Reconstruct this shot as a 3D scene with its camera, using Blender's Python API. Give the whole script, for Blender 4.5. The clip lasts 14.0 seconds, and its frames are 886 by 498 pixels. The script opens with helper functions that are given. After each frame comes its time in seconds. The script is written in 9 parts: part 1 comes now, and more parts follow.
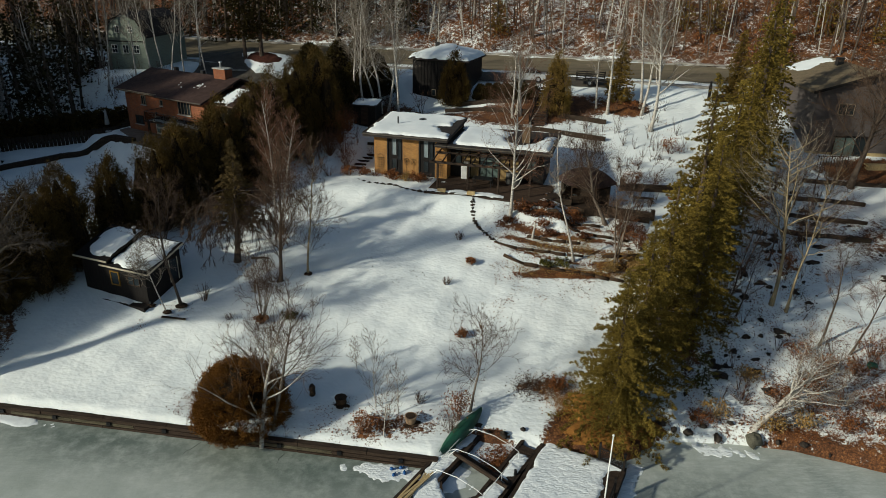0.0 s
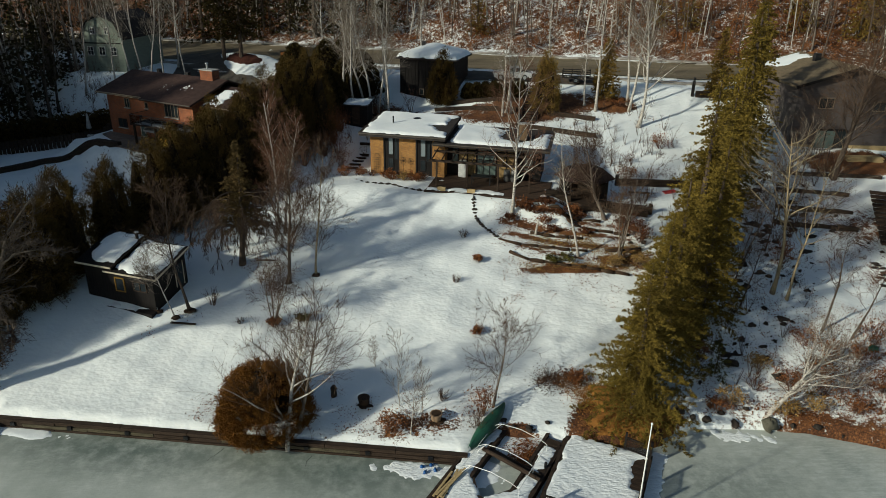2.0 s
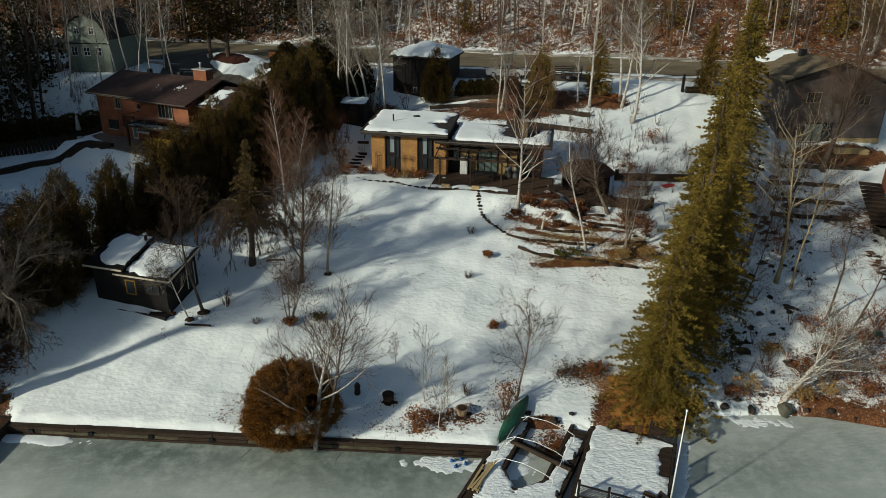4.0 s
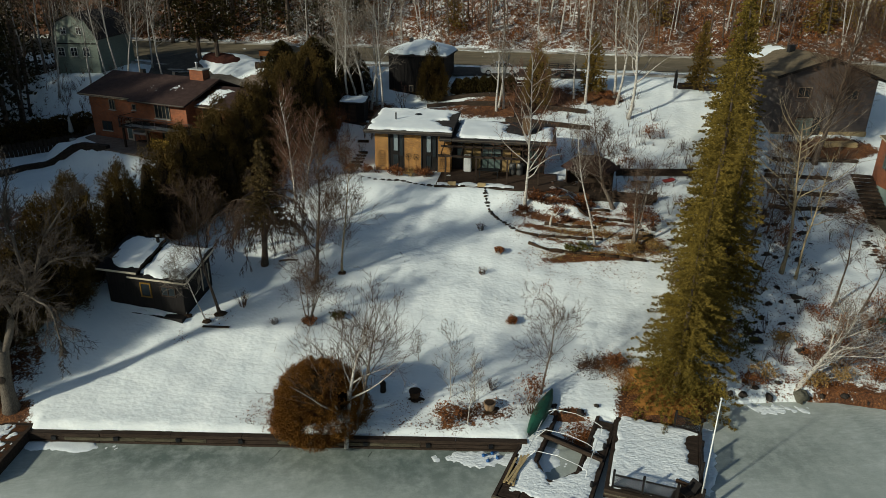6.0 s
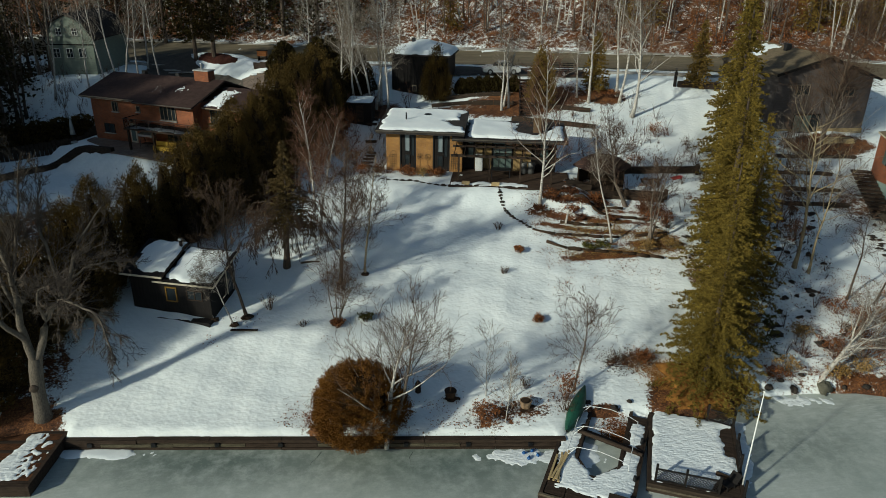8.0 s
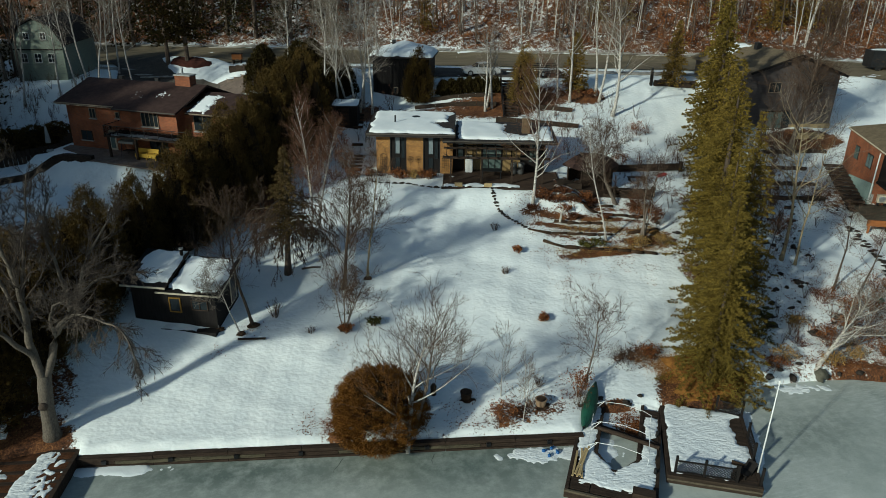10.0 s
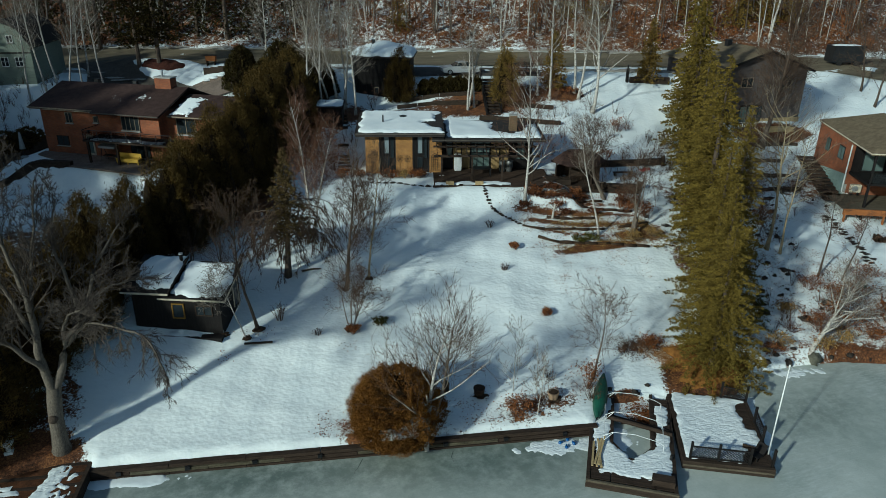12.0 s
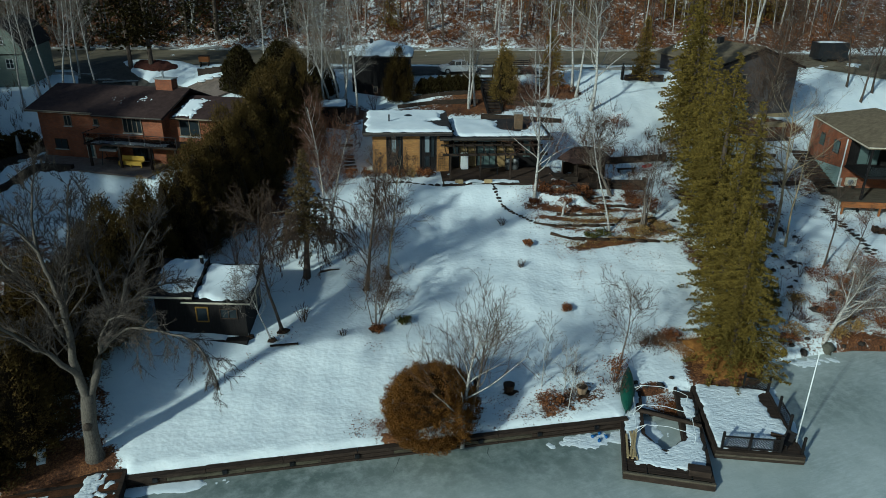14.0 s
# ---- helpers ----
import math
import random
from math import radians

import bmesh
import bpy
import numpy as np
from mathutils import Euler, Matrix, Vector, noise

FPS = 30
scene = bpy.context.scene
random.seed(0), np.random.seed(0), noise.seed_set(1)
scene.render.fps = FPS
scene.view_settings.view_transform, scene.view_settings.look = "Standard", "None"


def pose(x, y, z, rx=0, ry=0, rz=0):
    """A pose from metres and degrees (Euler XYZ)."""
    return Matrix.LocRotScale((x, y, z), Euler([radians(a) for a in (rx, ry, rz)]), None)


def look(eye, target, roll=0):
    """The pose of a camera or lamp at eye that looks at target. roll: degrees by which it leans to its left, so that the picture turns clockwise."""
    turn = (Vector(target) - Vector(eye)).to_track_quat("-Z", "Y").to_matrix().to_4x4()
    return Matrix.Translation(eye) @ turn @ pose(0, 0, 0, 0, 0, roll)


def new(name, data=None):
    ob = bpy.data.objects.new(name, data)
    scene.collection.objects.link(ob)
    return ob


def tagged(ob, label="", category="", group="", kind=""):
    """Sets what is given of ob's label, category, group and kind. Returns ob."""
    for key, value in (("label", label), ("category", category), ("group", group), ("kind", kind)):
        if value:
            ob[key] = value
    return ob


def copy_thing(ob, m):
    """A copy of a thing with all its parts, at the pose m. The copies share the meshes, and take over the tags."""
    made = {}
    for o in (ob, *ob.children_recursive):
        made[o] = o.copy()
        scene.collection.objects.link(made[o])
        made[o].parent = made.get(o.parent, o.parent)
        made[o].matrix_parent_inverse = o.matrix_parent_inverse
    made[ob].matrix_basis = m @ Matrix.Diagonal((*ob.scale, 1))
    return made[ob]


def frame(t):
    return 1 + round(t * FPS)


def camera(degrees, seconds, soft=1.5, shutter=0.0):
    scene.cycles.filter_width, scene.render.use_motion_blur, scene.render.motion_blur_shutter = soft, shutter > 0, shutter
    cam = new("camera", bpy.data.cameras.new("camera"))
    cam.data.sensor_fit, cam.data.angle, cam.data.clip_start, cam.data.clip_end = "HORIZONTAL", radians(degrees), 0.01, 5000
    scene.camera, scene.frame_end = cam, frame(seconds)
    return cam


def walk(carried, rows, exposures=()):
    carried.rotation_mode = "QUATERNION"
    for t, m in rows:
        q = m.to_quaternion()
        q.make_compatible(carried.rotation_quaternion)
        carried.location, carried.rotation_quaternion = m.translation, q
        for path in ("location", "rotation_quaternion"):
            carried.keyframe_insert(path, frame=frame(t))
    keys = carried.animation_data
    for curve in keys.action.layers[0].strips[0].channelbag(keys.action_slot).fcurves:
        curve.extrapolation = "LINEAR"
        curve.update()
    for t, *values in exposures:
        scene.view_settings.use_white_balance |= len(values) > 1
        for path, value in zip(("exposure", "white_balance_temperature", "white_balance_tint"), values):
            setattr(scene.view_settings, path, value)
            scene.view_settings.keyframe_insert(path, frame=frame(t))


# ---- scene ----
cam = camera(65.8, 14.0, soft=0.5)
METRES, EYE, TILT, LEAN, TURN = 22.0, 25.2, -23.0, -0.9, 0.0
ROWS = [
    (0.0, 0.0, 0.0, 0.0, 0.0, 0.0, -0.0),
    (0.5, -0.0406, -0.0013, -0.0017, -0.82, 0.01, 0.37),
    (1.0, -0.0788, -0.0018, -0.0038, -1.63, 0.0, 0.74),
    (1.5, -0.1154, -0.0022, -0.0047, -2.4, -0.0, 1.08),
    (2.0, -0.1505, -0.0025, -0.006, -3.1, -0.01, 1.38),
    (2.5, -0.1848, -0.0033, -0.0082, -3.68, -0.02, 1.65),
    (3.0, -0.2187, -0.0033, -0.0095, -4.29, -0.05, 1.91),
    (5.5, -0.3867, 0.0014, -0.0118, -7.29, -0.29, 3.21),
    (6.0, -0.4212, 0.0041, -0.0103, -7.81, -0.35, 3.44),
    (6.5, -0.457, 0.0073, -0.0082, -8.32, -0.43, 3.68),
    (7.0, -0.4947, 0.0111, -0.0053, -8.82, -0.49, 3.85),
    (7.5, -0.5335, 0.0145, -0.0008, -9.3, -0.55, 4.04),
    (8.0, -0.5727, 0.0178, 0.0049, -9.8, -0.62, 4.22),
    (10.5, -0.746, 0.0423, 0.0291, -14.3, -1.06, 6.11),
    (11.0, -0.779, 0.0484, 0.0309, -15.25, -1.17, 6.51),
    (11.5, -0.8123, 0.0551, 0.0333, -16.05, -1.26, 6.85),
    (12.0, -0.8458, 0.063, 0.0356, -16.73, -1.35, 7.14),
    (12.5, -0.8797, 0.0716, 0.0386, -17.36, -1.44, 7.4),
    (13.0, -0.9147, 0.0808, 0.0426, -17.92, -1.52, 7.63),
    (13.5, -0.9501, 0.0904, 0.0475, -18.44, -1.61, 7.85),
    (14.0, -0.9862, 0.101, 0.0523, -18.96, -1.7, 8.07),
]
EXPOSURES = [(0.0, -0.14, 6450, 1), (3.0, -0.18, 6450, 0), (6.5, -0.25, 6350, -1), (8.0, -0.25, 6200, -3), (10.5, -0.25, 5800, -7), (14.0, -0.4, 5150, -11)]
walk(cam, [(t, pose(0, 0, EYE, TILT, LEAN, TURN) @ pose(METRES * x, METRES * y, METRES * z, 90 + pitch, roll, yaw)) for t, x, y, z, yaw, pitch, roll in ROWS], EXPOSURES)

# world and sun: low winter afternoon sun from behind and left of the first camera
SUN_TO = Vector((0.883 * 0.9205, 0.4695 * 0.9205, -0.3907))
world = bpy.data.worlds.new("world")
scene.world = world
world.use_nodes = True
sky = world.node_tree.nodes.new("ShaderNodeTexSky")
sky.sky_type, sky.sun_disc = "NISHITA", False
sky.sun_elevation, sky.sun_rotation = radians(23), radians(242)
world.node_tree.links.new(sky.outputs[0], world.node_tree.nodes["Background"].inputs[0])
world.node_tree.nodes["Background"].inputs[1].default_value = 0.083
sun = new("sun", bpy.data.lights.new("sun", "SUN"))
sun.data.energy, sun.data.angle, sun.data.color = 4.2, radians(2.2), (1.0, 0.93, 0.80)
sun.matrix_world = look((-60, -60, 60), Vector((-60, -60, 60)) + SUN_TO)

# ---- materials ----
def nodes_of(name):
    m = bpy.data.materials.new(name)
    m.use_nodes = True
    nt = m.node_tree
    return m, nt, nt.nodes["Principled BSDF"]


def ramp_node(nt, fac, stops):
    r = nt.nodes.new("ShaderNodeValToRGB")
    while len(r.color_ramp.elements) < len(stops):
        r.color_ramp.elements.new(0.5)
    for e, (p, c) in zip(r.color_ramp.elements, stops):
        e.position, e.color = p, (*c, 1)
    nt.links.new(fac, r.inputs[0])
    return r.outputs[0]


def noise_node(nt, scale, detail=4.0, rough=0.6, vec=None):
    n = nt.nodes.new("ShaderNodeTexNoise")
    n.inputs["Scale"].default_value, n.inputs["Detail"].default_value, n.inputs["Roughness"].default_value = scale, detail, rough
    if vec is None:
        vec = nt.nodes.new("ShaderNodeNewGeometry").outputs["Position"]
    nt.links.new(vec, n.inputs["Vector"])
    return n.outputs["Fac"]


def object_vec(nt, scale=(1, 1, 1)):
    m = nt.nodes.new("ShaderNodeMapping")
    m.inputs["Scale"].default_value = scale
    nt.links.new(nt.nodes.new("ShaderNodeTexCoord").outputs["Object"], m.inputs["Vector"])
    return m.outputs[0]


def mix_node(nt, fac, a, b, kind="MIX"):
    n = nt.nodes.new("ShaderNodeMix")
    n.data_type, n.blend_type = "RGBA", kind
    for slot, v in ((n.inputs[0], fac), (n.inputs[6], a), (n.inputs[7], b)):
        if hasattr(v, "links"):
            nt.links.new(v, slot)
        elif isinstance(v, tuple):
            slot.default_value = (*v, 1)
        else:
            slot.default_value = v
    return n.outputs[2]


def math_node(nt, op, a, b=0.0, clamp=False):
    n = nt.nodes.new("ShaderNodeMath")
    n.operation, n.use_clamp = op, clamp
    for slot, v in zip(n.inputs, (a, b)):
        if hasattr(v, "links"):
            nt.links.new(v, slot)
        else:
            slot.default_value = v
    return n.outputs[0]


def bump_to(nt, bsdf, height, strength, distance):
    b = nt.nodes.new("ShaderNodeBump")
    b.inputs["Strength"].default_value, b.inputs["Distance"].default_value = strength, distance
    nt.links.new(height, b.inputs["Height"])
    nt.links.new(b.outputs[0], bsdf.inputs["Normal"])


def plain(name, dark, light, scale=3.0, rough=0.8, metal=0.0, bump=0.0, stretch=(1, 1, 1), fine=8.0):
    """Two tones mixed by a coarse and a fine noise, in the object's own space."""
    m, nt, b = nodes_of(name)
    vec = object_vec(nt, stretch)
    f = math_node(nt, "ADD", math_node(nt, "MULTIPLY", noise_node(nt, scale, vec=vec), 0.6), math_node(nt, "MULTIPLY", noise_node(nt, scale * fine, vec=vec), 0.4))
    nt.links.new(ramp_node(nt, f, [(0.32, dark), (0.68, light)]), b.inputs["Base Color"])
    b.inputs["Roughness"].default_value, b.inputs["Metallic"].default_value = rough, metal
    b.inputs["Specular IOR Level"].default_value = 0.5 if rough < 0.6 else 0.15
    if bump:
        bump_to(nt, b, f, 0.6, bump)
    return m


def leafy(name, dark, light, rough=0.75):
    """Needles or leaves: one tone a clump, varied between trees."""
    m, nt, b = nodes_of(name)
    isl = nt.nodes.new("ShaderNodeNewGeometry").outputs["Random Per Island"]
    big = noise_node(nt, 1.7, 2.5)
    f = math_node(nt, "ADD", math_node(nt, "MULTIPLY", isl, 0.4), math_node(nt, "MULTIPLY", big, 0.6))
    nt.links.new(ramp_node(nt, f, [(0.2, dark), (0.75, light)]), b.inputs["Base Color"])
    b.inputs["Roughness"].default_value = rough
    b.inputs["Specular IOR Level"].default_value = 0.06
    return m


def make_snow(name, dimpled):
    m, nt, b = nodes_of(name)
    pos = nt.nodes.new("ShaderNodeNewGeometry").outputs["Position"]
    big, fine = noise_node(nt, 0.35, 3, vec=pos), noise_node(nt, 5.0, 4, vec=pos)
    nt.links.new(ramp_node(nt, big, [(0.3, (0.7, 0.735, 0.75)), (0.7, (0.84, 0.86, 0.855))]), b.inputs["Base Color"])
    b.inputs["Roughness"].default_value, b.inputs["Specular IOR Level"].default_value = 0.75, 0.25
    wind = nt.nodes.new("ShaderNodeMapping")
    wind.inputs["Scale"].default_value, wind.inputs["Rotation"].default_value = (1.9, 4.2, 2.5), (0, 0, 0.55)
    nt.links.new(pos, wind.inputs["Vector"])
    dimples = ramp_node(nt, noise_node(nt, 1.0, 2, vec=wind.outputs[0]), [(0.4, (0, 0, 0)), (0.58, (1, 1, 1))])
    bump_to(nt, b, math_node(nt, "ADD", math_node(nt, "MULTIPLY", dimples, 0.7 * dimpled), fine), 0.22 + 0.2 * dimpled, 0.07)
    return m


def make_ground():
    """Snow over leaf litter: the mesh says where the litter lies bare, noise frays its edge."""
    m, nt, b = nodes_of("snowy_ground")
    pos = nt.nodes.new("ShaderNodeNewGeometry").outputs["Position"]
    at = nt.nodes.new("ShaderNodeAttribute")
    at.attribute_name = "litter"
    n1, n2, n3 = noise_node(nt, 0.55, 4, vec=pos), noise_node(nt, 1.7, 5, 0.7, vec=pos), noise_node(nt, 7.0, 3, vec=pos)
    frayed = math_node(nt, "ADD", math_node(nt, "MULTIPLY", n1, 0.2), math_node(nt, "ADD", math_node(nt, "MULTIPLY", n2, 0.45), math_node(nt, "MULTIPLY", n3, 0.35)))
    cover = math_node(nt, "MULTIPLY", math_node(nt, "SUBTRACT", math_node(nt, "ADD", frayed, at.outputs["Fac"]), 0.93), 14.0, True)
    snow_c = ramp_node(nt, noise_node(nt, 0.3, 3, vec=pos), [(0.3, (0.71, 0.75, 0.76)), (0.7, (0.845, 0.87, 0.86))])
    leaf_c = ramp_node(nt, math_node(nt, "ADD", math_node(nt, "MULTIPLY", noise_node(nt, 0.8, 3, vec=pos), 0.3), math_node(nt, "MULTIPLY", noise_node(nt, 9.0, 5, 0.75, vec=pos), 0.7)),
                       [(0.36, (0.016, 0.009, 0.006)), (0.5, (0.1, 0.04, 0.017)), (0.64, (0.29, 0.128, 0.046))])
    nt.links.new(mix_node(nt, cover, snow_c, leaf_c), b.inputs["Base Color"])
    b.inputs["Roughness"].default_value, b.inputs["Specular IOR Level"].default_value = 0.8, 0.2
    wind = nt.nodes.new("ShaderNodeMapping")
    wind.inputs["Scale"].default_value, wind.inputs["Rotation"].default_value = (0.9, 1.15, 1), (0, 0, 0.35)
    nt.links.new(pos, wind.inputs["Vector"])
    lumps = math_node(nt, "ADD", math_node(nt, "MULTIPLY", noise_node(nt, 1.1, 2, vec=pos), 0.5), math_node(nt, "MULTIPLY", noise_node(nt, 3.0, 1.5, 0.5, vec=wind.outputs[0]), 0.9))
    bump_to(nt, b, math_node(nt, "ADD", lumps, math_node(nt, "MULTIPLY", cover, -0.35)), 0.55, 0.09)
    return m


def make_ice():
    m, nt, b = nodes_of("lake_ice")
    pos = nt.nodes.new("ShaderNodeNewGeometry").outputs["Position"]
    big, mid, fine = noise_node(nt, 0.11, 3, vec=pos), noise_node(nt, 0.5, 4, vec=pos), noise_node(nt, 7.0, 3, vec=pos)
    n = math_node(nt, "ADD", math_node(nt, "MULTIPLY", big, 0.6), math_node(nt, "ADD", math_node(nt, "MULTIPLY", mid, 0.3), math_node(nt, "MULTIPLY", fine, 0.1)))
    col = ramp_node(nt, n, [(0.3, (0.24, 0.27, 0.24)), (0.44, (0.42, 0.45, 0.41)), (0.58, (0.56, 0.585, 0.54)), (0.72, (0.72, 0.735, 0.7))])
    streak = nt.nodes.new("ShaderNodeMapping")
    streak.inputs["Scale"].default_value, streak.inputs["Rotation"].default_value = (0.35, 1.6, 1), (0, 0, 0.25)
    nt.links.new(pos, streak.inputs["Vector"])
    frost = ramp_node(nt, noise_node(nt, 0.6, 5, 0.65, vec=streak.outputs[0]), [(0.55, (0, 0, 0)), (0.75, (0.32, 0.32, 0.32))])
    rough_area = ramp_node(nt, noise_node(nt, 0.16, 2, vec=pos), [(0.42, (0, 0, 0)), (0.6, (1, 1, 1))])
    specks = ramp_node(nt, noise_node(nt, 3.2, 6, 0.8, vec=streak.outputs[0]), [(0.45, (0.05, 0.05, 0.05)), (0.62, (0.85, 0.85, 0.85))])
    col = mix_node(nt, math_node(nt, "MULTIPLY", math_node(nt, "MULTIPLY", specks, rough_area), 0.55), col, (0.74, 0.76, 0.74))
    pits = ramp_node(nt, noise_node(nt, 2.1, 5, 0.75, vec=pos), [(0.3, (0.75, 0.75, 0.75)), (0.42, (0, 0, 0))])
    col = mix_node(nt, math_node(nt, "MULTIPLY", pits, 0.4), col, (0.2, 0.23, 0.21))
    # attribute that says how far the ice is darkened
    thin = nt.nodes.new("ShaderNodeAttribute")
    thin.attribute_name = "thin"
    mott = ramp_node(nt, noise_node(nt, 1.3, 5, 0.7, vec=pos), [(0.42, (0, 0, 0)), (0.66, (1, 1, 1))])
    dark = math_node(nt, "MULTIPLY", thin.outputs["Fac"], math_node(nt, "SUBTRACT", 1.0, math_node(nt, "MULTIPLY", mott, 0.45)))
    nt.links.new(mix_node(nt, dark, mix_node(nt, frost, col, (0.66, 0.69, 0.66)), (0.13, 0.16, 0.14)), b.inputs["Base Color"])
    nt.links.new(ramp_node(nt, n, [(0.35, (0.3, 0.3, 0.3)), (0.65, (0.6, 0.6, 0.6))]), b.inputs["Roughness"])
    bump_to(nt, b, math_node(nt, "ADD", fine, math_node(nt, "MULTIPLY", specks, 0.8)), 0.16, 0.03)
    return m


def make_birch():
    m, nt, b = nodes_of("birch_bark")
    vec = object_vec(nt, (3, 3, 11))
    f = noise_node(nt, 1.6, 4, 0.65, vec=vec)
    nt.links.new(ramp_node(nt, f, [(0.34, (0.05, 0.04, 0.035)), (0.45, (0.33, 0.3, 0.265)), (0.7, (0.62, 0.59, 0.54))]), b.inputs["Base Color"])
    b.inputs["Roughness"].default_value = 0.7
    return m


def make_brick(name, tones, mortar, width=0.22, height=0.075):
    m, nt, b = nodes_of(name)
    tc = nt.nodes.new("ShaderNodeTexCoord").outputs["Object"]
    sep = nt.nodes.new("ShaderNodeSeparateXYZ")
    nt.links.new(tc, sep.inputs[0])
    comb = nt.nodes.new("ShaderNodeCombineXYZ")
    nt.links.new(math_node(nt, "ADD", sep.outputs[0], sep.outputs[1]), comb.inputs[0])
    nt.links.new(sep.outputs[2], comb.inputs[1])
    br = nt.nodes.new("ShaderNodeTexBrick")
    nt.links.new(comb.outputs[0], br.inputs["Vector"])
    br.inputs["Scale"].default_value = 1.0
    br.inputs["Brick Width"].default_value, br.inputs["Row Height"].default_value = width, height
    br.inputs["Mortar Size"].default_value = 0.008
    br.inputs["Color1"].default_value, br.inputs["Color2"].default_value, br.inputs["Mortar"].default_value = (*tones[0], 1), (*tones[1], 1), (*mortar, 1)
    stain = ramp_node(nt, noise_node(nt, 0.9, 4, vec=tc), [(0.3, (0.62, 0.6, 0.58)), (0.65, (1, 1, 1))])
    nt.links.new(mix_node(nt, 1.0, br.outputs["Color"], stain, "MULTIPLY"), b.inputs["Base Color"])
    b.inputs["Roughness"].default_value = 0.85
    bump_to(nt, b, math_node(nt, "SUBTRACT", 1.0, br.outputs["Fac"]), 0.5, 0.01)
    return m


def make_glass(name, tint=(0.03, 0.04, 0.045), rough=0.06):
    m, nt, b = nodes_of(name)
    b.inputs["Base Color"].default_value = (*tint, 1)
    b.inputs["Roughness"].default_value, b.inputs["Specular IOR Level"].default_value = rough, 0.7
    return m


SNOW = make_snow("roof_snow", 0.0)
DECK_SNOW = make_snow("dimpled_snow", 1.0)
GROUND = make_ground()
ICE = make_ice()
BIRCH = make_birch()
BARK = plain("grey_bark", (0.07, 0.055, 0.045), (0.24, 0.2, 0.165), 2.5, 0.9, bump=0.02, stretch=(4, 4, 1))
OLD_BARK = plain("old_grey_bark", (0.045, 0.036, 0.029), (0.2, 0.17, 0.138), 7.0, 0.9, bump=0.06, stretch=(2.5, 2.5, 1), fine=12.0)
DARK_BARK = plain("dark_bark", (0.035, 0.026, 0.02), (0.12, 0.09, 0.07), 2.5, 0.9, bump=0.02, stretch=(4, 4, 1))
PALE_BARK = plain("pale_bark", (0.13, 0.1, 0.06), (0.4, 0.32, 0.2), 2.5, 0.85, bump=0.02, stretch=(4, 4, 1))
TWIG = plain("twig_bark", (0.042, 0.026, 0.017), (0.125, 0.08, 0.055), 1.5, 0.9)
TWIG_GREY = plain("grey_twig_bark", (0.036, 0.028, 0.023), (0.11, 0.088, 0.072), 1.5, 0.9)
TWIG_RED = plain("reddish_twig_bark", (0.075, 0.038, 0.024), (0.18, 0.093, 0.06), 1.5, 0.9)
TWIG_PALE = plain("pale_twig_bark", (0.1, 0.08, 0.065), (0.28, 0.235, 0.19), 1.5, 0.85)
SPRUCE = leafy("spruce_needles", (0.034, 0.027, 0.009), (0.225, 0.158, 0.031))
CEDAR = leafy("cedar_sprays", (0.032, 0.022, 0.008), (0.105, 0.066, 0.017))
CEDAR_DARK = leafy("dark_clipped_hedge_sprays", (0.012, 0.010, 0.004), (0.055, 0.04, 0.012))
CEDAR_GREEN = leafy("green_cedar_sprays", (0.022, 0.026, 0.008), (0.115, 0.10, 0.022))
# near-black tone that paints the shade inside dense crowns
SHADE_LEAF = leafy("inner_shade_foliage", (0.008, 0.006, 0.003), (0.022, 0.014, 0.007))
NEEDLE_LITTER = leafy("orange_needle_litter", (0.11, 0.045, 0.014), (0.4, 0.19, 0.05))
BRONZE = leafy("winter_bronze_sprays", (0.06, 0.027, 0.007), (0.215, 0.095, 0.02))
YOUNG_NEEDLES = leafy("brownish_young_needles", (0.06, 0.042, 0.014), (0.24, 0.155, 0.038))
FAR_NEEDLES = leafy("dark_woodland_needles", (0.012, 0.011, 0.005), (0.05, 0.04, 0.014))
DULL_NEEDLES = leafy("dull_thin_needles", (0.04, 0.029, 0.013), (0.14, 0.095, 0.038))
DRY_LEAF = leafy("dry_brown_leaves", (0.07, 0.026, 0.012), (0.27, 0.105, 0.038))
DARK_LEAF = leafy("sodden_brown_leaves", (0.035, 0.014, 0.008), (0.13, 0.052, 0.024))
DRY_GRASS = leafy("dry_grass_blades", (0.13, 0.08, 0.028), (0.36, 0.22, 0.075))
YELLOW_BRICK = make_brick("yellow_brick", ((0.5, 0.245, 0.062), (0.36, 0.165, 0.04)), (0.15, 0.1, 0.055))
TAN_BRICK = make_brick("tan_chimney_brick", ((0.2, 0.12, 0.058), (0.14, 0.083, 0.04)), (0.13, 0.1, 0.07))
RED_BRICK = make_brick("red_brick", ((0.34, 0.105, 0.038), (0.25, 0.07, 0.026)), (0.15, 0.085, 0.055))
DARK_ROOF = plain("dark_roof_shingle", (0.018, 0.015, 0.014), (0.05, 0.043, 0.04), 2.0, 0.85, bump=0.01)
BROWN_ROOF = plain("brown_roof_shingle", (0.026, 0.015, 0.013), (0.066, 0.04, 0.034), 2.0, 0.85, bump=0.01)
TAN_ROOF = plain("tan_roof_shingle", (0.1, 0.076, 0.048), (0.2, 0.155, 0.1), 2.0, 0.9, bump=0.01)
BLACK_WOOD = plain("black_stained_wood", (0.006, 0.005, 0.005), (0.019, 0.016, 0.015), 1.5, 0.7, bump=0.006, stretch=(6, 6, 1))
DARK_WOOD = plain("dark_weathered_wood", (0.014, 0.0095, 0.007), (0.06, 0.041, 0.03), 1.2, 0.85, bump=0.01, stretch=(1, 6, 6))
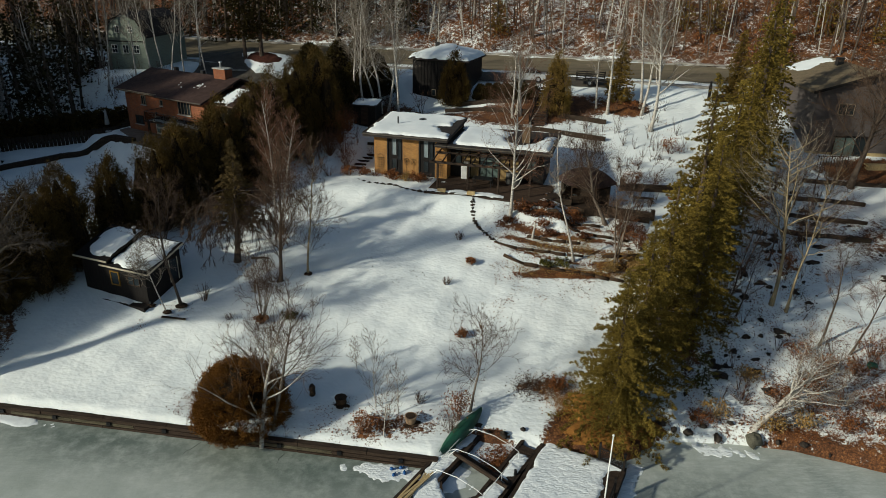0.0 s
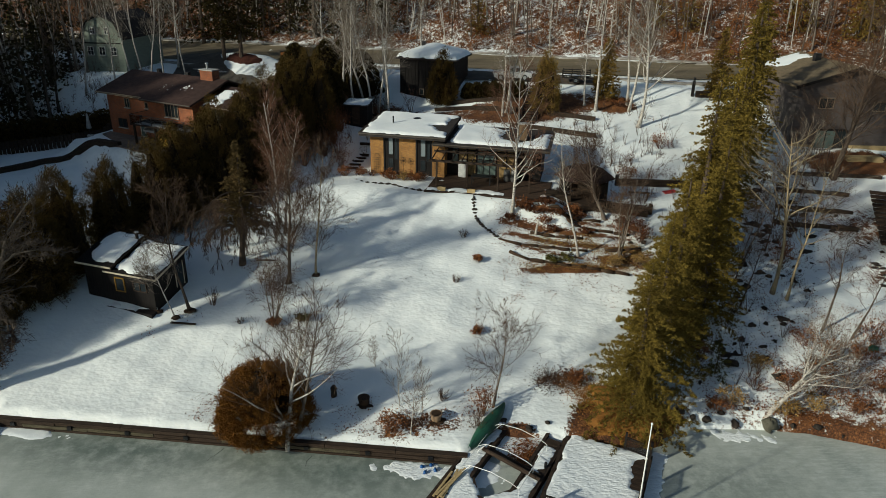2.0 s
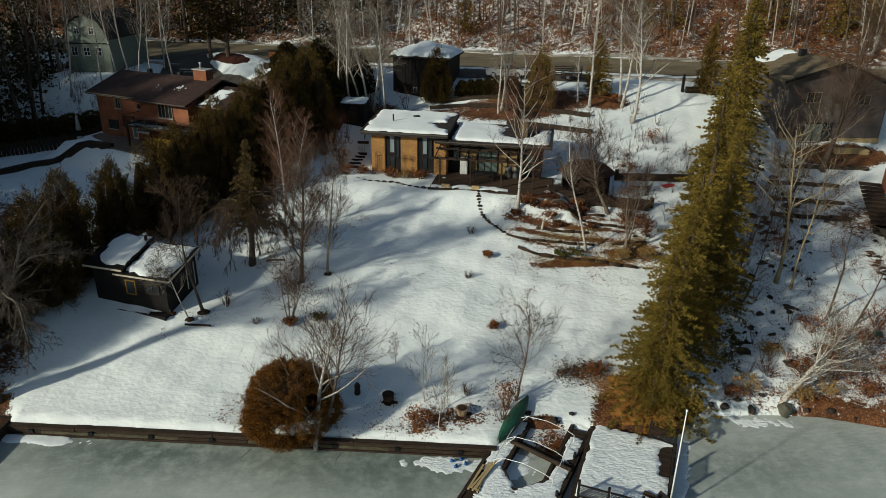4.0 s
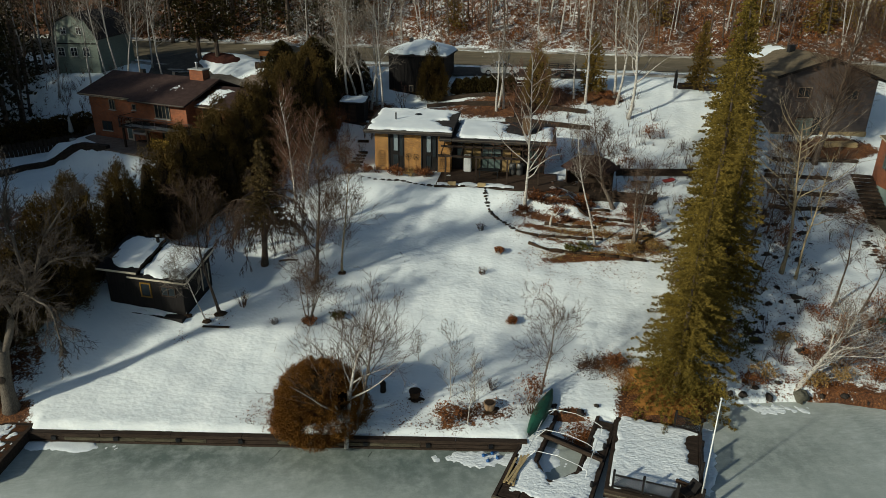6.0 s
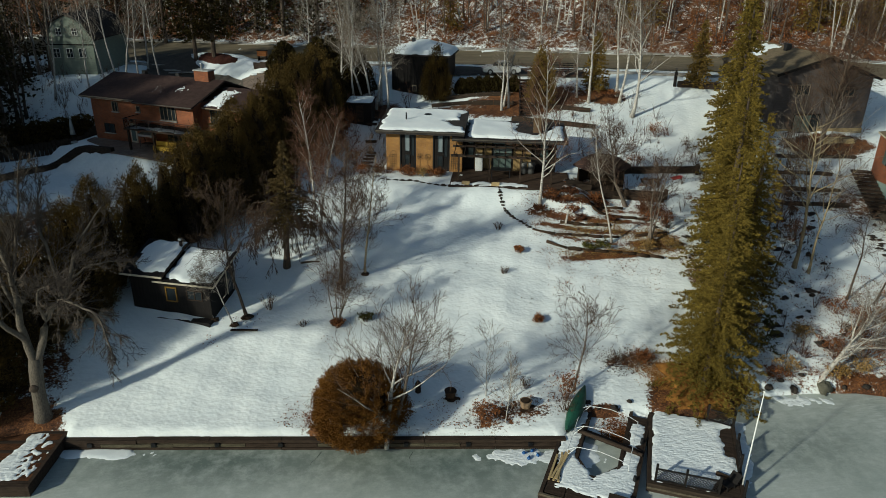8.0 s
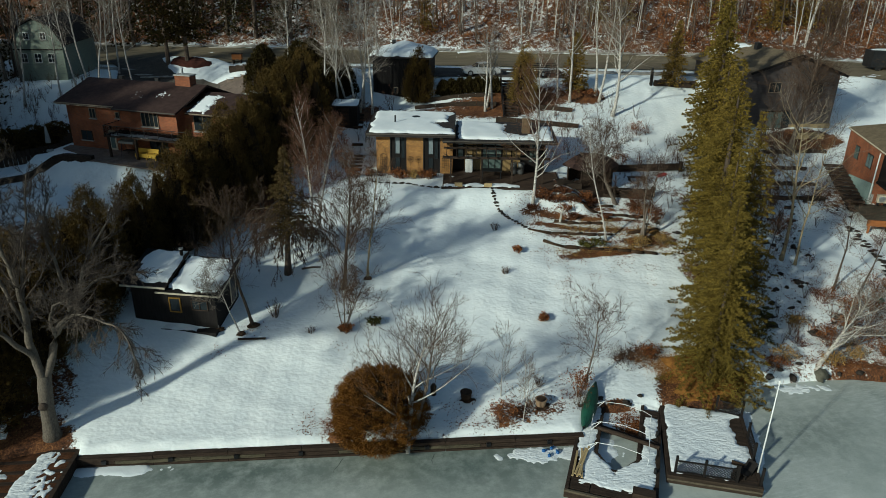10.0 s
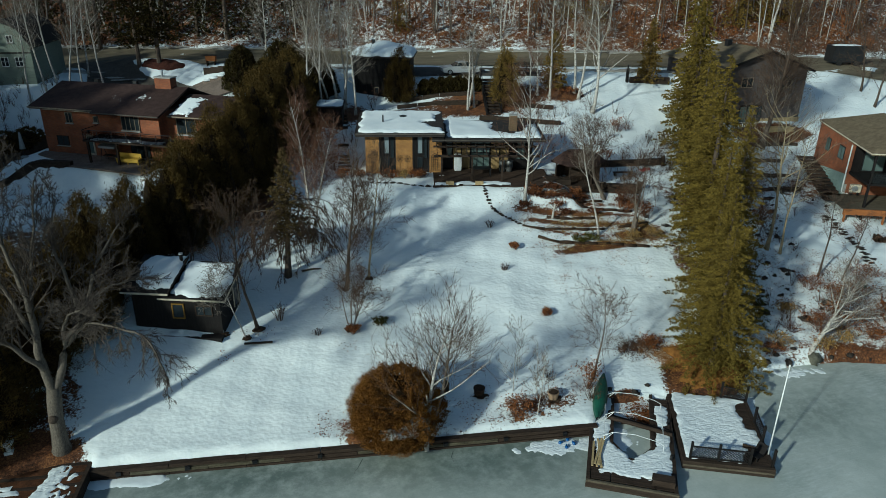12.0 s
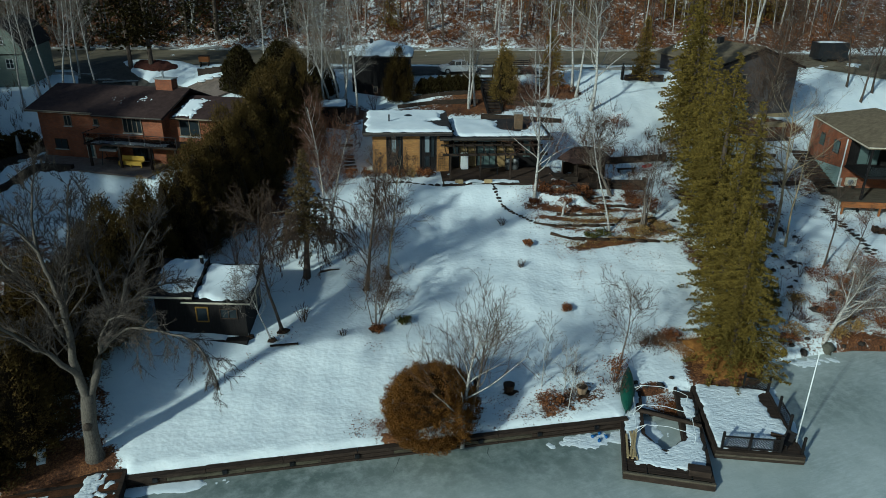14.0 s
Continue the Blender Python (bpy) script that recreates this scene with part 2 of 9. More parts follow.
DECK_WOOD = plain("brown_deck_wood", (0.022, 0.014, 0.01), (0.085, 0.055, 0.038), 1.2, 0.85, bump=0.01, stretch=(1, 6, 6))
GREY_WOOD = plain("grey_weathered_wood", (0.035, 0.028, 0.02), (0.15, 0.122, 0.085), 1.2, 0.85, bump=0.01, stretch=(1, 6, 6))
LICHEN_WOOD = plain("lichen_streaked_timber", (0.02, 0.016, 0.011), (0.125, 0.108, 0.072), 1.0, 0.9, bump=0.015, stretch=(0.6, 7, 7))
LOG_WOOD = plain("rotting_log", (0.016, 0.01, 0.0065), (0.075, 0.046, 0.028), 1.5, 0.9, bump=0.02)
LITTER_PLANK = plain("litter_stained_planks", (0.018, 0.009, 0.005), (0.12, 0.05, 0.022), 2.2, 0.95, bump=0.02, fine=9.0)
TAN_WOOD = plain("tan_panel_wood", (0.28, 0.2, 0.1), (0.5, 0.38, 0.2), 1.5, 0.7, stretch=(6, 6, 1))
WHITE_PAINT = plain("white_paint", (0.62, 0.62, 0.6), (0.82, 0.82, 0.8), 2.0, 0.5)
CREAM_PAINT = plain("cream_trim_paint", (0.42, 0.36, 0.27), (0.62, 0.55, 0.43), 2.0, 0.6)
YELLOW_PAINT = plain("yellow_paint", (0.4, 0.24, 0.02), (0.55, 0.35, 0.04), 2.0, 0.55)
GREEN_SIDING = plain("green_grey_siding", (0.13, 0.155, 0.13), (0.22, 0.25, 0.205), 0.8, 0.75, bump=0.008, stretch=(1, 1, 9))
GREY_SIDING = plain("grey_siding", (0.066, 0.055, 0.053), (0.105, 0.089, 0.085), 0.8, 0.75, bump=0.008, stretch=(1, 1, 9))
CONCRETE = plain("concrete", (0.22, 0.22, 0.21), (0.42, 0.41, 0.39), 1.0, 0.9, bump=0.006)
PAVERS = plain("patio_pavers", (0.10, 0.075, 0.06), (0.22, 0.17, 0.14), 1.3, 0.9, bump=0.01)
ASPHALT = plain("asphalt", (0.045, 0.039, 0.033), (0.12, 0.103, 0.085), 0.5, 0.9, bump=0.006, fine=6)
ROAD = plain("sanded_road_asphalt", (0.1, 0.08, 0.053), (0.2, 0.162, 0.108), 0.5, 0.9, bump=0.006, stretch=(0.25, 1.6, 1), fine=5)
STONE = plain("dark_wet_stone", (0.014, 0.011, 0.0095), (0.062, 0.051, 0.043), 1.5, 0.9, bump=0.03)
GLASS = make_glass("window_glass", (0.02, 0.025, 0.028), 0.1)
GLASS.node_tree.nodes["Principled BSDF"].inputs["Specular IOR Level"].default_value = 0.35
CONCRETE_STONE = plain("grey_green_boulder_stone", (0.05, 0.048, 0.036), (0.16, 0.15, 0.115), 1.5, 0.9, bump=0.03)
OLD_TIMBER = plain("black_old_timber", (0.016, 0.011, 0.008), (0.06, 0.043, 0.031), 1.2, 0.9, bump=0.01, stretch=(1, 6, 6))
TEAL_WALL = plain("pale_teal_painted_concrete", (0.2, 0.27, 0.25), (0.31, 0.39, 0.36), 0.8, 0.85)
ROOF_EDGE = plain("dark_metal_roof_edge", (0.05, 0.043, 0.036), (0.1, 0.088, 0.075), 1.0, 0.6)
RAIL_GLASS = make_glass("smoked_rail_glass", (0.45, 0.44, 0.42), 0.05)
RAIL_GLASS.node_tree.nodes["Principled BSDF"].inputs["Transmission Weight"].default_value = 1.0
WINDOW_TRIM = plain("brown_window_trim", (0.16, 0.125, 0.09), (0.28, 0.225, 0.165), 2.0, 0.6)
OCHRE = plain("ochre_paint", (0.14, 0.08, 0.016), (0.22, 0.125, 0.026), 2.0, 0.7)
DIRTY_SNOW = plain("dirty_road_snow", (0.17, 0.15, 0.125), (0.46, 0.435, 0.4), 1.2, 0.85, bump=0.03)
GREEN_GLASS = make_glass("green_tinted_glass", (0.1, 0.135, 0.125), 0.12)
# pale tint paints the bright reflection into the upper panes
PALE_GLASS = make_glass("window_glass_pale_reflection", (0.2, 0.235, 0.25), 0.12)
TAN_PANEL = plain("weathered_tan_panel", (0.17, 0.11, 0.048), (0.32, 0.22, 0.1), 2.0, 0.75, stretch=(6, 6, 1))
METAL = plain("galvanised_metal", (0.35, 0.36, 0.37), (0.6, 0.61, 0.62), 2.0, 0.4, 0.8)
DULL_METAL = plain("dull_grey_metal", (0.09, 0.09, 0.09), (0.17, 0.17, 0.165), 2.0, 0.5, 0.6)
WHITE_METAL = plain("white_metal_tube", (0.6, 0.62, 0.62), (0.8, 0.8, 0.79), 2.0, 0.4)
BLACK_METAL = plain("black_metal", (0.008, 0.008, 0.009), (0.025, 0.025, 0.027), 2.0, 0.45, 0.3)
GREEN_TARP = plain("green_tarp", (0.008, 0.045, 0.028), (0.02, 0.10, 0.06), 2.0, 0.55, bump=0.02)
BLUE_PLASTIC = plain("blue_plastic", (0.01, 0.06, 0.2), (0.02, 0.11, 0.33), 2.0, 0.35)
RED_PLASTIC = plain("red_plastic", (0.3, 0.02, 0.02), (0.5, 0.04, 0.035), 2.0, 0.4)
RUBBER = plain("black_rubber", (0.01, 0.01, 0.01), (0.03, 0.03, 0.03), 2.0, 0.7)
ORANGE_WOOD = plain("orange_stained_wood", (0.2, 0.07, 0.022), (0.34, 0.13, 0.042), 1.2, 0.7, stretch=(1, 6, 6))
TERRACOTTA = plain("tan_stoneware", (0.2, 0.13, 0.08), (0.36, 0.25, 0.16), 2.0, 0.8)

# ---- mesh helpers ----
class Geo:
    """Collects vertices and faces of one mesh."""

    def __init__(self):
        self.v, self.f = [], []

    def box(self, x0, y0, z0, x1, y1, z1, m=None):
        n = len(self.v)
        pts = [(x, y, z) for z in (z0, z1) for x, y in ((x0, y0), (x1, y0), (x1, y1), (x0, y1))]
        self.v += [tuple(m @ Vector(p)) for p in pts] if m else pts
        self.f += [tuple(n + i for i in q) for q in ((3, 2, 1, 0), (4, 5, 6, 7), (0, 1, 5, 4), (1, 2, 6, 5), (2, 3, 7, 6), (3, 0, 4, 7))]
        return self

    def slab(self, a, b, w, h, drop=0.0):
        """A beam of width w and height h from a to b."""
        a, b = Vector(a), Vector(b)
        d = b - a
        q = d.to_track_quat("X", "Z").to_matrix().to_4x4()
        return self.box(0, -w / 2, -h / 2 - drop, d.length, w / 2, h / 2 - drop, Matrix.Translation(a) @ q)

    def tube(self, pts, radii, n=6, cap=True):
        start = len(self.v)
        pts = [Vector(p) for p in pts]
        for i, p in enumerate(pts):
            d = (pts[min(i + 1, len(pts) - 1)] - pts[max(i - 1, 0)]).normalized()
            s = d.cross(Vector((0, 0, 1)) if abs(d.z) < 0.9 else Vector((1, 0, 0))).normalized()
            t = d.cross(s)
            for k in range(n):
                a = 2 * math.pi * k / n
                self.v.append(tuple(p + radii[i] * (math.cos(a) * s + math.sin(a) * t)))
        for i in range(len(pts) - 1):
            for k in range(n):
                a, b = start + i * n + k, start + i * n + (k + 1) % n
                self.f.append((a, b, b + n, a + n))
        if cap:
            self.f.append(tuple(range(start + n - 1, start - 1, -1)))
            self.f.append(tuple(range(start + (len(pts) - 1) * n, start + len(pts) * n)))
        return self

    def spike(self, p, q, r):
        """A thin three-sided point from p to q."""
        n = len(self.v)
        d = q - p
        s = d.cross(Vector((0, 0, 1)) if abs(d.z) < 0.9 * d.length else Vector((1, 0, 0))).normalized()
        t = d.normalized().cross(s)
        self.v += [tuple(p + s * r), tuple(p - s * (r * 0.5) + t * (r * 0.87)), tuple(p - s * (r * 0.5) - t * (r * 0.87)), tuple(q)]
        self.f += [(n, n + 1, n + 3), (n + 1, n + 2, n + 3), (n + 2, n, n + 3)]
        return self

    def poly(self, pts, depth):
        """A prism: a closed outline (anticlockwise from its front) pushed along depth."""
        n, k = len(self.v), len(pts)
        d = Vector(depth)
        self.v += [tuple(p) for p in pts] + [tuple(Vector(p) + d) for p in pts]
        self.f.append(tuple(range(n, n + k)))
        self.f.append(tuple(range(n + 2 * k - 1, n + k - 1, -1)))
        for i in range(k):
            j = (i + 1) % k
            self.f.append((n + j, n + i, n + k + i, n + k + j))
        return self

    def lump(self, c, r, seed=0, n=8, rough=0.2):
        """A stone or lump: an uneven rounded body with radii r."""
        start, rnd = len(self.v), random.Random(seed)
        rings = max(3, n // 2)
        for i in range(rings + 1):
            a = math.pi * i / rings
            for k in range(n):
                b = 2 * math.pi * k / n
                q = 1 + rnd.uniform(-rough, rough)
                self.v.append((c[0] + q * r[0] * math.sin(a) * math.cos(b), c[1] + q * r[1] * math.sin(a) * math.sin(b), c[2] + q * r[2] * math.cos(a)))
        for i in range(rings):
            for k in range(n):
                a, b = start + i * n + k, start + i * n + (k + 1) % n
                self.f.append((a, a + n, b + n, b))
        return self

    def add(self, verts, faces):
        n = len(self.v)
        self.v += [tuple(p) for p in verts]
        self.f += [tuple(n + i for i in q) for q in faces]
        return self

    def mesh(self, name, mat, smooth=False):
        me = bpy.data.meshes.new(name)
        me.from_pydata(self.v, [], self.f)
        me.materials.append(mat)
        if smooth:
            me.polygons.foreach_set("use_smooth", [True] * len(me.polygons))
        me.update()
        return me


def thing(name, at=(0, 0, 0), turn=0.0, label="", category="", group="", kind=""):
    ob = new(name)
    ob.empty_display_size = 0.3
    ob.matrix_basis = pose(*at, 0, 0, turn)
    return tagged(ob, label, category, group, kind)


def part(name, geo, mat, parent, label="", smooth=False):
    ob = new(name, geo.mesh(name, mat, smooth))
    ob.parent = parent
    return tagged(ob, label)


def single(name, geo, mat, label="", category="", group="", kind="", at=None, smooth=False):
    ob = new(name, geo.mesh(name, mat, smooth))
    if at is not None:
        ob.matrix_basis = at
    return tagged(ob, label, category, group, kind)


def cards(name, mat, centres, along, across):
    """Many small pointed leaf sprays: one narrow triangle at each centre."""
    c, a, w = (np.asarray(q, float) for q in (centres, along, across))
    n = len(c)
    v = np.stack([c - a * 0.35 + w, c + a, c - a * 0.35 - w], 1).reshape(-1, 3)
    me = bpy.data.meshes.new(name)
    me.vertices.add(3 * n)
    me.vertices.foreach_set("co", v.ravel())
    me.loops.add(3 * n)
    me.loops.foreach_set("vertex_index", np.arange(3 * n, dtype=np.int32))
    me.polygons.add(n)
    me.polygons.foreach_set("loop_start", np.arange(0, 3 * n, 3, dtype=np.int32))
    me.materials.append(mat)
    me.update(calc_edges=True)
    return me

# ---- the lie of the land ----
def ease(a, b, v):
    t = np.clip((np.asarray(v, float) - a) / (b - a), 0, 1)
    return t * t * (3 - 2 * t)


PROFILE_Y = [20, 27.5, 29, 32, 36.7, 40.5, 44.7, 47, 53, 60, 64, 69.5, 74, 79, 82, 86, 98, 101, 115, 150, 250, 700]
PROFILE_Z = [0.5, 0.55, 0.6, 0.95, 1.8, 2.75, 3.6, 4.1, 5.4, 6.75, 7.6, 9.1, 10.0, 11.3, 12.0, 12.2, 12.3, 12.8, 19, 36, 75, 160]
HOUSE_AT, HOUSE_TURN = (-6.1, 61.9, 6.8), -16.0
RED_AT, RED_TURN = (-34.7, 75.9, 7.15), -31.0


def shore(x):
    """Where land meets ice."""
    x = np.asarray(x, float)
    wall = 29.35 - 0.166 * x
    left = np.where(x < -27, 33.9 + 0.1 * (x + 27), wall)
    right = np.interp(x, [0, 2, 6, 10.5, 13, 17, 20, 22.5, 26, 34, 60, 140], [29.3, 31.2, 30.6, 29.9, 31.2, 31.0, 30.5, 29.5, 28.0, 25, 18, 10])
    return np.where(x < 0, left, right)


def in_frame(x, y, at, turn):
    c, s = math.cos(radians(turn)), math.sin(radians(turn))
    dx, dy = np.asarray(x) - at[0], np.asarray(y) - at[1]
    return c * dx + s * dy, -s * dx + c * dy


def pad(z, x, y, at, turn, box, level, soft):
    u, v = in_frame(x, y, at, turn)
    d = np.maximum(np.maximum(box[0] - u, u - box[1]), np.maximum(box[2] - v, v - box[3]))
    k = 1 - ease(0, soft, d)
    return z * (1 - k) + level * k


def land(x, y):
    x, y = np.asarray(x, float), np.asarray(y, float)
    s = shore(x)
    shift = (s - 29.3) * (1 - ease(29, 46, y))
    yy = y - shift + 0.3 * np.clip(x, -60, 60) * ease(62, 86, y)
    z = np.interp(yy, PROFILE_Y, PROFILE_Z)
    z = z - 3.4 * ease(-14, -27, x) * ease(42, 70, y) * (1 - ease(84, 92, yy))
    z = z - 1.4 * np.exp(-(((x + 1) / 7) ** 2 + ((y - 78) / 4) ** 2))
    z = z - 0.9 * ease(24, 30, x) * ease(36, 50, y) * (1 - ease(58, 70, y))
    # natural bank on the open shore, sheer drop behind the timber wall
    sheer = np.where((x > 11.5) | (x < -27), 1.1, 0.25)
    z = np.where(y < s + sheer, -0.9 + (z + 0.9) * ease(0, 1, (y - s + 0.15) / (sheer + 0.15)), z)
    z = pad(z, x, y, (-42.7, 90.6), -8, (-1, 6.5, -0.6, 11), 11.45, 7.0)
    z = pad(z, x, y, HOUSE_AT, HOUSE_TURN, (-2.4, 17, -4.2, 5.5), 6.62, 2.4)
    z = pad(z, x, y, RED_AT, RED_TURN, (-1, 20, -4, 9), 7.05, 1.5)
    return z


def height(x, y):
    return float(land(x, y))


def wobble(x, y):
    return 0.10 * np.sin(0.9 * x + 1.3 * np.sin(0.4 * y)) * np.sin(0.7 * y + 0.5) + 0.05 * np.sin(2.3 * x + 0.7 * y) * np.sin(1.9 * y - 0.8 * x)


def litter_cover(x, y):
    """How bare of snow the ground lies: 0 snow, 1 leaf litter."""
    c = np.full_like(x, 0.16)
    blob = lambda cx, cy, rx, ry: np.exp(-(((x - cx) / rx) ** 2 + ((y - cy) / ry) ** 2) ** 1.5)
    c += (0.28 + 0.17 * np.sin(6.28 * (y + 0.25 * x) / 1.6 + 0.9 * np.sin(0.8 * x))) * blob(9.6, 50.2, 6.6, 4.8) + 0.1 * blob(6, 52.5, 2.5, 2) + 0.5 * blob(9.0, 45.9, 3.6, 0.5) + 0.25 * blob(14, 47, 2, 1.5)
    c += 0.45 * blob(3.0, 30.5, 1.3, 1.3) + 0.38 * blob(9, 74, 9, 3.5) + 0.2 * blob(-3, 74, 6, 4) + 0.14 * blob(9, 44.5, 6, 1.4)
    c += 0.13 * ease(-36, -41, x) * ease(73, 79, y) * (1 - ease(96, 100, y)) + 0.1 * (1 - ease(98, 102, y)) * ease(-12, -16, x) * ease(80, 84, y) * ease(-13, -18, x)
    c += 0.33 * blob(11, 56, 3.5, 2.2) + 0.62 * blob(41.5, 63.4, 5.5, 2.0) + 0.22 * blob(61, 70, 5, 6) + 0.14 * blob(37, 52.5, 4.5, 4) + 0.12 * blob(22.4, 41.2, 2.2, 1.3)
    c += 0.8 * blob(9.2, 31.6, 2.9, 2.2) + 0.36 * blob(6.4, 35.0, 2.2, 0.9)
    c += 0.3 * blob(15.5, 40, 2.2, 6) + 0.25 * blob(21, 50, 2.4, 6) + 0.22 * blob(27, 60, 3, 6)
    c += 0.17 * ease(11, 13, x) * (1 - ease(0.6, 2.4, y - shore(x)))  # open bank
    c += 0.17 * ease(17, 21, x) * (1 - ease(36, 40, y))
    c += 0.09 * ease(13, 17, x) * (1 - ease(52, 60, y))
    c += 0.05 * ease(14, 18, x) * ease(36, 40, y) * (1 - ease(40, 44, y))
    c += 0.2 * blob(-1.5, 31.6, 3.4, 1.3) + 0.3 * blob(-13.2, 32.3, 1.4, 0.6) + 0.62 * blob(-30.2, 35.0, 3.2, 1.9) + 0.18 * blob(-5, 32, 6, 1.6)
    c += 0.34 * ease(-27.4, -29.0, x + 0.25 * (y - 42)) * (1 - ease(60, 64, y)) * ease(36, 38, y)
    c += 0.45 * blob(-17, 59, 4.5, 7) + 0.05 * blob(-9.6, 66, 2.0, 4)
    c += 0.13 * (1 - ease(0.3, 1.6, y - shore(x))) * (1 - ease(10, 12, x)) * ease(-27, -25, x)
    yy = y + 0.3 * np.clip(x, -60, 60)
    # hillside litter; the extra towards the left also stands in for shade there
    c += (0.335 + 0.055 * ease(-10, -40, x) + 0.03 * ease(15, 40, x)) * ease(99.6, 101.5, yy) + 0.1 * ease(25, 28, x) * ease(46, 50, y) * (1 - ease(62, 66, y)) * (1 - ease(46, 50, x)) + 0.06 * ease(-12, -20, x) * ease(76, 84, yy) * (1 - ease(98, 101, yy))
    c += 0.2 * blob(16, 75, 8, 3.2) + 0.4 * blob(20.5, 73.5, 2.5, 1.6) + 0.2 * blob(8, 71, 7, 2) + 0.3 * blob(-7, 76, 5, 7)
    return c


def build_ground():
    xs = np.concatenate([np.linspace(-700, -70, 22)[:-1], np.arange(-70, -36, 1.2), np.arange(-36, 44, 0.4), np.arange(44, 80, 1.2), np.linspace(80, 700, 22)])
    ys = np.concatenate([[10, 20], np.arange(24, 56, 0.4), np.arange(56, 92, 0.6), np.arange(92, 150, 2.0), np.linspace(150, 900, 24)])
    x, y = np.meshgrid(xs, ys)
    z = land(x, y) + wobble(x, y) * ease(0.5, 3, y - shore(x)) * 0.8
    rough = ease(101, 106, y + 0.3 * np.clip(x, -60, 60))
    z += rough * 0.9 * np.sin(0.5 * x + 1.7 * np.sin(0.23 * y)) * np.sin(0.37 * y + 0.8 * np.sin(0.31 * x))
    nx, ny = len(xs), len(ys)
    v = np.stack([x, y, z], -1).reshape(-1, 3)
    i = (np.arange(ny - 1)[:, None] * nx + np.arange(nx - 1)).ravel()
    f = np.stack([i, i + 1, i + nx + 1, i + nx], 1)
    me = bpy.data.meshes.new("ground")
    me.vertices.add(len(v))
    me.vertices.foreach_set("co", v.ravel())
    me.loops.add(f.size)
    me.loops.foreach_set("vertex_index", f.ravel().astype(np.int32))
    me.polygons.add(len(f))
    me.polygons.foreach_set("loop_start", np.arange(0, f.size, 4, dtype=np.int32))
    me.polygons.foreach_set("use_smooth", np.ones(len(f), dtype=bool))
    me.materials.append(GROUND)
    me.update(calc_edges=True)
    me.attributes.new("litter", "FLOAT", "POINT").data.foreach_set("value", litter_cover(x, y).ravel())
    tagged(new("ground", me), "snow-covered sloping lawn with patches of bare leaf litter", "ground", kind="structure")
    gx, gy = np.concatenate([[-700, -120], np.arange(-60, 61, 1.0), [120, 700]]), np.concatenate([[-400, -60], np.arange(4, 43, 1.0)])
    x, y = np.meshgrid(gx, gy)
    n = len(gx)
    ice = Geo().add([(a, b, 0) for a, b in zip(x.ravel(), y.ravel())], [(j * n + k, j * n + k + 1, (j + 1) * n + k + 1, (j + 1) * n + k) for j in range(len(gy) - 1) for k in range(n - 1)])
    # dark ice along the timber wall; its tone also carries the shadow strip there
    edge = np.exp(-((y - 28.4 + 0.166 * x) / 2.9) ** 2)
    thin = 0.95 * edge * np.exp(-((x + 6) / 7.5) ** 2) + 1.0 * edge * np.exp(-((x + 20) / 8) ** 2) + 0.35 * np.exp(-(((x + 6) / 9) ** 2 + ((y - 24) / 3.5) ** 2)) + 0.6 * np.exp(-(((x - 13) / 6) ** 2 + ((y - 27.5) / 3) ** 2)) + 0.3 * np.exp(-(((x - 18) / 12) ** 2 + ((y - 22) / 9) ** 2))
    ob = single("water", ice, ICE, "grey frozen lake ice with cloudy snow patches", "ice", kind="structure")
    ob.data.attributes.new("thin", "FLOAT", "POINT").data.foreach_set("value", thin.ravel())


build_ground()
rnd = random.Random(12)
for x, y, n, way in ((-13.2, 31.1, 5, 265), (-8.3, 30.25, 4, 240)):
    g, p, a = Geo(), Vector((x, y, 0.003)), radians(way)
    for k in range(n):
        a += rnd.gauss(0, 0.35)
        q = p + Vector((math.cos(a), math.sin(a), 0)) * 0.24
        g.slab(p, q, 0.04 * (1 - 0.8 * k / n), 0.006)
        p = q
    single("ice_crack", g, plain("wet_ice_crack", (0.04, 0.05, 0.044), (0.08, 0.095, 0.085), 2.0, 0.4) if x == -13.2 else bpy.data.materials["wet_ice_crack"], "dark wet crack across the lake ice", "crack", "ice cracks")


def strip(name, mat, line, width, lift, label, category):
    """A band laid on the ground along a line."""
    g, pts, wide = Geo(), [], []
    for i in range(len(line) - 1):
        a, b = Vector((*line[i], 0)), Vector((*line[i + 1], 0))
        n = max(1, round((b - a).length / 1.2)) if isinstance(width, list) else 1
        for k in range(n + (i == len(line) - 2)):
            pts.append(a.lerp(b, k / n))
            wide.append(width[i] + (width[i + 1] - width[i]) * k / n if isinstance(width, list) else width)
    for i, p in enumerate(pts):
        d = (pts[min(i + 1, len(pts) - 1)] - pts[max(i - 1, 0)]).normalized()
        s = Vector((-d.y, d.x, 0))
        for k in range(13):
            q = p + s * wide[i] * (k / 12 - 0.5)
            g.v.append((q.x, q.y, height(q.x, q.y) + lift))
    for i in range(len(pts) - 1):
        for k in range(12):
            a = i * 13 + k
            g.f.append((a + 1, a, a + 13, a + 14))
    return single(name, g, mat, label, category, kind="structure", smooth=True)


strip("road", ROAD, [(x, 95.7 - 0.3 * x) for x in range(-160, 161, 4)], 9.6, 0.12, "wet dark asphalt road along a wooded hillside", "road")
strip("driveway", ASPHALT, [(-27.0, 84.5), (-27.2, 89), (-28.4, 94), (-30.0, 99), (-31.4, 104)], [13, 13, 9.5, 7, 8], 0.22, "dark asphalt driveway beside the red brick house", "driveway")
strip("driveway", PAVERS, [(-21.5, 87.5), (-18, 87.0), (-13.5, 85.5)], [7, 7, 6], 0.2, "dark paved entry court behind the red brick house", "courtyard")
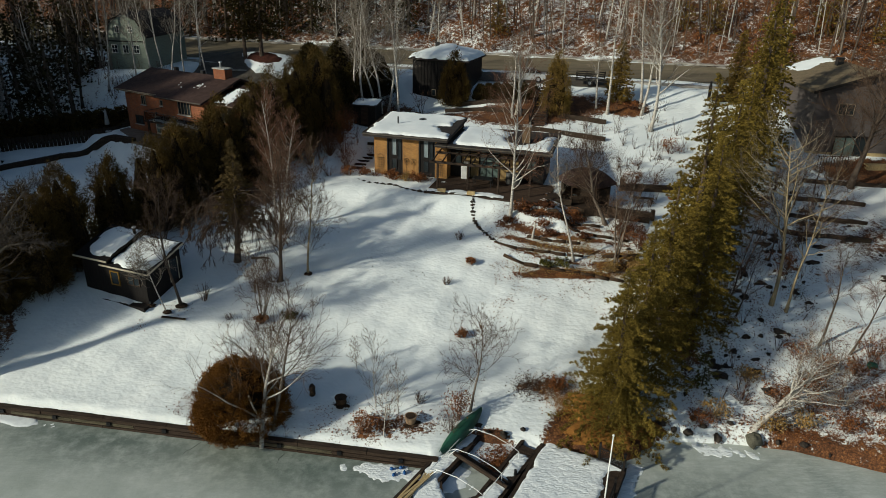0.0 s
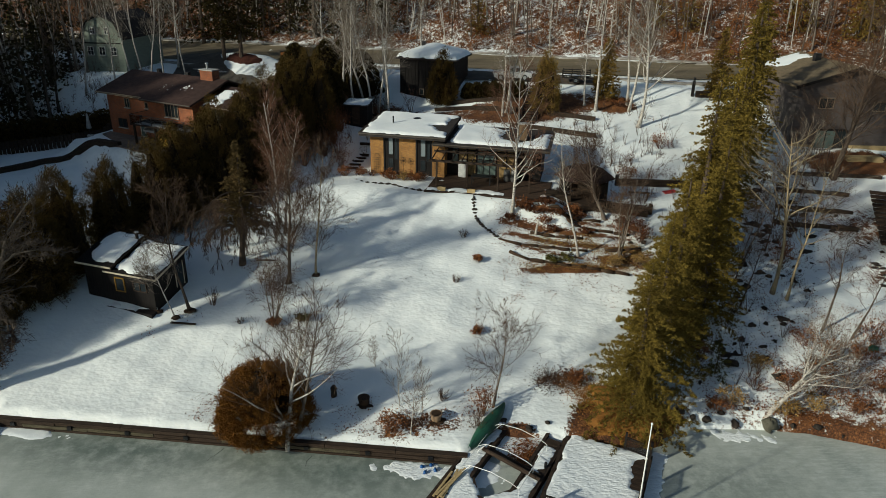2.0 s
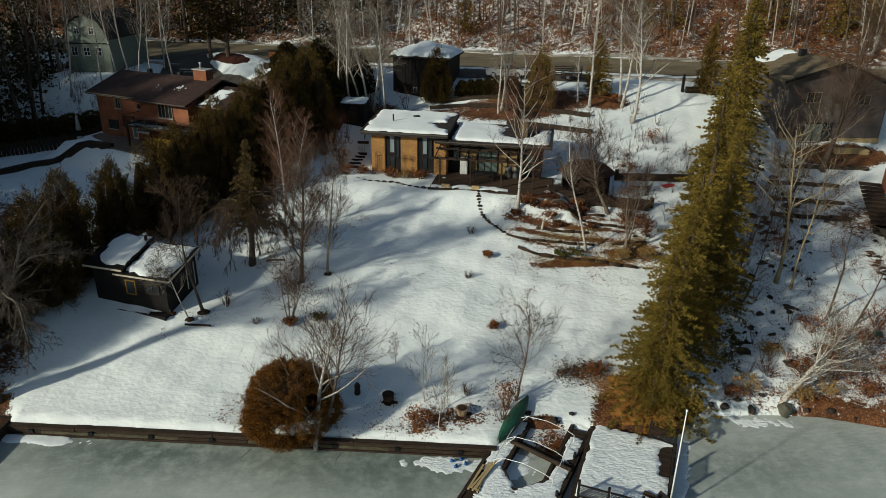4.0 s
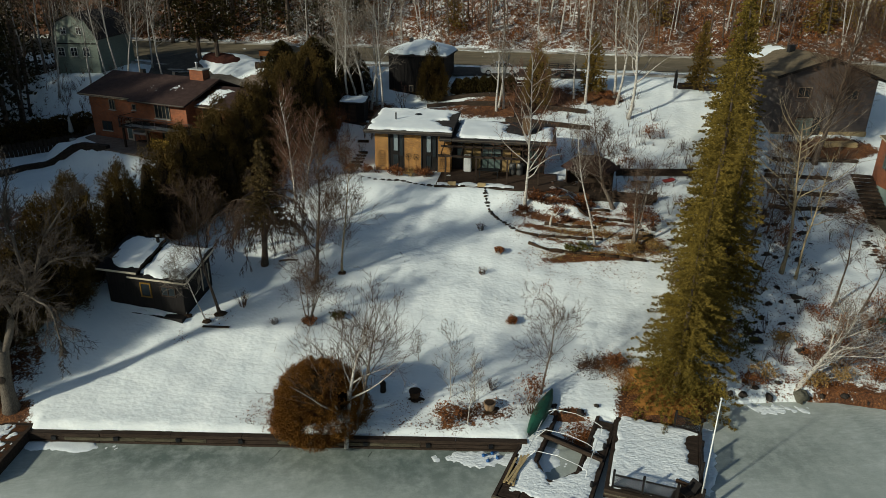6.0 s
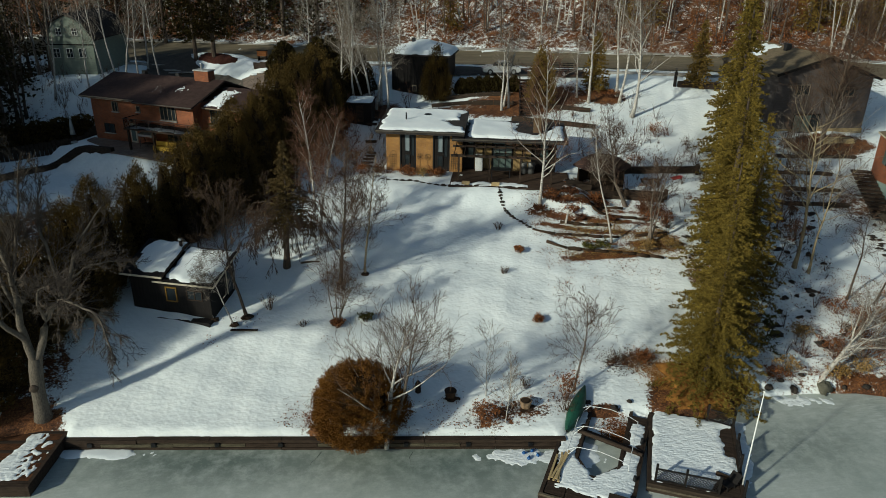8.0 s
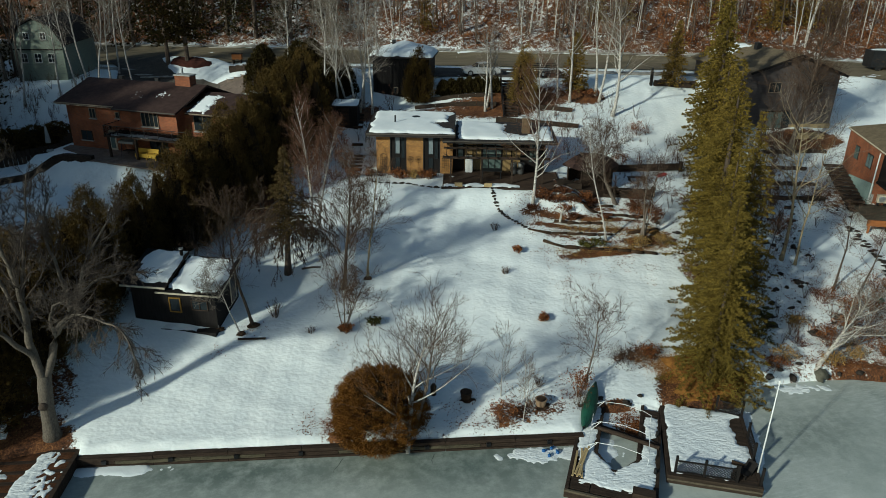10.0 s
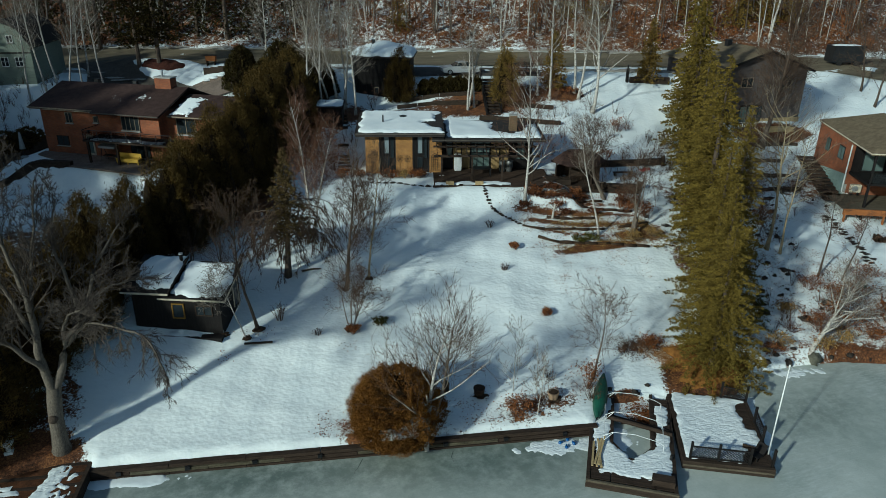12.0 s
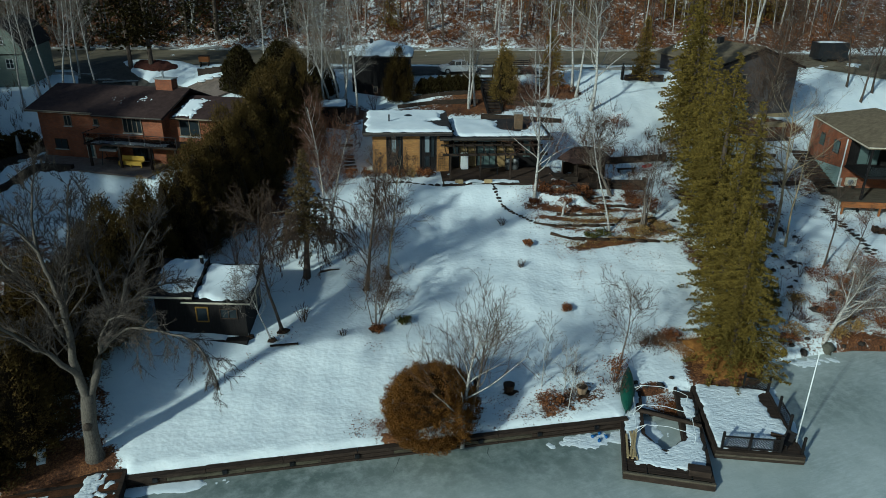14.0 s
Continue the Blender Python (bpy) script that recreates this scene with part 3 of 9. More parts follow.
strip("driveway", ASPHALT, [(4, 85.2), (9, 83.4), (14, 81.9), (20, 80.2)], 5.0, 0.09, "dark asphalt parking strip beside the road", "driveway")

# ---- trees ----
def bare_geo(seed, h, r, lean=(0, 0), first=0.35, spread=0.42, limbs=14, sub=8, twigs=8, limb_r=0.28, dark_limbs=False, up=0.55, crook=0.05, weep=0.0, forks=1, twig_r=0.009, splay=0.22):
    """A leafless tree from its base at the origin: wood (trunk and limbs) and fine twigs."""
    rnd = random.Random(seed)
    wood, fine = Geo(), Geo()

    def grow(p, d, length, rad, steps, bend, lift):
        pts, rads = [p.copy()], [rad]
        d = d.normalized()
        for i in range(steps):
            d = (d + Vector((rnd.gauss(0, bend), rnd.gauss(0, bend), rnd.gauss(0, bend) + lift))).normalized()
            p = p + d * (length / steps)
            pts.append(p.copy())
            rads.append(max(rad * (1 - 0.88 * (i + 1) / steps), 0.006))
        return pts, rads

    def along(pts, t):
        i = min(int(t * (len(pts) - 1)), len(pts) - 2)
        k = t * (len(pts) - 1) - i
        return pts[i].lerp(pts[i + 1], k), (pts[i + 1] - pts[i]).normalized()

    def side(d, angle):
        a = rnd.uniform(0, 2 * math.pi)
        s = d.cross(Vector((0.3, 0.2, 1)) if abs(d.z) < 0.9 else Vector((1, 0, 0))).normalized()
        s = (s * math.cos(a) + d.cross(s) * math.sin(a)).normalized()
        return (d * math.cos(angle) + s * math.sin(angle)).normalized()

    for stem in range(forks):
        off = Vector((0, 0, 0)) if forks == 1 else Vector((rnd.uniform(-1, 1), rnd.uniform(-1, 1), 0)) * r * 2.5
        tilt = Vector((lean[0], lean[1], 1)) + (Vector((rnd.uniform(-1, 1), rnd.uniform(-1, 1), 0)) * splay if forks > 1 else Vector())
        hh = h * (1 if stem == 0 else rnd.uniform(0.7, 1.0))
        pts, rads = grow(off - Vector((0, 0, 0.3)), tilt, hh, r, 9, crook, 0.03)
        rads[0] *= 1.5
        wood.tube(pts, rads, 8)
        for k in range(max(3, limbs // (1 if forks == 1 else 2))):
            t = first + (0.97 - first) * (k + rnd.random()) / max(3, limbs // (1 if forks == 1 else 2))
            p, d = along(pts, t)
            ln = hh * spread * 1.2 * (1.0 - 0.6 * t) * rnd.uniform(0.65, 1.2)
            lp, lr = grow(p, side(d, rnd.uniform(0.7, 1.2)) + Vector((0, 0, up * 0.3)), ln, r * limb_r * (1.1 - 0.7 * t), 6, 0.13, 0.045 * up * 2 - weep * 0.2)
            (fine if dark_limbs else wood).tube(lp, lr, 4, False)
            for j in range(sub):
                pos = 0.12 + 0.86 * (j + rnd.random()) / sub
                q, e = along(lp, pos)
                sl = ln * rnd.uniform(0.35, 0.68) * (1.2 - 0.65 * pos)
                sp, sr = grow(q, side(e, rnd.uniform(0.55, 1.05)) + Vector((0, 0, 0.18 * up)), sl, max(0.011, lr[2] * 0.36), 3, 0.17, 0.06 * up - weep * 0.35)
                sr[-1] = twig_r
                fine.tube(sp, sr, 3, False)
                for m in range(max(2, round(twigs * 0.62))):
                    u, w = along(sp, rnd.uniform(0.12, 1.0))
                    e2 = (side(w, rnd.uniform(0.45, 1.0)) + Vector((0, 0, 0.2 * up - weep * 1.2))).normalized()
                    tl = sl * rnd.uniform(0.3, 0.7)
                    v = u + e2 * tl
                    fine.spike(u, v, twig_r)
                    for i in range(2):
                        s = u.lerp(v, rnd.uniform(0.25, 0.85))
                        e3 = (side(e2, rnd.uniform(0.4, 0.9)) + Vector((0, 0, 0.15 * up - weep * 0.9))).normalized()
                        fine.spike(s, s + e3 * tl * rnd.uniform(0.3, 0.6), twig_r * 0.75)
    return wood, fine


def bough(wood, fine, rnd, path, r0, r1, subs, length, twigs=7, up=0.6, weep=0.0, start=0.2, twig_r=0.01):
    """A limb along a smooth line, hung with branching shoots that end in fine twigs."""
    pts = [Vector(p) for p in path]
    line = []
    for i in range(len(pts) - 1):
        a, b, c, d = pts[max(i - 1, 0)], pts[i], pts[i + 1], pts[min(i + 2, len(pts) - 1)]
        for k in range(4):
            t = k / 4
            line.append(0.5 * (2 * b + (c - a) * t + (2 * a - 5 * b + 4 * c - d) * t * t + (3 * b - a - 3 * c + d) * t ** 3) + Vector((rnd.gauss(0, 0.035), rnd.gauss(0, 0.035), rnd.gauss(0, 0.035))))
    line.append(pts[-1])
    n = len(line) - 1
    wood.tube(line, [r0 + (r1 - r0) * (i / n) ** 0.8 for i in range(n + 1)], 7 if r0 > 0.1 else 5, False)

    def shoot(p, d, ln, r, depth):
        e = Vector((rnd.gauss(0, 1), rnd.gauss(0, 1), rnd.gauss(0, 0.8)))
        d = (d * 0.9 + e.normalized() * 0.85 + Vector((0, 0, 0.3 * up - 0.5 * weep))).normalized()
        if depth == 0:
            fine.spike(p, p + d * ln, r)
            return
        k, q = 3, p
        way = [p]
        for i in range(k):
            d = (d + Vector((rnd.gauss(0, 0.16), rnd.gauss(0, 0.16), rnd.gauss(0, 0.13) + 0.1 * up - 0.4 * weep))).normalized()
            q = q + d * (ln / k)
            way.append(q)
        fine.tube(way, [r, r * 0.75, r * 0.5, twig_r * 0.8], 3, False)
        for i in range(twigs):
            s = rnd.uniform(0.15, 1.0) * k
            j = min(int(s), k - 1)
            shoot(way[j].lerp(way[j + 1], s - j), (way[j + 1] - way[j]).normalized(), ln * rnd.uniform(0.3, 0.55), max(twig_r, r * 0.45) if depth > 1 else twig_r, depth - 1)

    for k in range(subs):
        s = (start + (1 - start) * (k + rnd.random()) / subs) * n
        j = min(int(s), n - 1)
        shoot(line[j].lerp(line[j + 1], s - j), (line[j + 1] - line[j]).normalized(), length * rnd.uniform(0.6, 1.2) * (1.15 - 0.5 * s / n), max(0.018, (r0 + (r1 - r0) * s / n) * 0.4), 2)


def bare_tree(name, at, seed, h, r, bark, twig, label, category="tree", group="", sink=0.0, well=0.0, **kw):
    x, y = at
    t = thing(name, (x, y, height(x, y) - sink), 0, label, category, group)
    wood, fine = bare_geo(seed, h, r, **kw)
    part("trunk", wood, bark, t, smooth=True)
    part("crown", fine, twig, t)
    if well:
        part("leaf_ring", Geo().lump((0, 0, 0.0), (well, well * 0.9, 0.14), seed, 11, 0.25), LOG_WOOD, t, "brown leaves and bare soil round the trunk")
    return t


def spruce_arrays(seed, h, radius, dens=1.0, droop=0.25, base=0.06, power=0.8, fine=1.0, tuft=7, gap=1.0, broad=1.0):
    """Whorls of drooping boughs, each hung with tufts of short needle sprays."""
    rng = np.random.default_rng(seed)
    cs, ds = [], []
    z = h * base
    while z < h * 0.99:
        k = 1 - z / h
        n = max(4, int((5 + 4 * k) * dens))
        for _ in range(n):
            a = rng.uniform(0, 2 * np.pi)
            L = max(0.22, radius * k ** power * rng.uniform(0.55, 1.0 + 0.2 * gap))
            m = max(2, int(L * 3.4 * fine))
            s = (np.arange(m) + rng.uniform(0, 1, m)) / m
            s = 1 - (1 - s) ** 1.3
            out, sidev = np.array([np.cos(a), np.sin(a), 0]), np.array([-np.sin(a), np.cos(a), 0])
            off = rng.uniform(-1, 1, m) * (0.08 + 0.2 * L * (1.05 - s))
            c = out * (L * s)[:, None] + sidev * off[:, None]
            c[:, 2] = z + rng.uniform(-0.12, 0.12) - droop * L * s + 0.2 * droop * L * s ** 3 + rng.uniform(-0.08, 0.06, m)
            cs.append(c), ds.append(out * 0.9 + sidev * (off * 1.5)[:, None] + np.array([0, 0, 0.25]))
        z += rng.uniform(0.2, 0.3) * gap / dens ** 0.5
    c, d = np.repeat(np.concatenate(cs), tuft, 0), np.repeat(np.concatenate(ds), tuft, 0)
    n = len(c)
    d = d / np.linalg.norm(d, axis=1)[:, None] + rng.normal(0, 1, (n, 3)) * (0.6, 0.6, 0.34)
    d[:, 2] -= np.where(rng.uniform(0, 1, n) < 0.3, 0.7, 0.1)
    d /= np.linalg.norm(d, axis=1)[:, None]
    size = rng.uniform(0.1, 0.21, n) / fine ** 0.5
    w = np.cross(d, rng.normal(0, 1, (n, 3)))
    w /= np.linalg.norm(w, axis=1)[:, None]
    return c + d * (size * 0.4)[:, None] + rng.normal(0, 0.03, (n, 3)), d * size[:, None], w * (broad * size * rng.uniform(0.13, 0.22, n))[:, None]


def spruce_tree(at, seed, h, radius, label, mat=SPRUCE, category="spruce", group="", name="spruce_tree", **kw):
    x, y = at
    t = thing(name, (x, y, height(x, y)), 0, label, category, group)
    part("trunk", Geo().tube([(0, 0, -0.3), (0.03, 0, h * 0.5), (0, 0, h * 0.97)], [0.02 * h, 0.012 * h, 0.02], 7), DARK_BARK, t)
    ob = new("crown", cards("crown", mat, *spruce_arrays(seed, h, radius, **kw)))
    ob.parent = t
    return t


def cedar_arrays(seed, h, rx, ry, n, shape="cone", size=(0.14, 0.3), lumps=7):
    """Sprays in the outer shell of a dense crown with an uneven outline."""
    rng = np.random.default_rng(seed)
    t = rng.beta(1.0, 1.25, n)
    a = rng.uniform(0, 2 * np.pi, n)
    if shape == "cone":
        prof = np.sqrt(np.clip(t / 0.1, 0, 1)) * (1 - t ** 2.7) ** 0.75 + 0.03
    else:
        prof = np.sqrt(np.clip(1 - ((t - 0.36) / 0.64) ** 2, 0.0, 1))
    ph = rng.uniform(0, 6.28, 6)
    k_l = 1.0 if shape == "cone" else 0.6
    lump = 1 + k_l * (0.11 * np.sin(3 * a + ph[0] + 3 * t) + 0.09 * np.sin(lumps * a + ph[1] + 9 * t) + 0.07 * np.sin(17 * t + ph[2] + 2 * a) + 0.05 * np.sin(11 * a - 23 * t + ph[3]))
    depth = 1 - 0.35 * rng.power(0.55, n) * rng.uniform(0, 1, n)
    q = prof * lump * depth
    c = np.stack([rx * q * np.cos(a), ry * q * np.sin(a), h * t * (1 + 0.03 * np.sin(5 * a + ph[4]))], 1)
    up = 0.9 if shape == "cone" else 0.5
    d = np.stack([np.cos(a) * 0.8, np.sin(a) * 0.8, np.full(n, up)], 1) + rng.normal(0, 0.4, (n, 3))
    d /= np.linalg.norm(d, axis=1)[:, None]
    w = np.cross(d, rng.normal(0, 1, (n, 3)))
    w /= np.linalg.norm(w, axis=1)[:, None]
    s = rng.uniform(*size, n)
    return c, d * s[:, None], w * (s * 0.33)[:, None]


def cedar_tree(at, seed, h, rx, n, label, mat=CEDAR, ry=None, shape="cone", group="", name="cedar_tree", category="cedar", size=(0.14, 0.3), turn=0.0):
    x, y = at
    t = thing(name, (x, y, height(x, y) - 0.1), turn, label, category, group)
    part("trunk", Geo().tube([(0, 0, -0.2), (0, 0, h * 0.8)], [0.025 * h + 0.03, 0.03], 6), DARK_BARK, t)
    core = Geo()
    if shape == "cone":
        core.tube([(0, 0, h * q) for q in (0.03, 0.12, 0.4, 0.7, 0.88)], [rx * q for q in (0.4, 0.72, 0.7, 0.48, 0.15)], 9)
    else:
        core.lump((0, 0, h * 0.4), (rx * 0.72, rx * 0.72, h * 0.45), seed, 16, 0.05)
    # the core's colour carries the shade between the sprays
    part("shade_core", core, SHADE_LEAF, t, smooth=True)
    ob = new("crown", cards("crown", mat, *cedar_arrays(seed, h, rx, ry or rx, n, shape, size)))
    ob.parent = t
    return t


# the row of tall spruces between the gardens
ROW = [(9.9, 32.0, 10.0, 3.4), (11.8, 34.6, 11.2, 3.3), (14.0, 38.2, 12.2, 3.1), (17.0, 40.2, 13.4, 2.8), (17.5, 43.8, 15.6, 3.4), (19.9, 47.6, 12.8, 2.8), (22.4, 51.2, 12.4, 2.8), (25.0, 55.4, 12.0, 2.8), (28.4, 61.2, 17.5, 3.3), (31.2, 65.8, 17.0, 2.9)]
for k, (x, y, h, r) in enumerate(ROW):
    spruce_tree((x, y), 40 + k, h, r, "tall olive-green spruce in a row between snowy gardens", group="row of spruces", fine=(3.8, 3.5, 3.0, 2.6, 2.4, 2.0, 1.8, 1.6, 1.5, 1.4)[k], dens=1.25, tuft=(25, 23, 20, 16, 14, 13, 11, 11, 11, 11)[k], gap=1.35, droop=0.42, broad=(0.85, 0.9, 1.0, 1.2, 1.5, 1.7, 2.0, 2.1, 2.2, 2.2)[k])

# dense dark cedars along the left boundary
def hedge_cedar(at, seed, h, r, label, group, clumps=560, per=52, mat=CEDAR, size=(0.06, 0.14), name="cedar_tree"):
    """A shaggy cedar with several leaders, its sprays gathered into drooping clumps."""
    x, y = at
    t = thing(name, (x, y, height(x, y) - 0.1), 0, label, "cedar", group)
    part("trunk", Geo().tube([(0, 0, -0.2), (0, 0, h * 0.7)], [0.02 * h + 0.05, 0.03], 6), DARK_BARK, t)
    rng = np.random.default_rng(seed)
    tops = [(0.0, 0.0, 1.0)] + [(r * 0.42 * math.cos(a), r * 0.42 * math.sin(a), rng.uniform(0.72, 0.93)) for a in rng.uniform(0, 1.2) + np.arange(4) * 1.57]
    core = Geo()
    cs, ds = [], []
    for k, (ox, oy, q) in enumerate(tops):
        hh, rr = h * q, r * (0.72 if k == 0 else 0.56)
        core.tube([(ox, oy, hh * s) for s in (0.02, 0.12, 0.42, 0.7, 0.86)], [rr * s for s in (0.3, 0.5, 0.42, 0.24, 0.06)], 8)
        n = clumps // (2 if k == 0 else 8)
        s = rng.beta(0.95, 1.3, n)
        a = rng.uniform(0, 2 * np.pi, n)
        prof = (0.75 + 0.25 * np.clip(s / 0.15, 0, 1)) * (1 - s ** 1.9) ** 0.9 + 0.03
        rad = rr * prof * (1 + rng.normal(0, 0.1, n))
        cs.append(np.stack([ox + rad * np.cos(a), oy + rad * np.sin(a), hh * (0.02 + 0.99 * s)], 1))
        ds.append(np.stack([np.cos(a), np.sin(a), 0.25 + 0.9 * s], 1))
    # dark hulls behind the clumps, coloured as inner shade
    part("shade_core", core, SHADE_LEAF, t, smooth=True)
    c, d = np.repeat(np.concatenate(cs), per, 0), np.repeat(np.concatenate(ds), per, 0)
    n = len(c)
    u = rng.uniform(0, 1, n)
    c = c + d * (0.34 * u - 0.12)[:, None] + rng.normal(0, 1, (n, 3)) * (0.13, 0.13, 0.2)
    d = d + rng.normal(0, 0.45, (n, 3)) + np.array([0, 0, 0.35])
    d /= np.linalg.norm(d, axis=1)[:, None]
    w = np.cross(d, rng.normal(0, 1, (n, 3)))
    w /= np.linalg.norm(w, axis=1)[:, None]
    s = rng.uniform(*size, n)
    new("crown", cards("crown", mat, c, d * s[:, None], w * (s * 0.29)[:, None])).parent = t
    return t


for k in range(11):
    q = k / 10
    hedge_cedar((-22.8 + 10.4 * q + 0.5 * math.sin(2.7 * k), 53.0 + 14.3 * q), 70 + k, 7.4 + 1.2 * q + 0.6 * math.sin(2.1 * k), 2.9, "dark green cedar in a dense tall hedge", "cedar hedge")
for k, (x, y, h, r) in enumerate([(-32.0, 37.0, 8.0, 2.8), (-30.4, 40.8, 8.2, 2.9), (-28.2, 43.8, 7.4, 2.7), (-27.4, 46.8, 7.6, 2.5), (-33, 42, 8.5, 2.9), (-33.6, 35.4, 8, 2.7), (-37, 40, 8.5, 2.8)]):
    hedge_cedar((x, y), 90 + k, h, r, "large dark cedar at the edge of the snowy lawn", "lakeside cedars", 680 if k < 4 else 260)
hedge_cedar((-25.2, 50.2), 99, 7.0, 2.1, "dark pointed cedar standing by itself in snow", "", 560)

# clipped round bush on the seawall
def round_bush(at, h, r):
    """A broad dome of sprays in clumps, thinner where the birch grows out of its lake side."""
    x, y = at
    b = thing("round_bush", (x, y, height(x, y) - 0.1), 0, "broad round cedar bush with bronze winter foliage on the seawall", "bush")
    # shade inside the dome is put into this core's colour
    part("shade_core", Geo().lump((-0.2, 0.6, h * 0.4), (r * 0.7, r * 0.42, h * 0.44), 120, 16, 0.05), SHADE_LEAF, b, smooth=True)
    rng = np.random.default_rng(120)
    n, per = 2100, 48
    t = rng.beta(1.0, 1.3, n)
    a = rng.uniform(0, 2 * np.pi, n)
    q = np.sqrt(np.clip(1 - np.abs((t - 0.2) / 0.8) ** 2.2, 0, 1)) * (1 + 0.05 * np.sin(3 * a + 1) + 0.05 * np.sin(7 * a + 8 * t) + rng.normal(0, 0.05, n)) * (1 - 0.3 * rng.uniform(0, 1, n) ** 2.5) * (1 - 0.25 * np.clip(1 - t / 0.2, 0, 1))
    c = np.stack([r * q * np.cos(a), r * q * np.sin(a), h * t], 1)
    keep = ~((c[:, 0] > 1.05) & (c[:, 1] < -0.7) & (rng.uniform(0, 1, n) < 0.7))
    out = np.stack([np.cos(a) * 0.8, np.sin(a) * 0.8, 0.3 + 0.7 * t], 1)[keep]
    c, d = np.repeat(c[keep], per, 0), np.repeat(out, per, 0)
    n = len(c)
    c = c + rng.normal(0, 0.085, (n, 3)) + d * rng.uniform(-0.1, 0.16, n)[:, None]
    d = d + rng.normal(0, 0.5, (n, 3))
    d /= np.linalg.norm(d, axis=1)[:, None]
    w = np.cross(d, rng.normal(0, 1, (n, 3)))
    w /= np.linalg.norm(w, axis=1)[:, None]
    s = rng.uniform(0.045, 0.1, n)
    new("crown", cards("crown", BRONZE, c, d * s[:, None], w * (s * 0.26)[:, None])).parent = b


round_bush((-11.05, 32.0), 3.9, 2.5)


# tall firs added out of view to throw shade across the neighbouring yard
def shade_fir(seed, h):
    """A tall fir with broad flat boughs, added out of view as a shade caster."""
    t = thing("shade_fir_tree", (0, 0, 0), 0, "unseen tall fir added to shade the neighbouring yard", "fir", "boundary firs")
    part("trunk", Geo().tube([(0, 0, -0.5), (0, 0, h * 0.97)], [0.4, 0.03], 7), DARK_BARK, t)
    c, a, w = spruce_arrays(seed, h, 4.6, dens=0.45, power=0.5, base=0.1, tuft=1)
    new("crown", cards("crown", CEDAR, c, a * 3.8, w * 11.0)).parent = t
    return t


firs = [shade_fir(200 + k, 25 - 2 * k) for k in range(2)]
fir_rnd = random.Random(8)
fir_spots = [(-18.5 - 7 * (k % 2) + fir_rnd.uniform(-1.5, 1.5), -66 - 1.7 * k) for k in range(36) if k > 4 or k % 3 == 0]
for k, (a, p) in enumerate(fir_spots):
    x, y = 0.883 * a + 0.4695 * p, 0.4695 * a - 0.883 * p
    place = pose(x, y, height(x, y), 0, 0, 77 * k) @ Matrix.Diagonal((1, 1, fir_rnd.uniform(0.85, 1.1), 1))
    if k < 2:
        firs[k].matrix_basis = place
    else:
        copy_thing(firs[k % 2], place)


def old_tree(at, seed):
    """A stout trunk that forks low into long crooked limbs."""
    x, y = at
    t = thing("bare_tree", (x, y, height(x, y)), 11.5, "big old grey bare tree with low forked limbs", "tree")
    part("trunk", Geo().tube([(0.05, 0, -0.3), (0.05, 0, 0.25), (0.08, 0, 1.0), (0.13, 0, 2.0), (0.25, 0, 3.0), (0.33, 0, 3.75)], [0.58, 0.43, 0.37, 0.35, 0.36, 0.3], 12), OLD_BARK, t, smooth=True)
    part("burl", Geo().lump((0.0, -0.33, 2.1), (0.24, 0.16, 0.24), 3, 10, 0.1), DARK_BARK, t, smooth=True)
    limbs = [([(0.28, 0, 3.4), (0.08, 0.1, 5.8), (0.15, 0.3, 8.2), (-0.1, 0.6, 10.0), (-0.5, 0.8, 11.8), (-1.6, 1.2, 13.2)], 0.25, 16, 2.4, 0.0),
             ([(0.15, 0, 4.9), (-0.6, -0.5, 6.4), (-1.5, -1.0, 7.7), (-2.5, -1.6, 9.3), (-3.6, -2.2, 10.6)], 0.17, 13, 2.2, 0.0),
             ([(0.18, 0.3, 8.1), (0.5, 0.7, 9.7), (0.9, 1.0, 11.3), (1.5, 1.3, 14.2)], 0.12, 13, 2.0, 0.0),
             ([(0.42, 0, 3.3), (1.35, 0.2, 6.0), (2.35, 0.5, 7.1), (3.4, 0.9, 9.7), (4.8, 1.4, 11.4)], 0.24, 15, 2.2, 0.0),
             ([(2.2, 0.5, 6.9), (1.95, 1.0, 9.2), (1.65, 1.5, 11.0), (2.2, 1.8, 13.0)], 0.13, 13, 2.0, 0.0),
             ([(1.3, 0.1, 5.8), (2.4, -2.2, 7.9), (3.6, -5.0, 8.8), (4.7, -6.9, 8.7), (5.0, -8.0, 7.5)], 0.09, 17, 1.6, 0.55),
             ([(-0.4, 0.8, 11.5), (-0.1, 1.0, 13.9), (0.3, 1.2, 15.3)], 0.07, 10, 1.5, 0.0),
             ([(0.2, -0.1, 6.6), (-0.8, 1.4, 9.0), (-2.0, 2.6, 11.0), (-3.0, 3.4, 13.4)], 0.13, 13, 2.2, 0.0),
             ([(1.3, 0.1, 5.8), (1.4, -1.6, 7.6), (1.8, -2.8, 8.8), (2.4, -3.6, 9.4)], 0.1, 12, 1.8, 0.15),
             ([(2.6, 0.6, 7.7), (3.9, 0.2, 8.6), (5.4, 0.0, 8.7)], 0.07, 11, 1.6, 0.2)]
    for k, (path, r, subs, length, weep) in enumerate(limbs):
        wood, fine = Geo(), Geo()
        bough(wood, fine, random.Random(seed + k), path, r, 0.03, round(subs * 1.6), length, 9, 0.6, weep, 0.22, 0.011)
        part("limb", wood, OLD_BARK, t, smooth=True)
        part("twig_crown", fine, TWIG_GREY, t)


old_tree((-28.4, 35.4), 222)
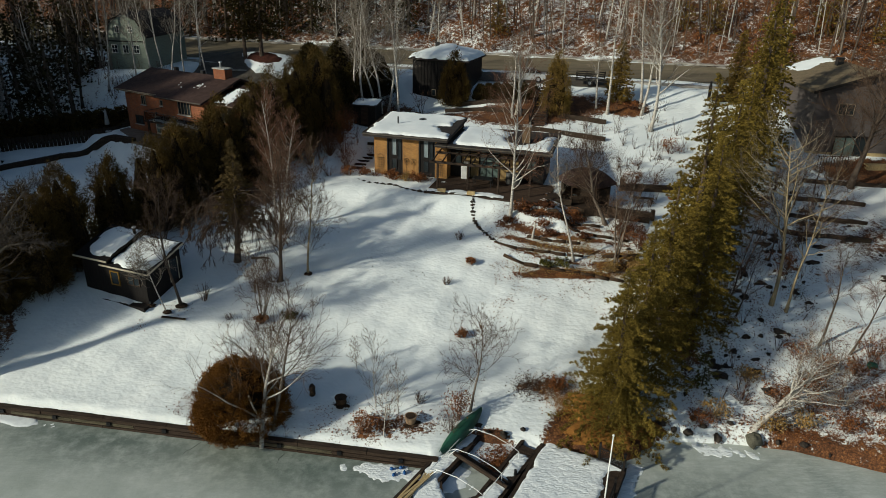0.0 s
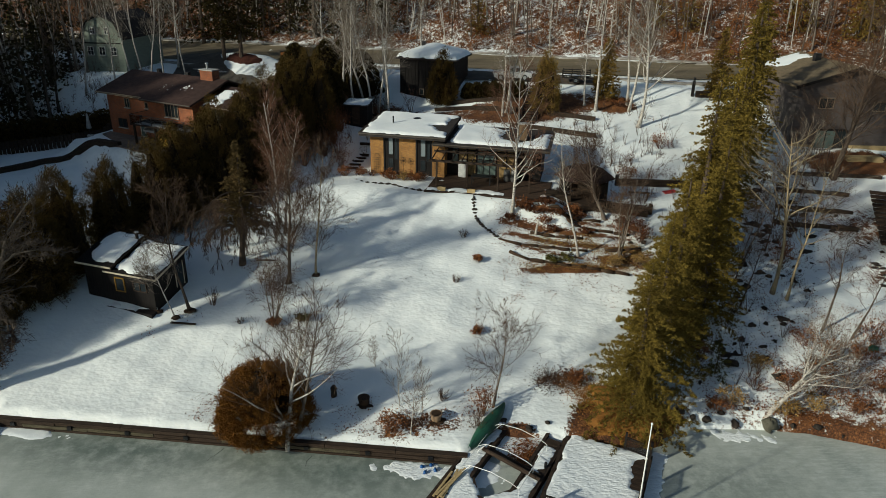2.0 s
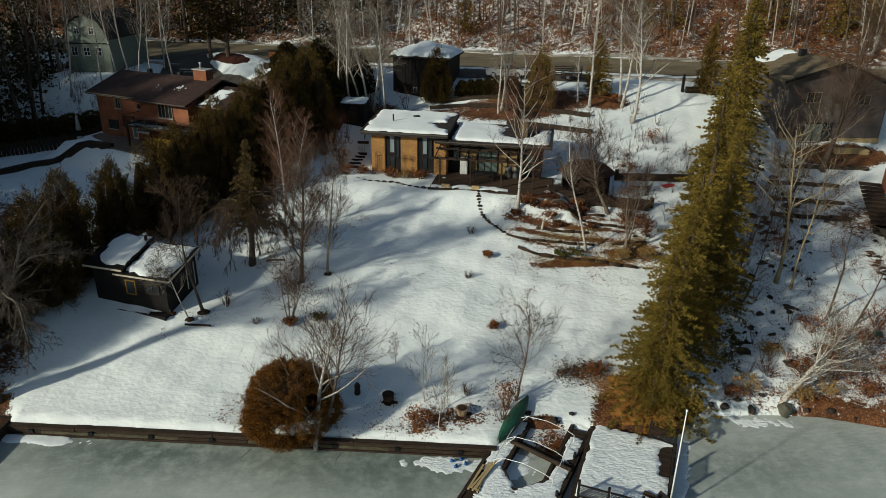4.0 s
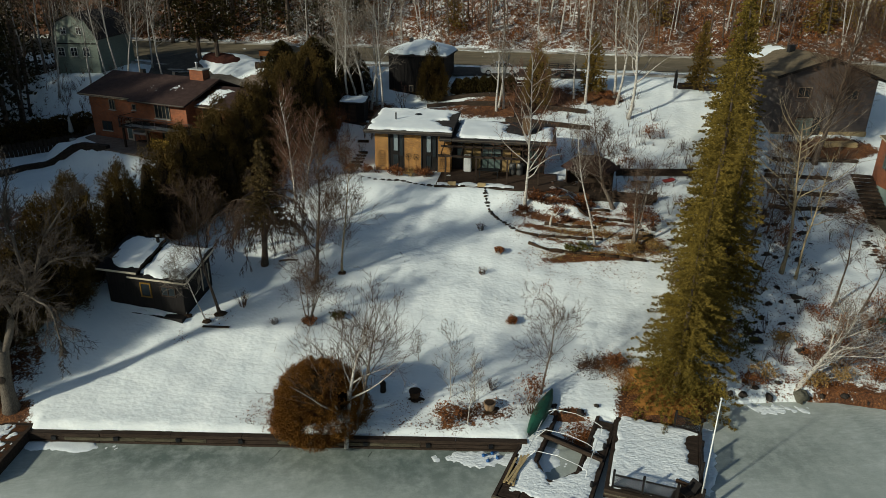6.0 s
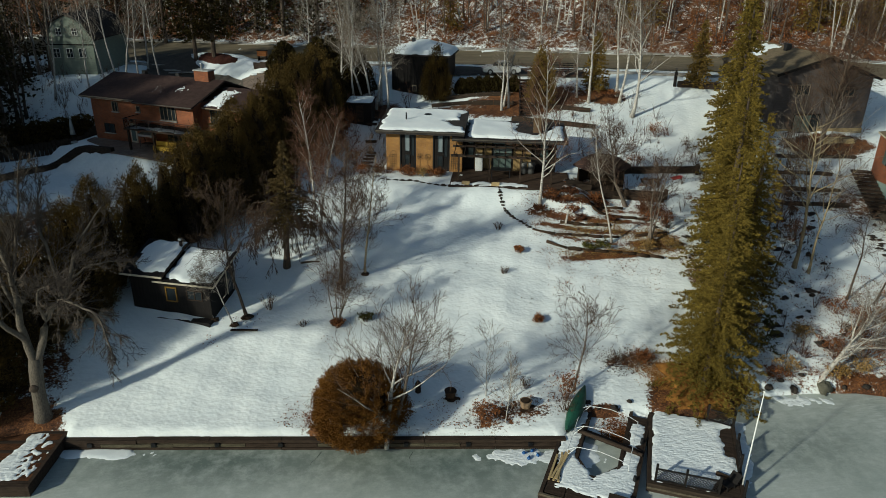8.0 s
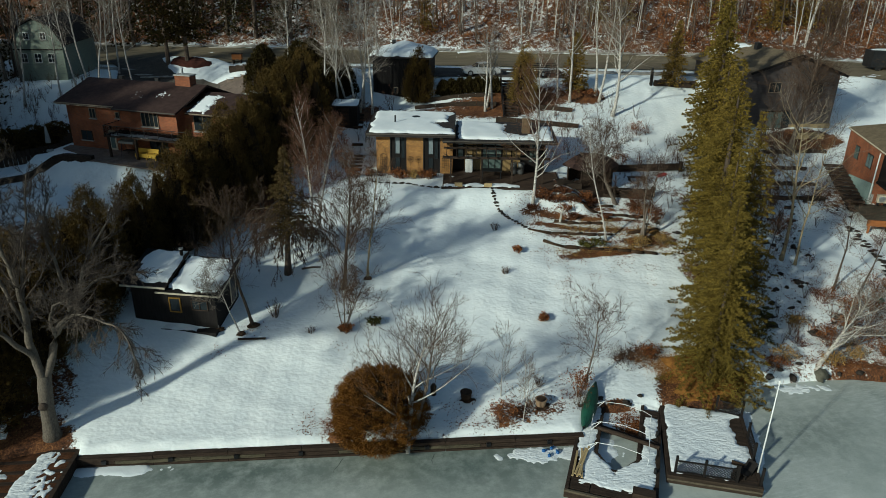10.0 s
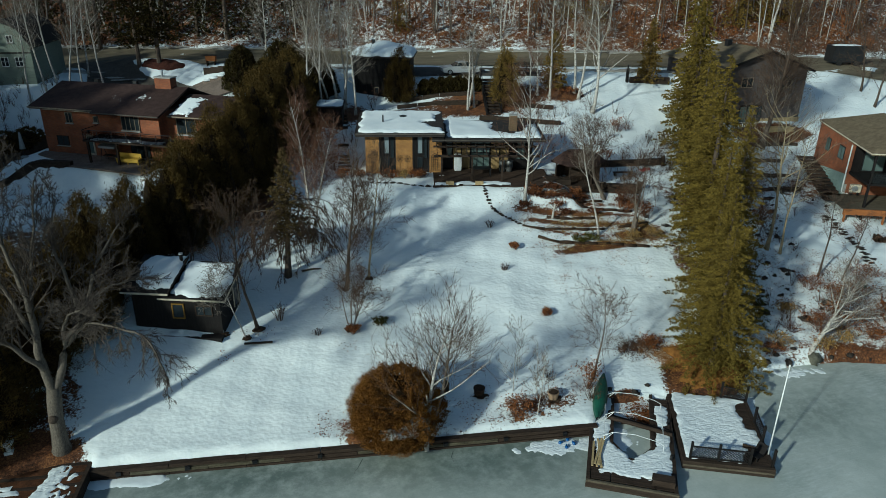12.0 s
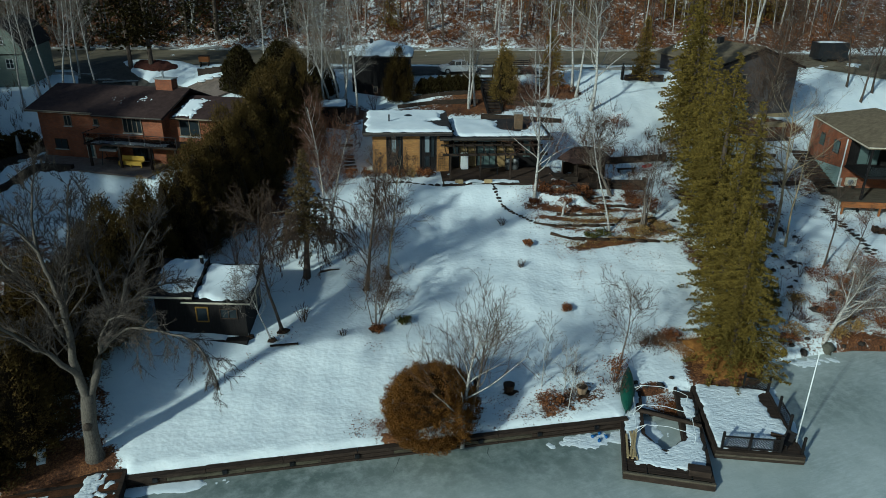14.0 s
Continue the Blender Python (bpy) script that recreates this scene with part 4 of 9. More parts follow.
# ---- parts shared by the buildings ----
def window(parent, x, y, z, w, h, cols=2, rows=1, frame_mat=WHITE_PAINT, glass=GLASS, sill=True, bar=0.06, name="window"):
    """A framed window on a wall that faces local -y: lower left corner at (x, y, z)."""
    win = new(name)
    win.parent = parent
    f = Geo()
    d0, d1 = y - 0.07, y + 0.06
    f.box(x, d0, z, x + w, d1, z + bar).box(x, d0, z + h - bar, x + w, d1, z + h)
    f.box(x, d0, z + bar, x + bar, d1, z + h - bar).box(x + w - bar, d0, z + bar, x + w, d1, z + h - bar)
    for i in range(1, cols):
        q = x + w * i / cols
        f.box(q - bar / 2, d0 + 0.004, z + bar, q + bar / 2, d1, z + h - bar)
    for j in range(1, rows):
        q = z + h * j / rows
        f.box(x + bar, d0 + 0.008, q - bar / 2, x + w - bar, d1, q + bar / 2)
    part("window_frame", f, frame_mat, win)
    for i in range(cols):
        for j in range(rows):
            part("pane", Geo().box(x + w * i / cols + bar / 2, y - 0.03, z + h * j / rows + bar / 2, x + w * (i + 1) / cols - bar / 2, y - 0.015, z + h * (j + 1) / rows - bar / 2), glass, win)
    if sill:
        part("window_sill", Geo().box(x - 0.06, y - 0.16, z - 0.09, x + w + 0.06, y + 0.02, z - 0.004), CONCRETE, win)
    return win


def snow_cover(name, frame_m, size, surface, field, thick, label, step=0.16, category="snow"):
    """A layer of snow lying on a surface, thick where field is well above 0 and fading out at its edge."""
    nx, ny = int((size[1] - size[0]) / step) + 1, int((size[3] - size[2]) / step) + 1
    g, idx = Geo(), {}
    us, vs = np.linspace(size[0], size[1], nx), np.linspace(size[2], size[3], ny)
    t = np.zeros((nx, ny))
    for i, u in enumerate(us):
        for j, v in enumerate(vs):
            n = noise.noise(Vector((u * 1.1, v * 1.1, size[0]))) * 0.28 + noise.noise(Vector((u * 3.4, v * 3.4, 7))) * 0.14
            t[i, j] = field(u, v) + n
    top = thick * np.sqrt(np.clip(t / 0.28, 0, 1))
    for i in range(nx - 1):
        for j in range(ny - 1):
            if max(t[i, j], t[i + 1, j], t[i, j + 1], t[i + 1, j + 1]) > 0:
                q = []
                for a, b in ((i, j), (i + 1, j), (i + 1, j + 1), (i, j + 1)):
                    if (a, b) not in idx:
                        idx[a, b] = len(g.v)
                        soft = 1 + 0.25 * noise.noise(Vector((us[a] * 0.7, vs[b] * 0.7, 3)))
                        g.v.append((us[a], vs[b], surface(us[a], vs[b]) + (0.004 + top[a, b] * soft if t[a, b] > 0 else max(-0.06, t[a, b] * 0.5))))
                    q.append(idx[a, b])
                g.f.append(tuple(q))
    return single(name, g, DECK_SNOW if name in ("dock_snow", "ice_snow", "deck_snow") else SNOW, label, category, at=frame_m, smooth=True)


def edge_field(u0, u1, v0, v1):
    return lambda u, v: min(u - u0, u1 - u, v - v0, v1 - v)


def hole(u, v, cu, cv, ru, rv):
    return math.hypot((u - cu) / ru, (v - cv) / rv) - 1


# ---- the yellow brick house ----
def yellow_house():
    h = thing("house", HOUSE_AT, HOUSE_TURN, "low yellow brick house with dark flat roofs and tall narrow windows", "house")
    piers = [(0, 1.25), (2.77, 4.3), (5.87, 7.0)]
    for a, b in piers:
        part("wall", Geo().box(a, 0, -0.6, b, 0.25, 3.5), YELLOW_BRICK, h, "yellow brick pier")
    part("wall", Geo().box(0, 0.25, -0.6, 0.25, 6.0, 3.62), YELLOW_BRICK, h)
    part("wall", Geo().box(0.25, 5.75, -0.6, 7.0, 6.0, 3.85), YELLOW_BRICK, h)
    part("wall", Geo().box(6.75, 0.25, -0.6, 7.0, 5.75, 3.6), YELLOW_BRICK, h)
    part("floor", Geo().box(0.25, 0.25, -0.6, 6.75, 5.75, 0.0), DARK_WOOD, h)
    for a, b in ((1.25, 2.77), (4.3, 5.87)):
        part("window_panel", Geo().box(a, 0.1, -0.6, b, 0.22, 3.5), BLACK_WOOD, h, "black panelled window bay")
        for q in (a, b - 0.1):
            part("mullion", Geo().box(q + 0.003, 0.02, -0.3, q + 0.097, 0.1, 3.4), BLACK_METAL, h)
        window(h, a + 0.44, 0.1, 1.65, 0.5, 1.6, 1, 1, BLACK_METAL, PALE_GLASS, sill=False, bar=0.05)
        window(h, a + 0.44, 0.1, 0.35, 0.5, 1.0, 1, 1, BLACK_METAL, GLASS, sill=False, bar=0.05)
        window(h, a + 1.02, 0.1, 1.25, 0.34, 2.0, 1, 1, BLACK_METAL, GLASS, sill=False, bar=0.04)
    slope = lambda y: 3.42 + 0.075 * (y + 0.8)
    part("roof", Geo().poly([(-0.8, -0.8, 3.42), (-0.8, 6.4, 3.96), (-0.8, 6.4, 4.26), (-0.8, -0.8, 3.72)], (8.0, 0, 0)), DARK_ROOF, h, "dark flat roof with a thin metal edge")
    part("gutter", Geo().box(-0.83, -0.87, 3.62, 7.23, -0.803, 3.74), ROOF_EDGE, h, "dark metal roof edge")
    part("gutter", Geo().slab((-0.84, -0.8, 3.68), (-0.84, 6.4, 4.22), 0.06, 0.1), DARK_WOOD, h)
    # second, lower block with its set-back front
    part("wall", Geo().box(7.0, 5.2, -0.6, 15.6, 5.45, 3.1), YELLOW_BRICK, h)
    part("wall", Geo().box(15.35, 1.2, -0.6, 15.6, 5.2, 3.0), BLACK_WOOD, h)
    part("floor", Geo().box(7.0, 1.2, -0.6, 15.35, 5.2, 0.0), DARK_WOOD, h)
    for a, b, m, lab in ((7.0, 7.45, BLACK_WOOD, ""), (8.05, 9.75, TAN_PANEL, "tan wall panel"), (11.6, 13.4, TAN_PANEL, "tan wall panel"), (13.4, 14.1, BLACK_WOOD, ""), (14.9, 15.35, BLACK_WOOD, "")):
        part("wall_panel", Geo().box(a, 1.2, -0.6, b, 1.4, 2.95), m, h, lab)
    part("wall_panel", Geo().box(7.45, 1.2, -0.6, 8.05, 1.4, 0.9), BLACK_WOOD, h)
    part("wall_panel", Geo().box(14.1, 1.2, -0.6, 14.9, 1.4, 0.8), BLACK_WOOD, h)
    for a in (8.05, 8.88, 9.72, 11.6, 12.5, 13.37):
        part("batten", Geo().box(a - 0.05, 1.14, 0, a + 0.05, 1.197, 2.9), BLACK_WOOD, h)
    part("batten", Geo().box(7.45, 1.13, 2.2, 13.4, 1.19, 2.32), BLACK_WOOD, h)
    window(h, 7.47, 1.26, 0.9, 0.56, 2.0, 1, 2, BLACK_METAL, GREEN_GLASS, sill=False)
    window(h, 9.77, 1.26, 0.05, 1.8, 2.85, 3, 2, BLACK_METAL, GREEN_GLASS, sill=False)
    window(h, 14.12, 1.26, 0.8, 0.76, 2.0, 2, 1, BLACK_METAL, GREEN_GLASS, sill=False)
    part("roof", Geo().poly([(6.1, -0.9, 2.98), (6.1, 5.6, 3.33), (6.1, 5.6, 3.55), (6.1, -0.9, 3.22)], (1.05, 0, 0)), DARK_ROOF, h)
    part("roof", Geo().poly([(7.24, -0.9, 2.98), (7.24, 5.6, 3.33), (7.24, 5.6, 3.56), (7.24, -0.9, 3.23)], (9.2, 0, 0)), DARK_ROOF, h)
    part("gutter", Geo().box(6.08, -0.97, 3.12, 16.46, -0.903, 3.21), ROOF_EDGE, h, "dark metal roof edge")
    ch = part("chimney", Geo().box(13.4, 1.8, 3.2, 14.1, 2.5, 4.8), TAN_BRICK, h, "square tan brick chimney")
    part("chimney_cap", Geo().box(13.35, 1.75, 4.8, 14.15, 2.55, 4.88), CONCRETE, ch)
    part("vent_pipe", Geo().tube([(1.55, 2.3, 3.7), (1.55, 2.3, 4.75)], [0.07, 0.07], 8), BLACK_METAL, h)
    part("roof_vent", Geo().tube([(3.4, 4.2, 4.0), (3.4, 4.2, 4.26), (3.4, 4.2, 4.32)], [0.42, 0.4, 0.2], 14), BLACK_METAL, h)
    part("vent_flashing", Geo().tube([(1.55, 2.3, 3.9), (1.55, 2.3, 4.04)], [0.3, 0.26], 12), BLACK_METAL, h)
    # pergola over the terrace
    for x in (6.9, 9.6, 12.3, 15.0):
        part("pergola_post", Geo().box(x - 0.07, -2.77, -0.1, x + 0.07, -2.63, 2.1), DARK_WOOD, h)
    part("pergola_beam", Geo().box(6.2, -2.8, 2.1, 15.6, -2.6, 2.28), DARK_WOOD, h)
    part("pergola_beam", Geo().box(6.2, -0.75, 2.45, 15.6, -0.6, 2.6), DARK_WOOD, h)
    for k in range(11):
        x = 6.5 + k * 0.88
        part("rafter", Geo().slab((x, 1.1, 2.86), (x, -3.1, 2.32), 0.05, 0.12), DARK_WOOD, h)
    for k in range(10):
        x, y = 6.5 + k * 0.88, -1.5 + 0.35 * (k % 2)
        part("cross_batten", Geo().box(x + 0.03, y - 0.03, 2.53 + 0.128 * (y + 2.2), x + 0.85, y + 0.03, 2.58 + 0.128 * (y + 2.2)), DARK_WOOD, h)
    # wire trellises on the brick
    for x in (0.35, 6.05):
        g = Geo()
        for q in range(4):
            g.tube([(x + 0.19 * q, -0.06, 0.05), (x + 0.19 * q, -0.06, 1.35 + 0.16 * math.sin(math.pi * q / 3))], [0.013, 0.013], 4)
        for q in range(6):
            g.tube([(x, -0.06, 0.25 + 0.22 * q), (x + 0.57, -0.06, 0.25 + 0.22 * q)], [0.013, 0.013], 4)
        g.tube([(x + 0.285 - 0.285 * math.cos(math.pi * q / 8), -0.06, 1.35 + 0.36 * math.sin(math.pi * q / 8)) for q in range(9)], [0.016] * 9, 4)
        part("trellis", g, BLACK_METAL, h, "black wire trellis with an arched top")
    for x in (3.15, 3.85):
        g = Geo()
        for q in range(8):
            a = math.pi * q / 4
            g.tube([(x, -0.05, 1.2), (x + 0.26 * math.cos(a), -0.05, 1.2 + 0.3 * math.sin(a))], [0.012, 0.012], 4)
        g.tube([(x + 0.26 * math.cos(math.pi * q / 6), -0.05, 1.2 + 0.3 * math.sin(math.pi * q / 6)) for q in range(13)], [0.012] * 13, 4)
        g.tube([(x, -0.05, 0.1), (x, -0.05, 0.9)], [0.012, 0.012], 4)
        part("trellis", g, BLACK_METAL, h)
    m = pose(*HOUSE_AT, 0, 0, HOUSE_TURN)
    f1 = edge_field(-0.55, 7.05, -0.45, 6.25)
    snow_cover("roof_snow", m, (-0.8, 7.2, -0.8, 6.4), lambda u, v: 3.72 + 0.075 * (v + 0.8),
               lambda u, v: min(f1(u, v), 1.2 * hole(u, v, 6.9, 1.9, 1.3, 1.1), 1.0 * hole(u, v, 6.2, 2.6, 1.2, 0.5), hole(u, v, 7.3, 4.2, 0.9, 1.6)), 0.17, "thick snow layer with a ragged melted corner on the flat roof")
    f2 = edge_field(7.5, 16.1, -0.35, 5.3)
    snow_cover("roof_snow", m, (7.24, 16.4, -0.9, 5.6), lambda u, v: 3.23 + 0.051 * (v + 0.9),
               lambda u, v: min(f2(u, v), 1.0 * hole(u, v, 13.4, 3.3, 1.7, 2.3), 0.8 * hole(u, v, 15.2, 5.4, 2.0, 1.6), 0.7 * hole(u, v, 12.3, 5.6, 2.0, 1.0)), 0.2, "thick snow layer melted away round the chimney")
    deck = thing("terrace_deck", HOUSE_AT, HOUSE_TURN, "dark weathered wooden terrace in front of the house", "deck")
    for k in range(22):
        part("plank", Geo().box(6.2, -4.0 + k * 0.232, -0.16, 16.6, -4.0 + k * 0.232 + 0.222, -0.1), DECK_WOOD, deck)
    part("edge_beam", Geo().box(6.1, -4.14, -0.55, 16.7, -4.01, -0.08), DARK_WOOD, deck)
    part("edge_beam", Geo().box(16.61, -4.0, -0.55, 16.74, 1.1, -0.08), DARK_WOOD, deck)
    bed = thing("flower_bed_edging", HOUSE_AT, HOUSE_TURN, "low dark stone edging below the brick wall", "edging")
    for k in range(11):
        part("stone", Geo().lump((-0.6 + 0.63 * k, -2.6 - 0.25 * math.sin(k * 0.9) - 0.12 * k, -0.2), (0.27, 0.15, 0.11), k, 9, 0.4), STONE, bed)
    snow_cover("terrace_snow", m, (6.3, 13.0, -3.98, -3.1), lambda u, v: -0.1, lambda u, v: 0.6 * min(v + 3.95, -3.2 - v) + 0.02 + 0.16 * math.sin(2.3 * u + 0.8 * math.sin(1.3 * u)) + 0.3 * min(0, u - 6.4, 12.8 - u), 0.14, "broken ridge of old snow along the terrace edge", 0.09)
    for k, x in enumerate((7.6, 10.2)):
        w = thing("planter_box", m @ Vector((x, -3.75, 0.0)), HOUSE_TURN, "pale yellow wooden planter box on the terrace edge", "planter", "terrace planters")
        g = Geo().box(-0.35, -0.12, -0.1, 0.35, -0.09, 0.2).box(-0.35, 0.09, -0.1, 0.35, 0.12, 0.2).box(-0.35, -0.09, -0.1, -0.32, 0.09, 0.2).box(0.32, -0.09, -0.1, 0.35, 0.09, 0.2)
        part("box", g, TAN_WOOD, w)
        part("soil", Geo().box(-0.32, -0.09, -0.1, 0.32, 0.09, 0.15), LOG_WOOD, w)
    cab = thing("outdoor_cabinet", m @ Vector((8.2, 0.5, -0.1)), HOUSE_TURN, "white rounded outdoor cabinet standing against the tan wall", "cabinet")
    part("body", Geo().poly([(0.06, 0, 0), (0.62, 0, 0), (0.68, 0, 0.06), (0.68, 0, 1.45), (0.6, 0, 1.52), (0.08, 0, 1.52), (0, 0, 1.45), (0, 0, 0.06)], (0, 0.5, 0)), WHITE_PAINT, cab)
    part("door", Geo().box(0.05, -0.03, 0.1, 0.63, -0.004, 1.42), WHITE_PAINT, cab)
    for k, x in enumerate((12.7, 13.35)):
        bar = thing("barrel", m @ Vector((x, 0.35, -0.1)), 0, "grey metal rain barrel on the terrace", "barrel", "rain barrels")
        part("body", Geo().tube([(0, 0, 0), (0, 0, 0.1), (0, 0, 0.5), (0, 0, 0.9), (0, 0, 1.0)], [0.27, 0.3, 0.33, 0.3, 0.28], 14), DULL_METAL, bar, smooth=True)
        part("lid", Geo().tube([(0, 0, 1.0), (0, 0, 1.05)], [0.31, 0.29], 14), DULL_METAL, bar)
    bench = thing("garden_table", m @ Vector((10.6, -1.0, -0.1)), HOUSE_TURN, "black patio table on the terrace", "table")
    part("tabletop", Geo().box(-0.9, -0.45, 0.7, 0.9, 0.45, 0.75), BLACK_METAL, bench)
    for x in (-0.8, 0.8):
        for y in (-0.38, 0.38):
            part("leg", Geo().box(x - 0.03, y - 0.03, 0, x + 0.03, y + 0.03, 0.7), BLACK_METAL, bench)
    # garden shelter with a dark hipped roof beside the terrace
    gz = thing("garden_shelter", (12.4, 55.6, height(12.4, 55.6) + 0.25), -16, "low garden shelter with a dark rounded shingle roof", "shelter")
    for k in range(6):
        a = math.pi / 3 * k
        b = a + math.pi / 3
        part("post", Geo().tube([(2.0 * math.cos(a), 1.6 * math.sin(a), -0.5), (2.0 * math.cos(a), 1.6 * math.sin(a), 1.85)], [0.08, 0.08], 6), DARK_WOOD, gz)
        ring = [[(r * math.cos(c), 0.8 * r * math.sin(c), z) for c in (a, b)] for r, z in ((2.55, 1.85), (2.55, 1.98), (1.5, 2.75), (0.0, 3.05))]
        part("roof_panel", Geo().add([*ring[0], *ring[1], *ring[2], ring[3][0]], [(0, 1, 3, 2), (2, 3, 5, 4), (4, 5, 6)]), BROWN_ROOF, gz)
        if k in (0, 1, 2, 5):
            part("wall_panel", Geo().slab((2.0 * math.cos(a), 1.6 * math.sin(a), 0.75), (2.0 * math.cos(b), 1.6 * math.sin(b), 0.75), 0.06, 1.5), OLD_TIMBER, gz)
    part("floor", Geo().tube([(0, 0, -0.5), (0, 0, 0.12)], [2.2, 2.2], 6), DARK_WOOD, gz)


yellow_house()


def boardwalk():
    w = thing("boardwalk", (0, 0, 0), 0, "dark timber boardwalk from the terrace past the shelter", "boardwalk")
    a, b = Vector((9.0, 54.9, 0)), Vector((17.4, 53.0, 0))
    d = (b - a).normalized()
    s = Vector((-d.y, d.x, 0))
    n = 34
    for k in range(n):
        p = a.lerp(b, (k + 0.5) / n)
        z = max(height(p.x, p.y), height(p.x + 1.5 * s.x, p.y + 1.5 * s.y)) + 0.08
        q = p + s * 1.5
        part("plank", Geo().slab((p.x, p.y, z), (q.x, q.y, z), 0.24, 0.06), OLD_TIMBER, w)
    for k in range(4):
        p, q = a.lerp(b, k / 4), a.lerp(b, (k + 0.985) / 4)
        zp = height((p.x + q.x) / 2, (p.y + q.y) / 2)
        part("edge_beam", Geo().slab((p.x - 0.15 * s.x, p.y - 0.15 * s.y, zp + 0.05), (q.x - 0.15 * s.x, q.y - 0.15 * s.y, zp + 0.05), 0.2, 0.5), OLD_TIMBER, w)


boardwalk()


# ---- the two-storey red brick house ----
def gable(parent, x0, x1, y0, y1, z_eave, z_ridge, mat, ridge_y=None, name="roof", thick=0.18, label=""):
    r = (y0 + y1) / 2 if ridge_y is None else ridge_y
    g = Geo().poly([(x0, y0, z_eave), (x0, r, z_ridge), (x0, y1, z_eave), (x0, y1, z_eave + thick), (x0, r, z_ridge + thick * 1.1), (x0, y0, z_eave + thick)], (x1 - x0, 0, 0))
    return part(name, g, mat, parent, label)


def red_house():
    h = thing("house", RED_AT, RED_TURN, "two-storey red brick house with brown shingle roof and rear balcony", "house")
    part("wall", Geo().box(0, 0, -0.6, 6.6, 0.3, 4.5), RED_BRICK, h)
    part("wall", Geo().box(0, 0.3, -0.6, 0.3, 8.2, 4.5), RED_BRICK, h)
    part("gable_wall", Geo().poly([(0.05, 0.3, 4.5), (0.05, 8.2, 4.5), (0.05, 4.2, 5.9)], (0.2, 0, 0)), RED_BRICK, h)
    part("wall", Geo().box(6.6, -0.35, -0.6, 12.9, 0.3, 4.4), RED_BRICK, h)
    part("wall", Geo().box(12.6, 0.3, -0.6, 12.9, 8.2, 4.5), RED_BRICK, h)
    part("wall", Geo().box(0.3, 7.9, -0.6, 12.6, 8.2, 4.5), RED_BRICK, h)
    part("wall", Geo().box(12.9, 0.9, -0.6, 19, 1.2, 4.1), RED_BRICK, h)
    part("wall", Geo().box(18.7, 1.2, -0.6, 19, 7.9, 4.1), RED_BRICK, h)
    gable(h, -0.6, 6.45, -0.8, 9.1, 4.35, 5.95, BROWN_ROOF, 4.2, label="brown shingle roof")
    gable(h, 6.455, 13.5, -1.2, 9.1, 4.25, 5.99, BROWN_ROOF, 4.2, label="brown shingle roof")
    gable(h, 13.55, 19.6, 0.2, 8.6, 4.05, 5.35, BROWN_ROOF, 4.2)
    part("gutter", Geo().box(-0.62, -0.88, 4.42, 6.44, -0.805, 4.52), WINDOW_TRIM, h, "pale eaves gutter")
    part("gutter", Geo().box(6.46, -1.27, 4.33, 13.5, -1.205, 4.42), ROOF_EDGE, h, "pale eaves gutter")
    part("gutter", Geo().box(13.55, 0.12, 4.13, 19.6, 0.195, 4.22), WINDOW_TRIM, h, "pale eaves gutter")
    part("soffit", Geo().box(-0.5, -0.75, 4.3, 6.4, 0.0, 4.345), CREAM_PAINT, h)
    ch = part("chimney", Geo().box(10.3, 3.6, 5.0, 12.0, 4.6, 7.0), RED_BRICK, h, "wide red brick chimney")
    part("chimney_cap", Geo().box(10.22, 3.52, 7.0, 12.08, 4.68, 7.1), CONCRETE, ch)
    part("flue", Geo().tube([(10.9, 4.1, 7.1), (10.9, 4.1, 7.6), (10.9, 4.1, 7.65), (10.9, 4.1, 7.72)], [0.1, 0.1, 0.18, 0.16], 10), METAL, ch, "shiny metal flue")
    for x in (3.0, 7.3):
        part("roof_vent", Geo().box(x, 4.4, 5.8, x + 0.4, 4.8, 6.45), BLACK_METAL, h)
    window(h, 2.7, -0.02, 3.0, 0.75, 1.0, 2, 1, WINDOW_TRIM)
    window(h, 5.75, -0.02, 3.2, 0.5, 0.6, 1, 1, WINDOW_TRIM)
    window(h, 9.0, -0.37, 2.75, 1.9, 1.5, 4, 1, WINDOW_TRIM)
    window(h, 1.3, -0.02, 0.75, 1.3, 0.95, 2, 1, DARK_WOOD)
    window(h, 13.9, 0.88, 2.4, 2.0, 1.6, 2, 1, WINDOW_TRIM)
    window(h, 9.6, -0.37, 0.2, 2.0, 1.3, 3, 1, BLACK_METAL)
    d = part("door", Geo().box(4.6, -0.08, -0.05, 5.4, -0.004, 1.98), CREAM_PAINT, h, "cream back door")
    part("door_pane", Geo().box(4.75, -0.1, 0.2, 5.25, -0.084, 1.8), GREEN_GLASS, d)
    part("wall_lamp", Geo().box(4.9, -0.2, 2.15, 5.05, -0.01, 2.4), BLACK_METAL, h)
    # balcony
    bal = part("balcony", Geo().box(6.4, -2.7, 2.05, 15.5, -0.36, 2.2), DARK_WOOD, h, "brown timber balcony with glass rails")
    for k in range(7):
        part("rail_post", Geo().box(6.45 + k * 1.5, -2.66, 2.2, 6.5 + k * 1.5, -2.6, 3.1), BLACK_METAL, bal)
    part("rail", Geo().box(6.4, -2.66, 3.1, 15.5, -2.6, 3.15), BLACK_METAL, bal)
    part("rail", Geo().slab((6.45, -2.6, 3.12), (6.45, -0.4, 3.12), 0.05, 0.05), BLACK_METAL, bal)
    for k in range(6):
        part("glass_panel", Geo().box(6.55 + k * 1.5, -2.64, 2.25, 7.9 + k * 1.5, -2.62, 3.05), RAIL_GLASS, bal)
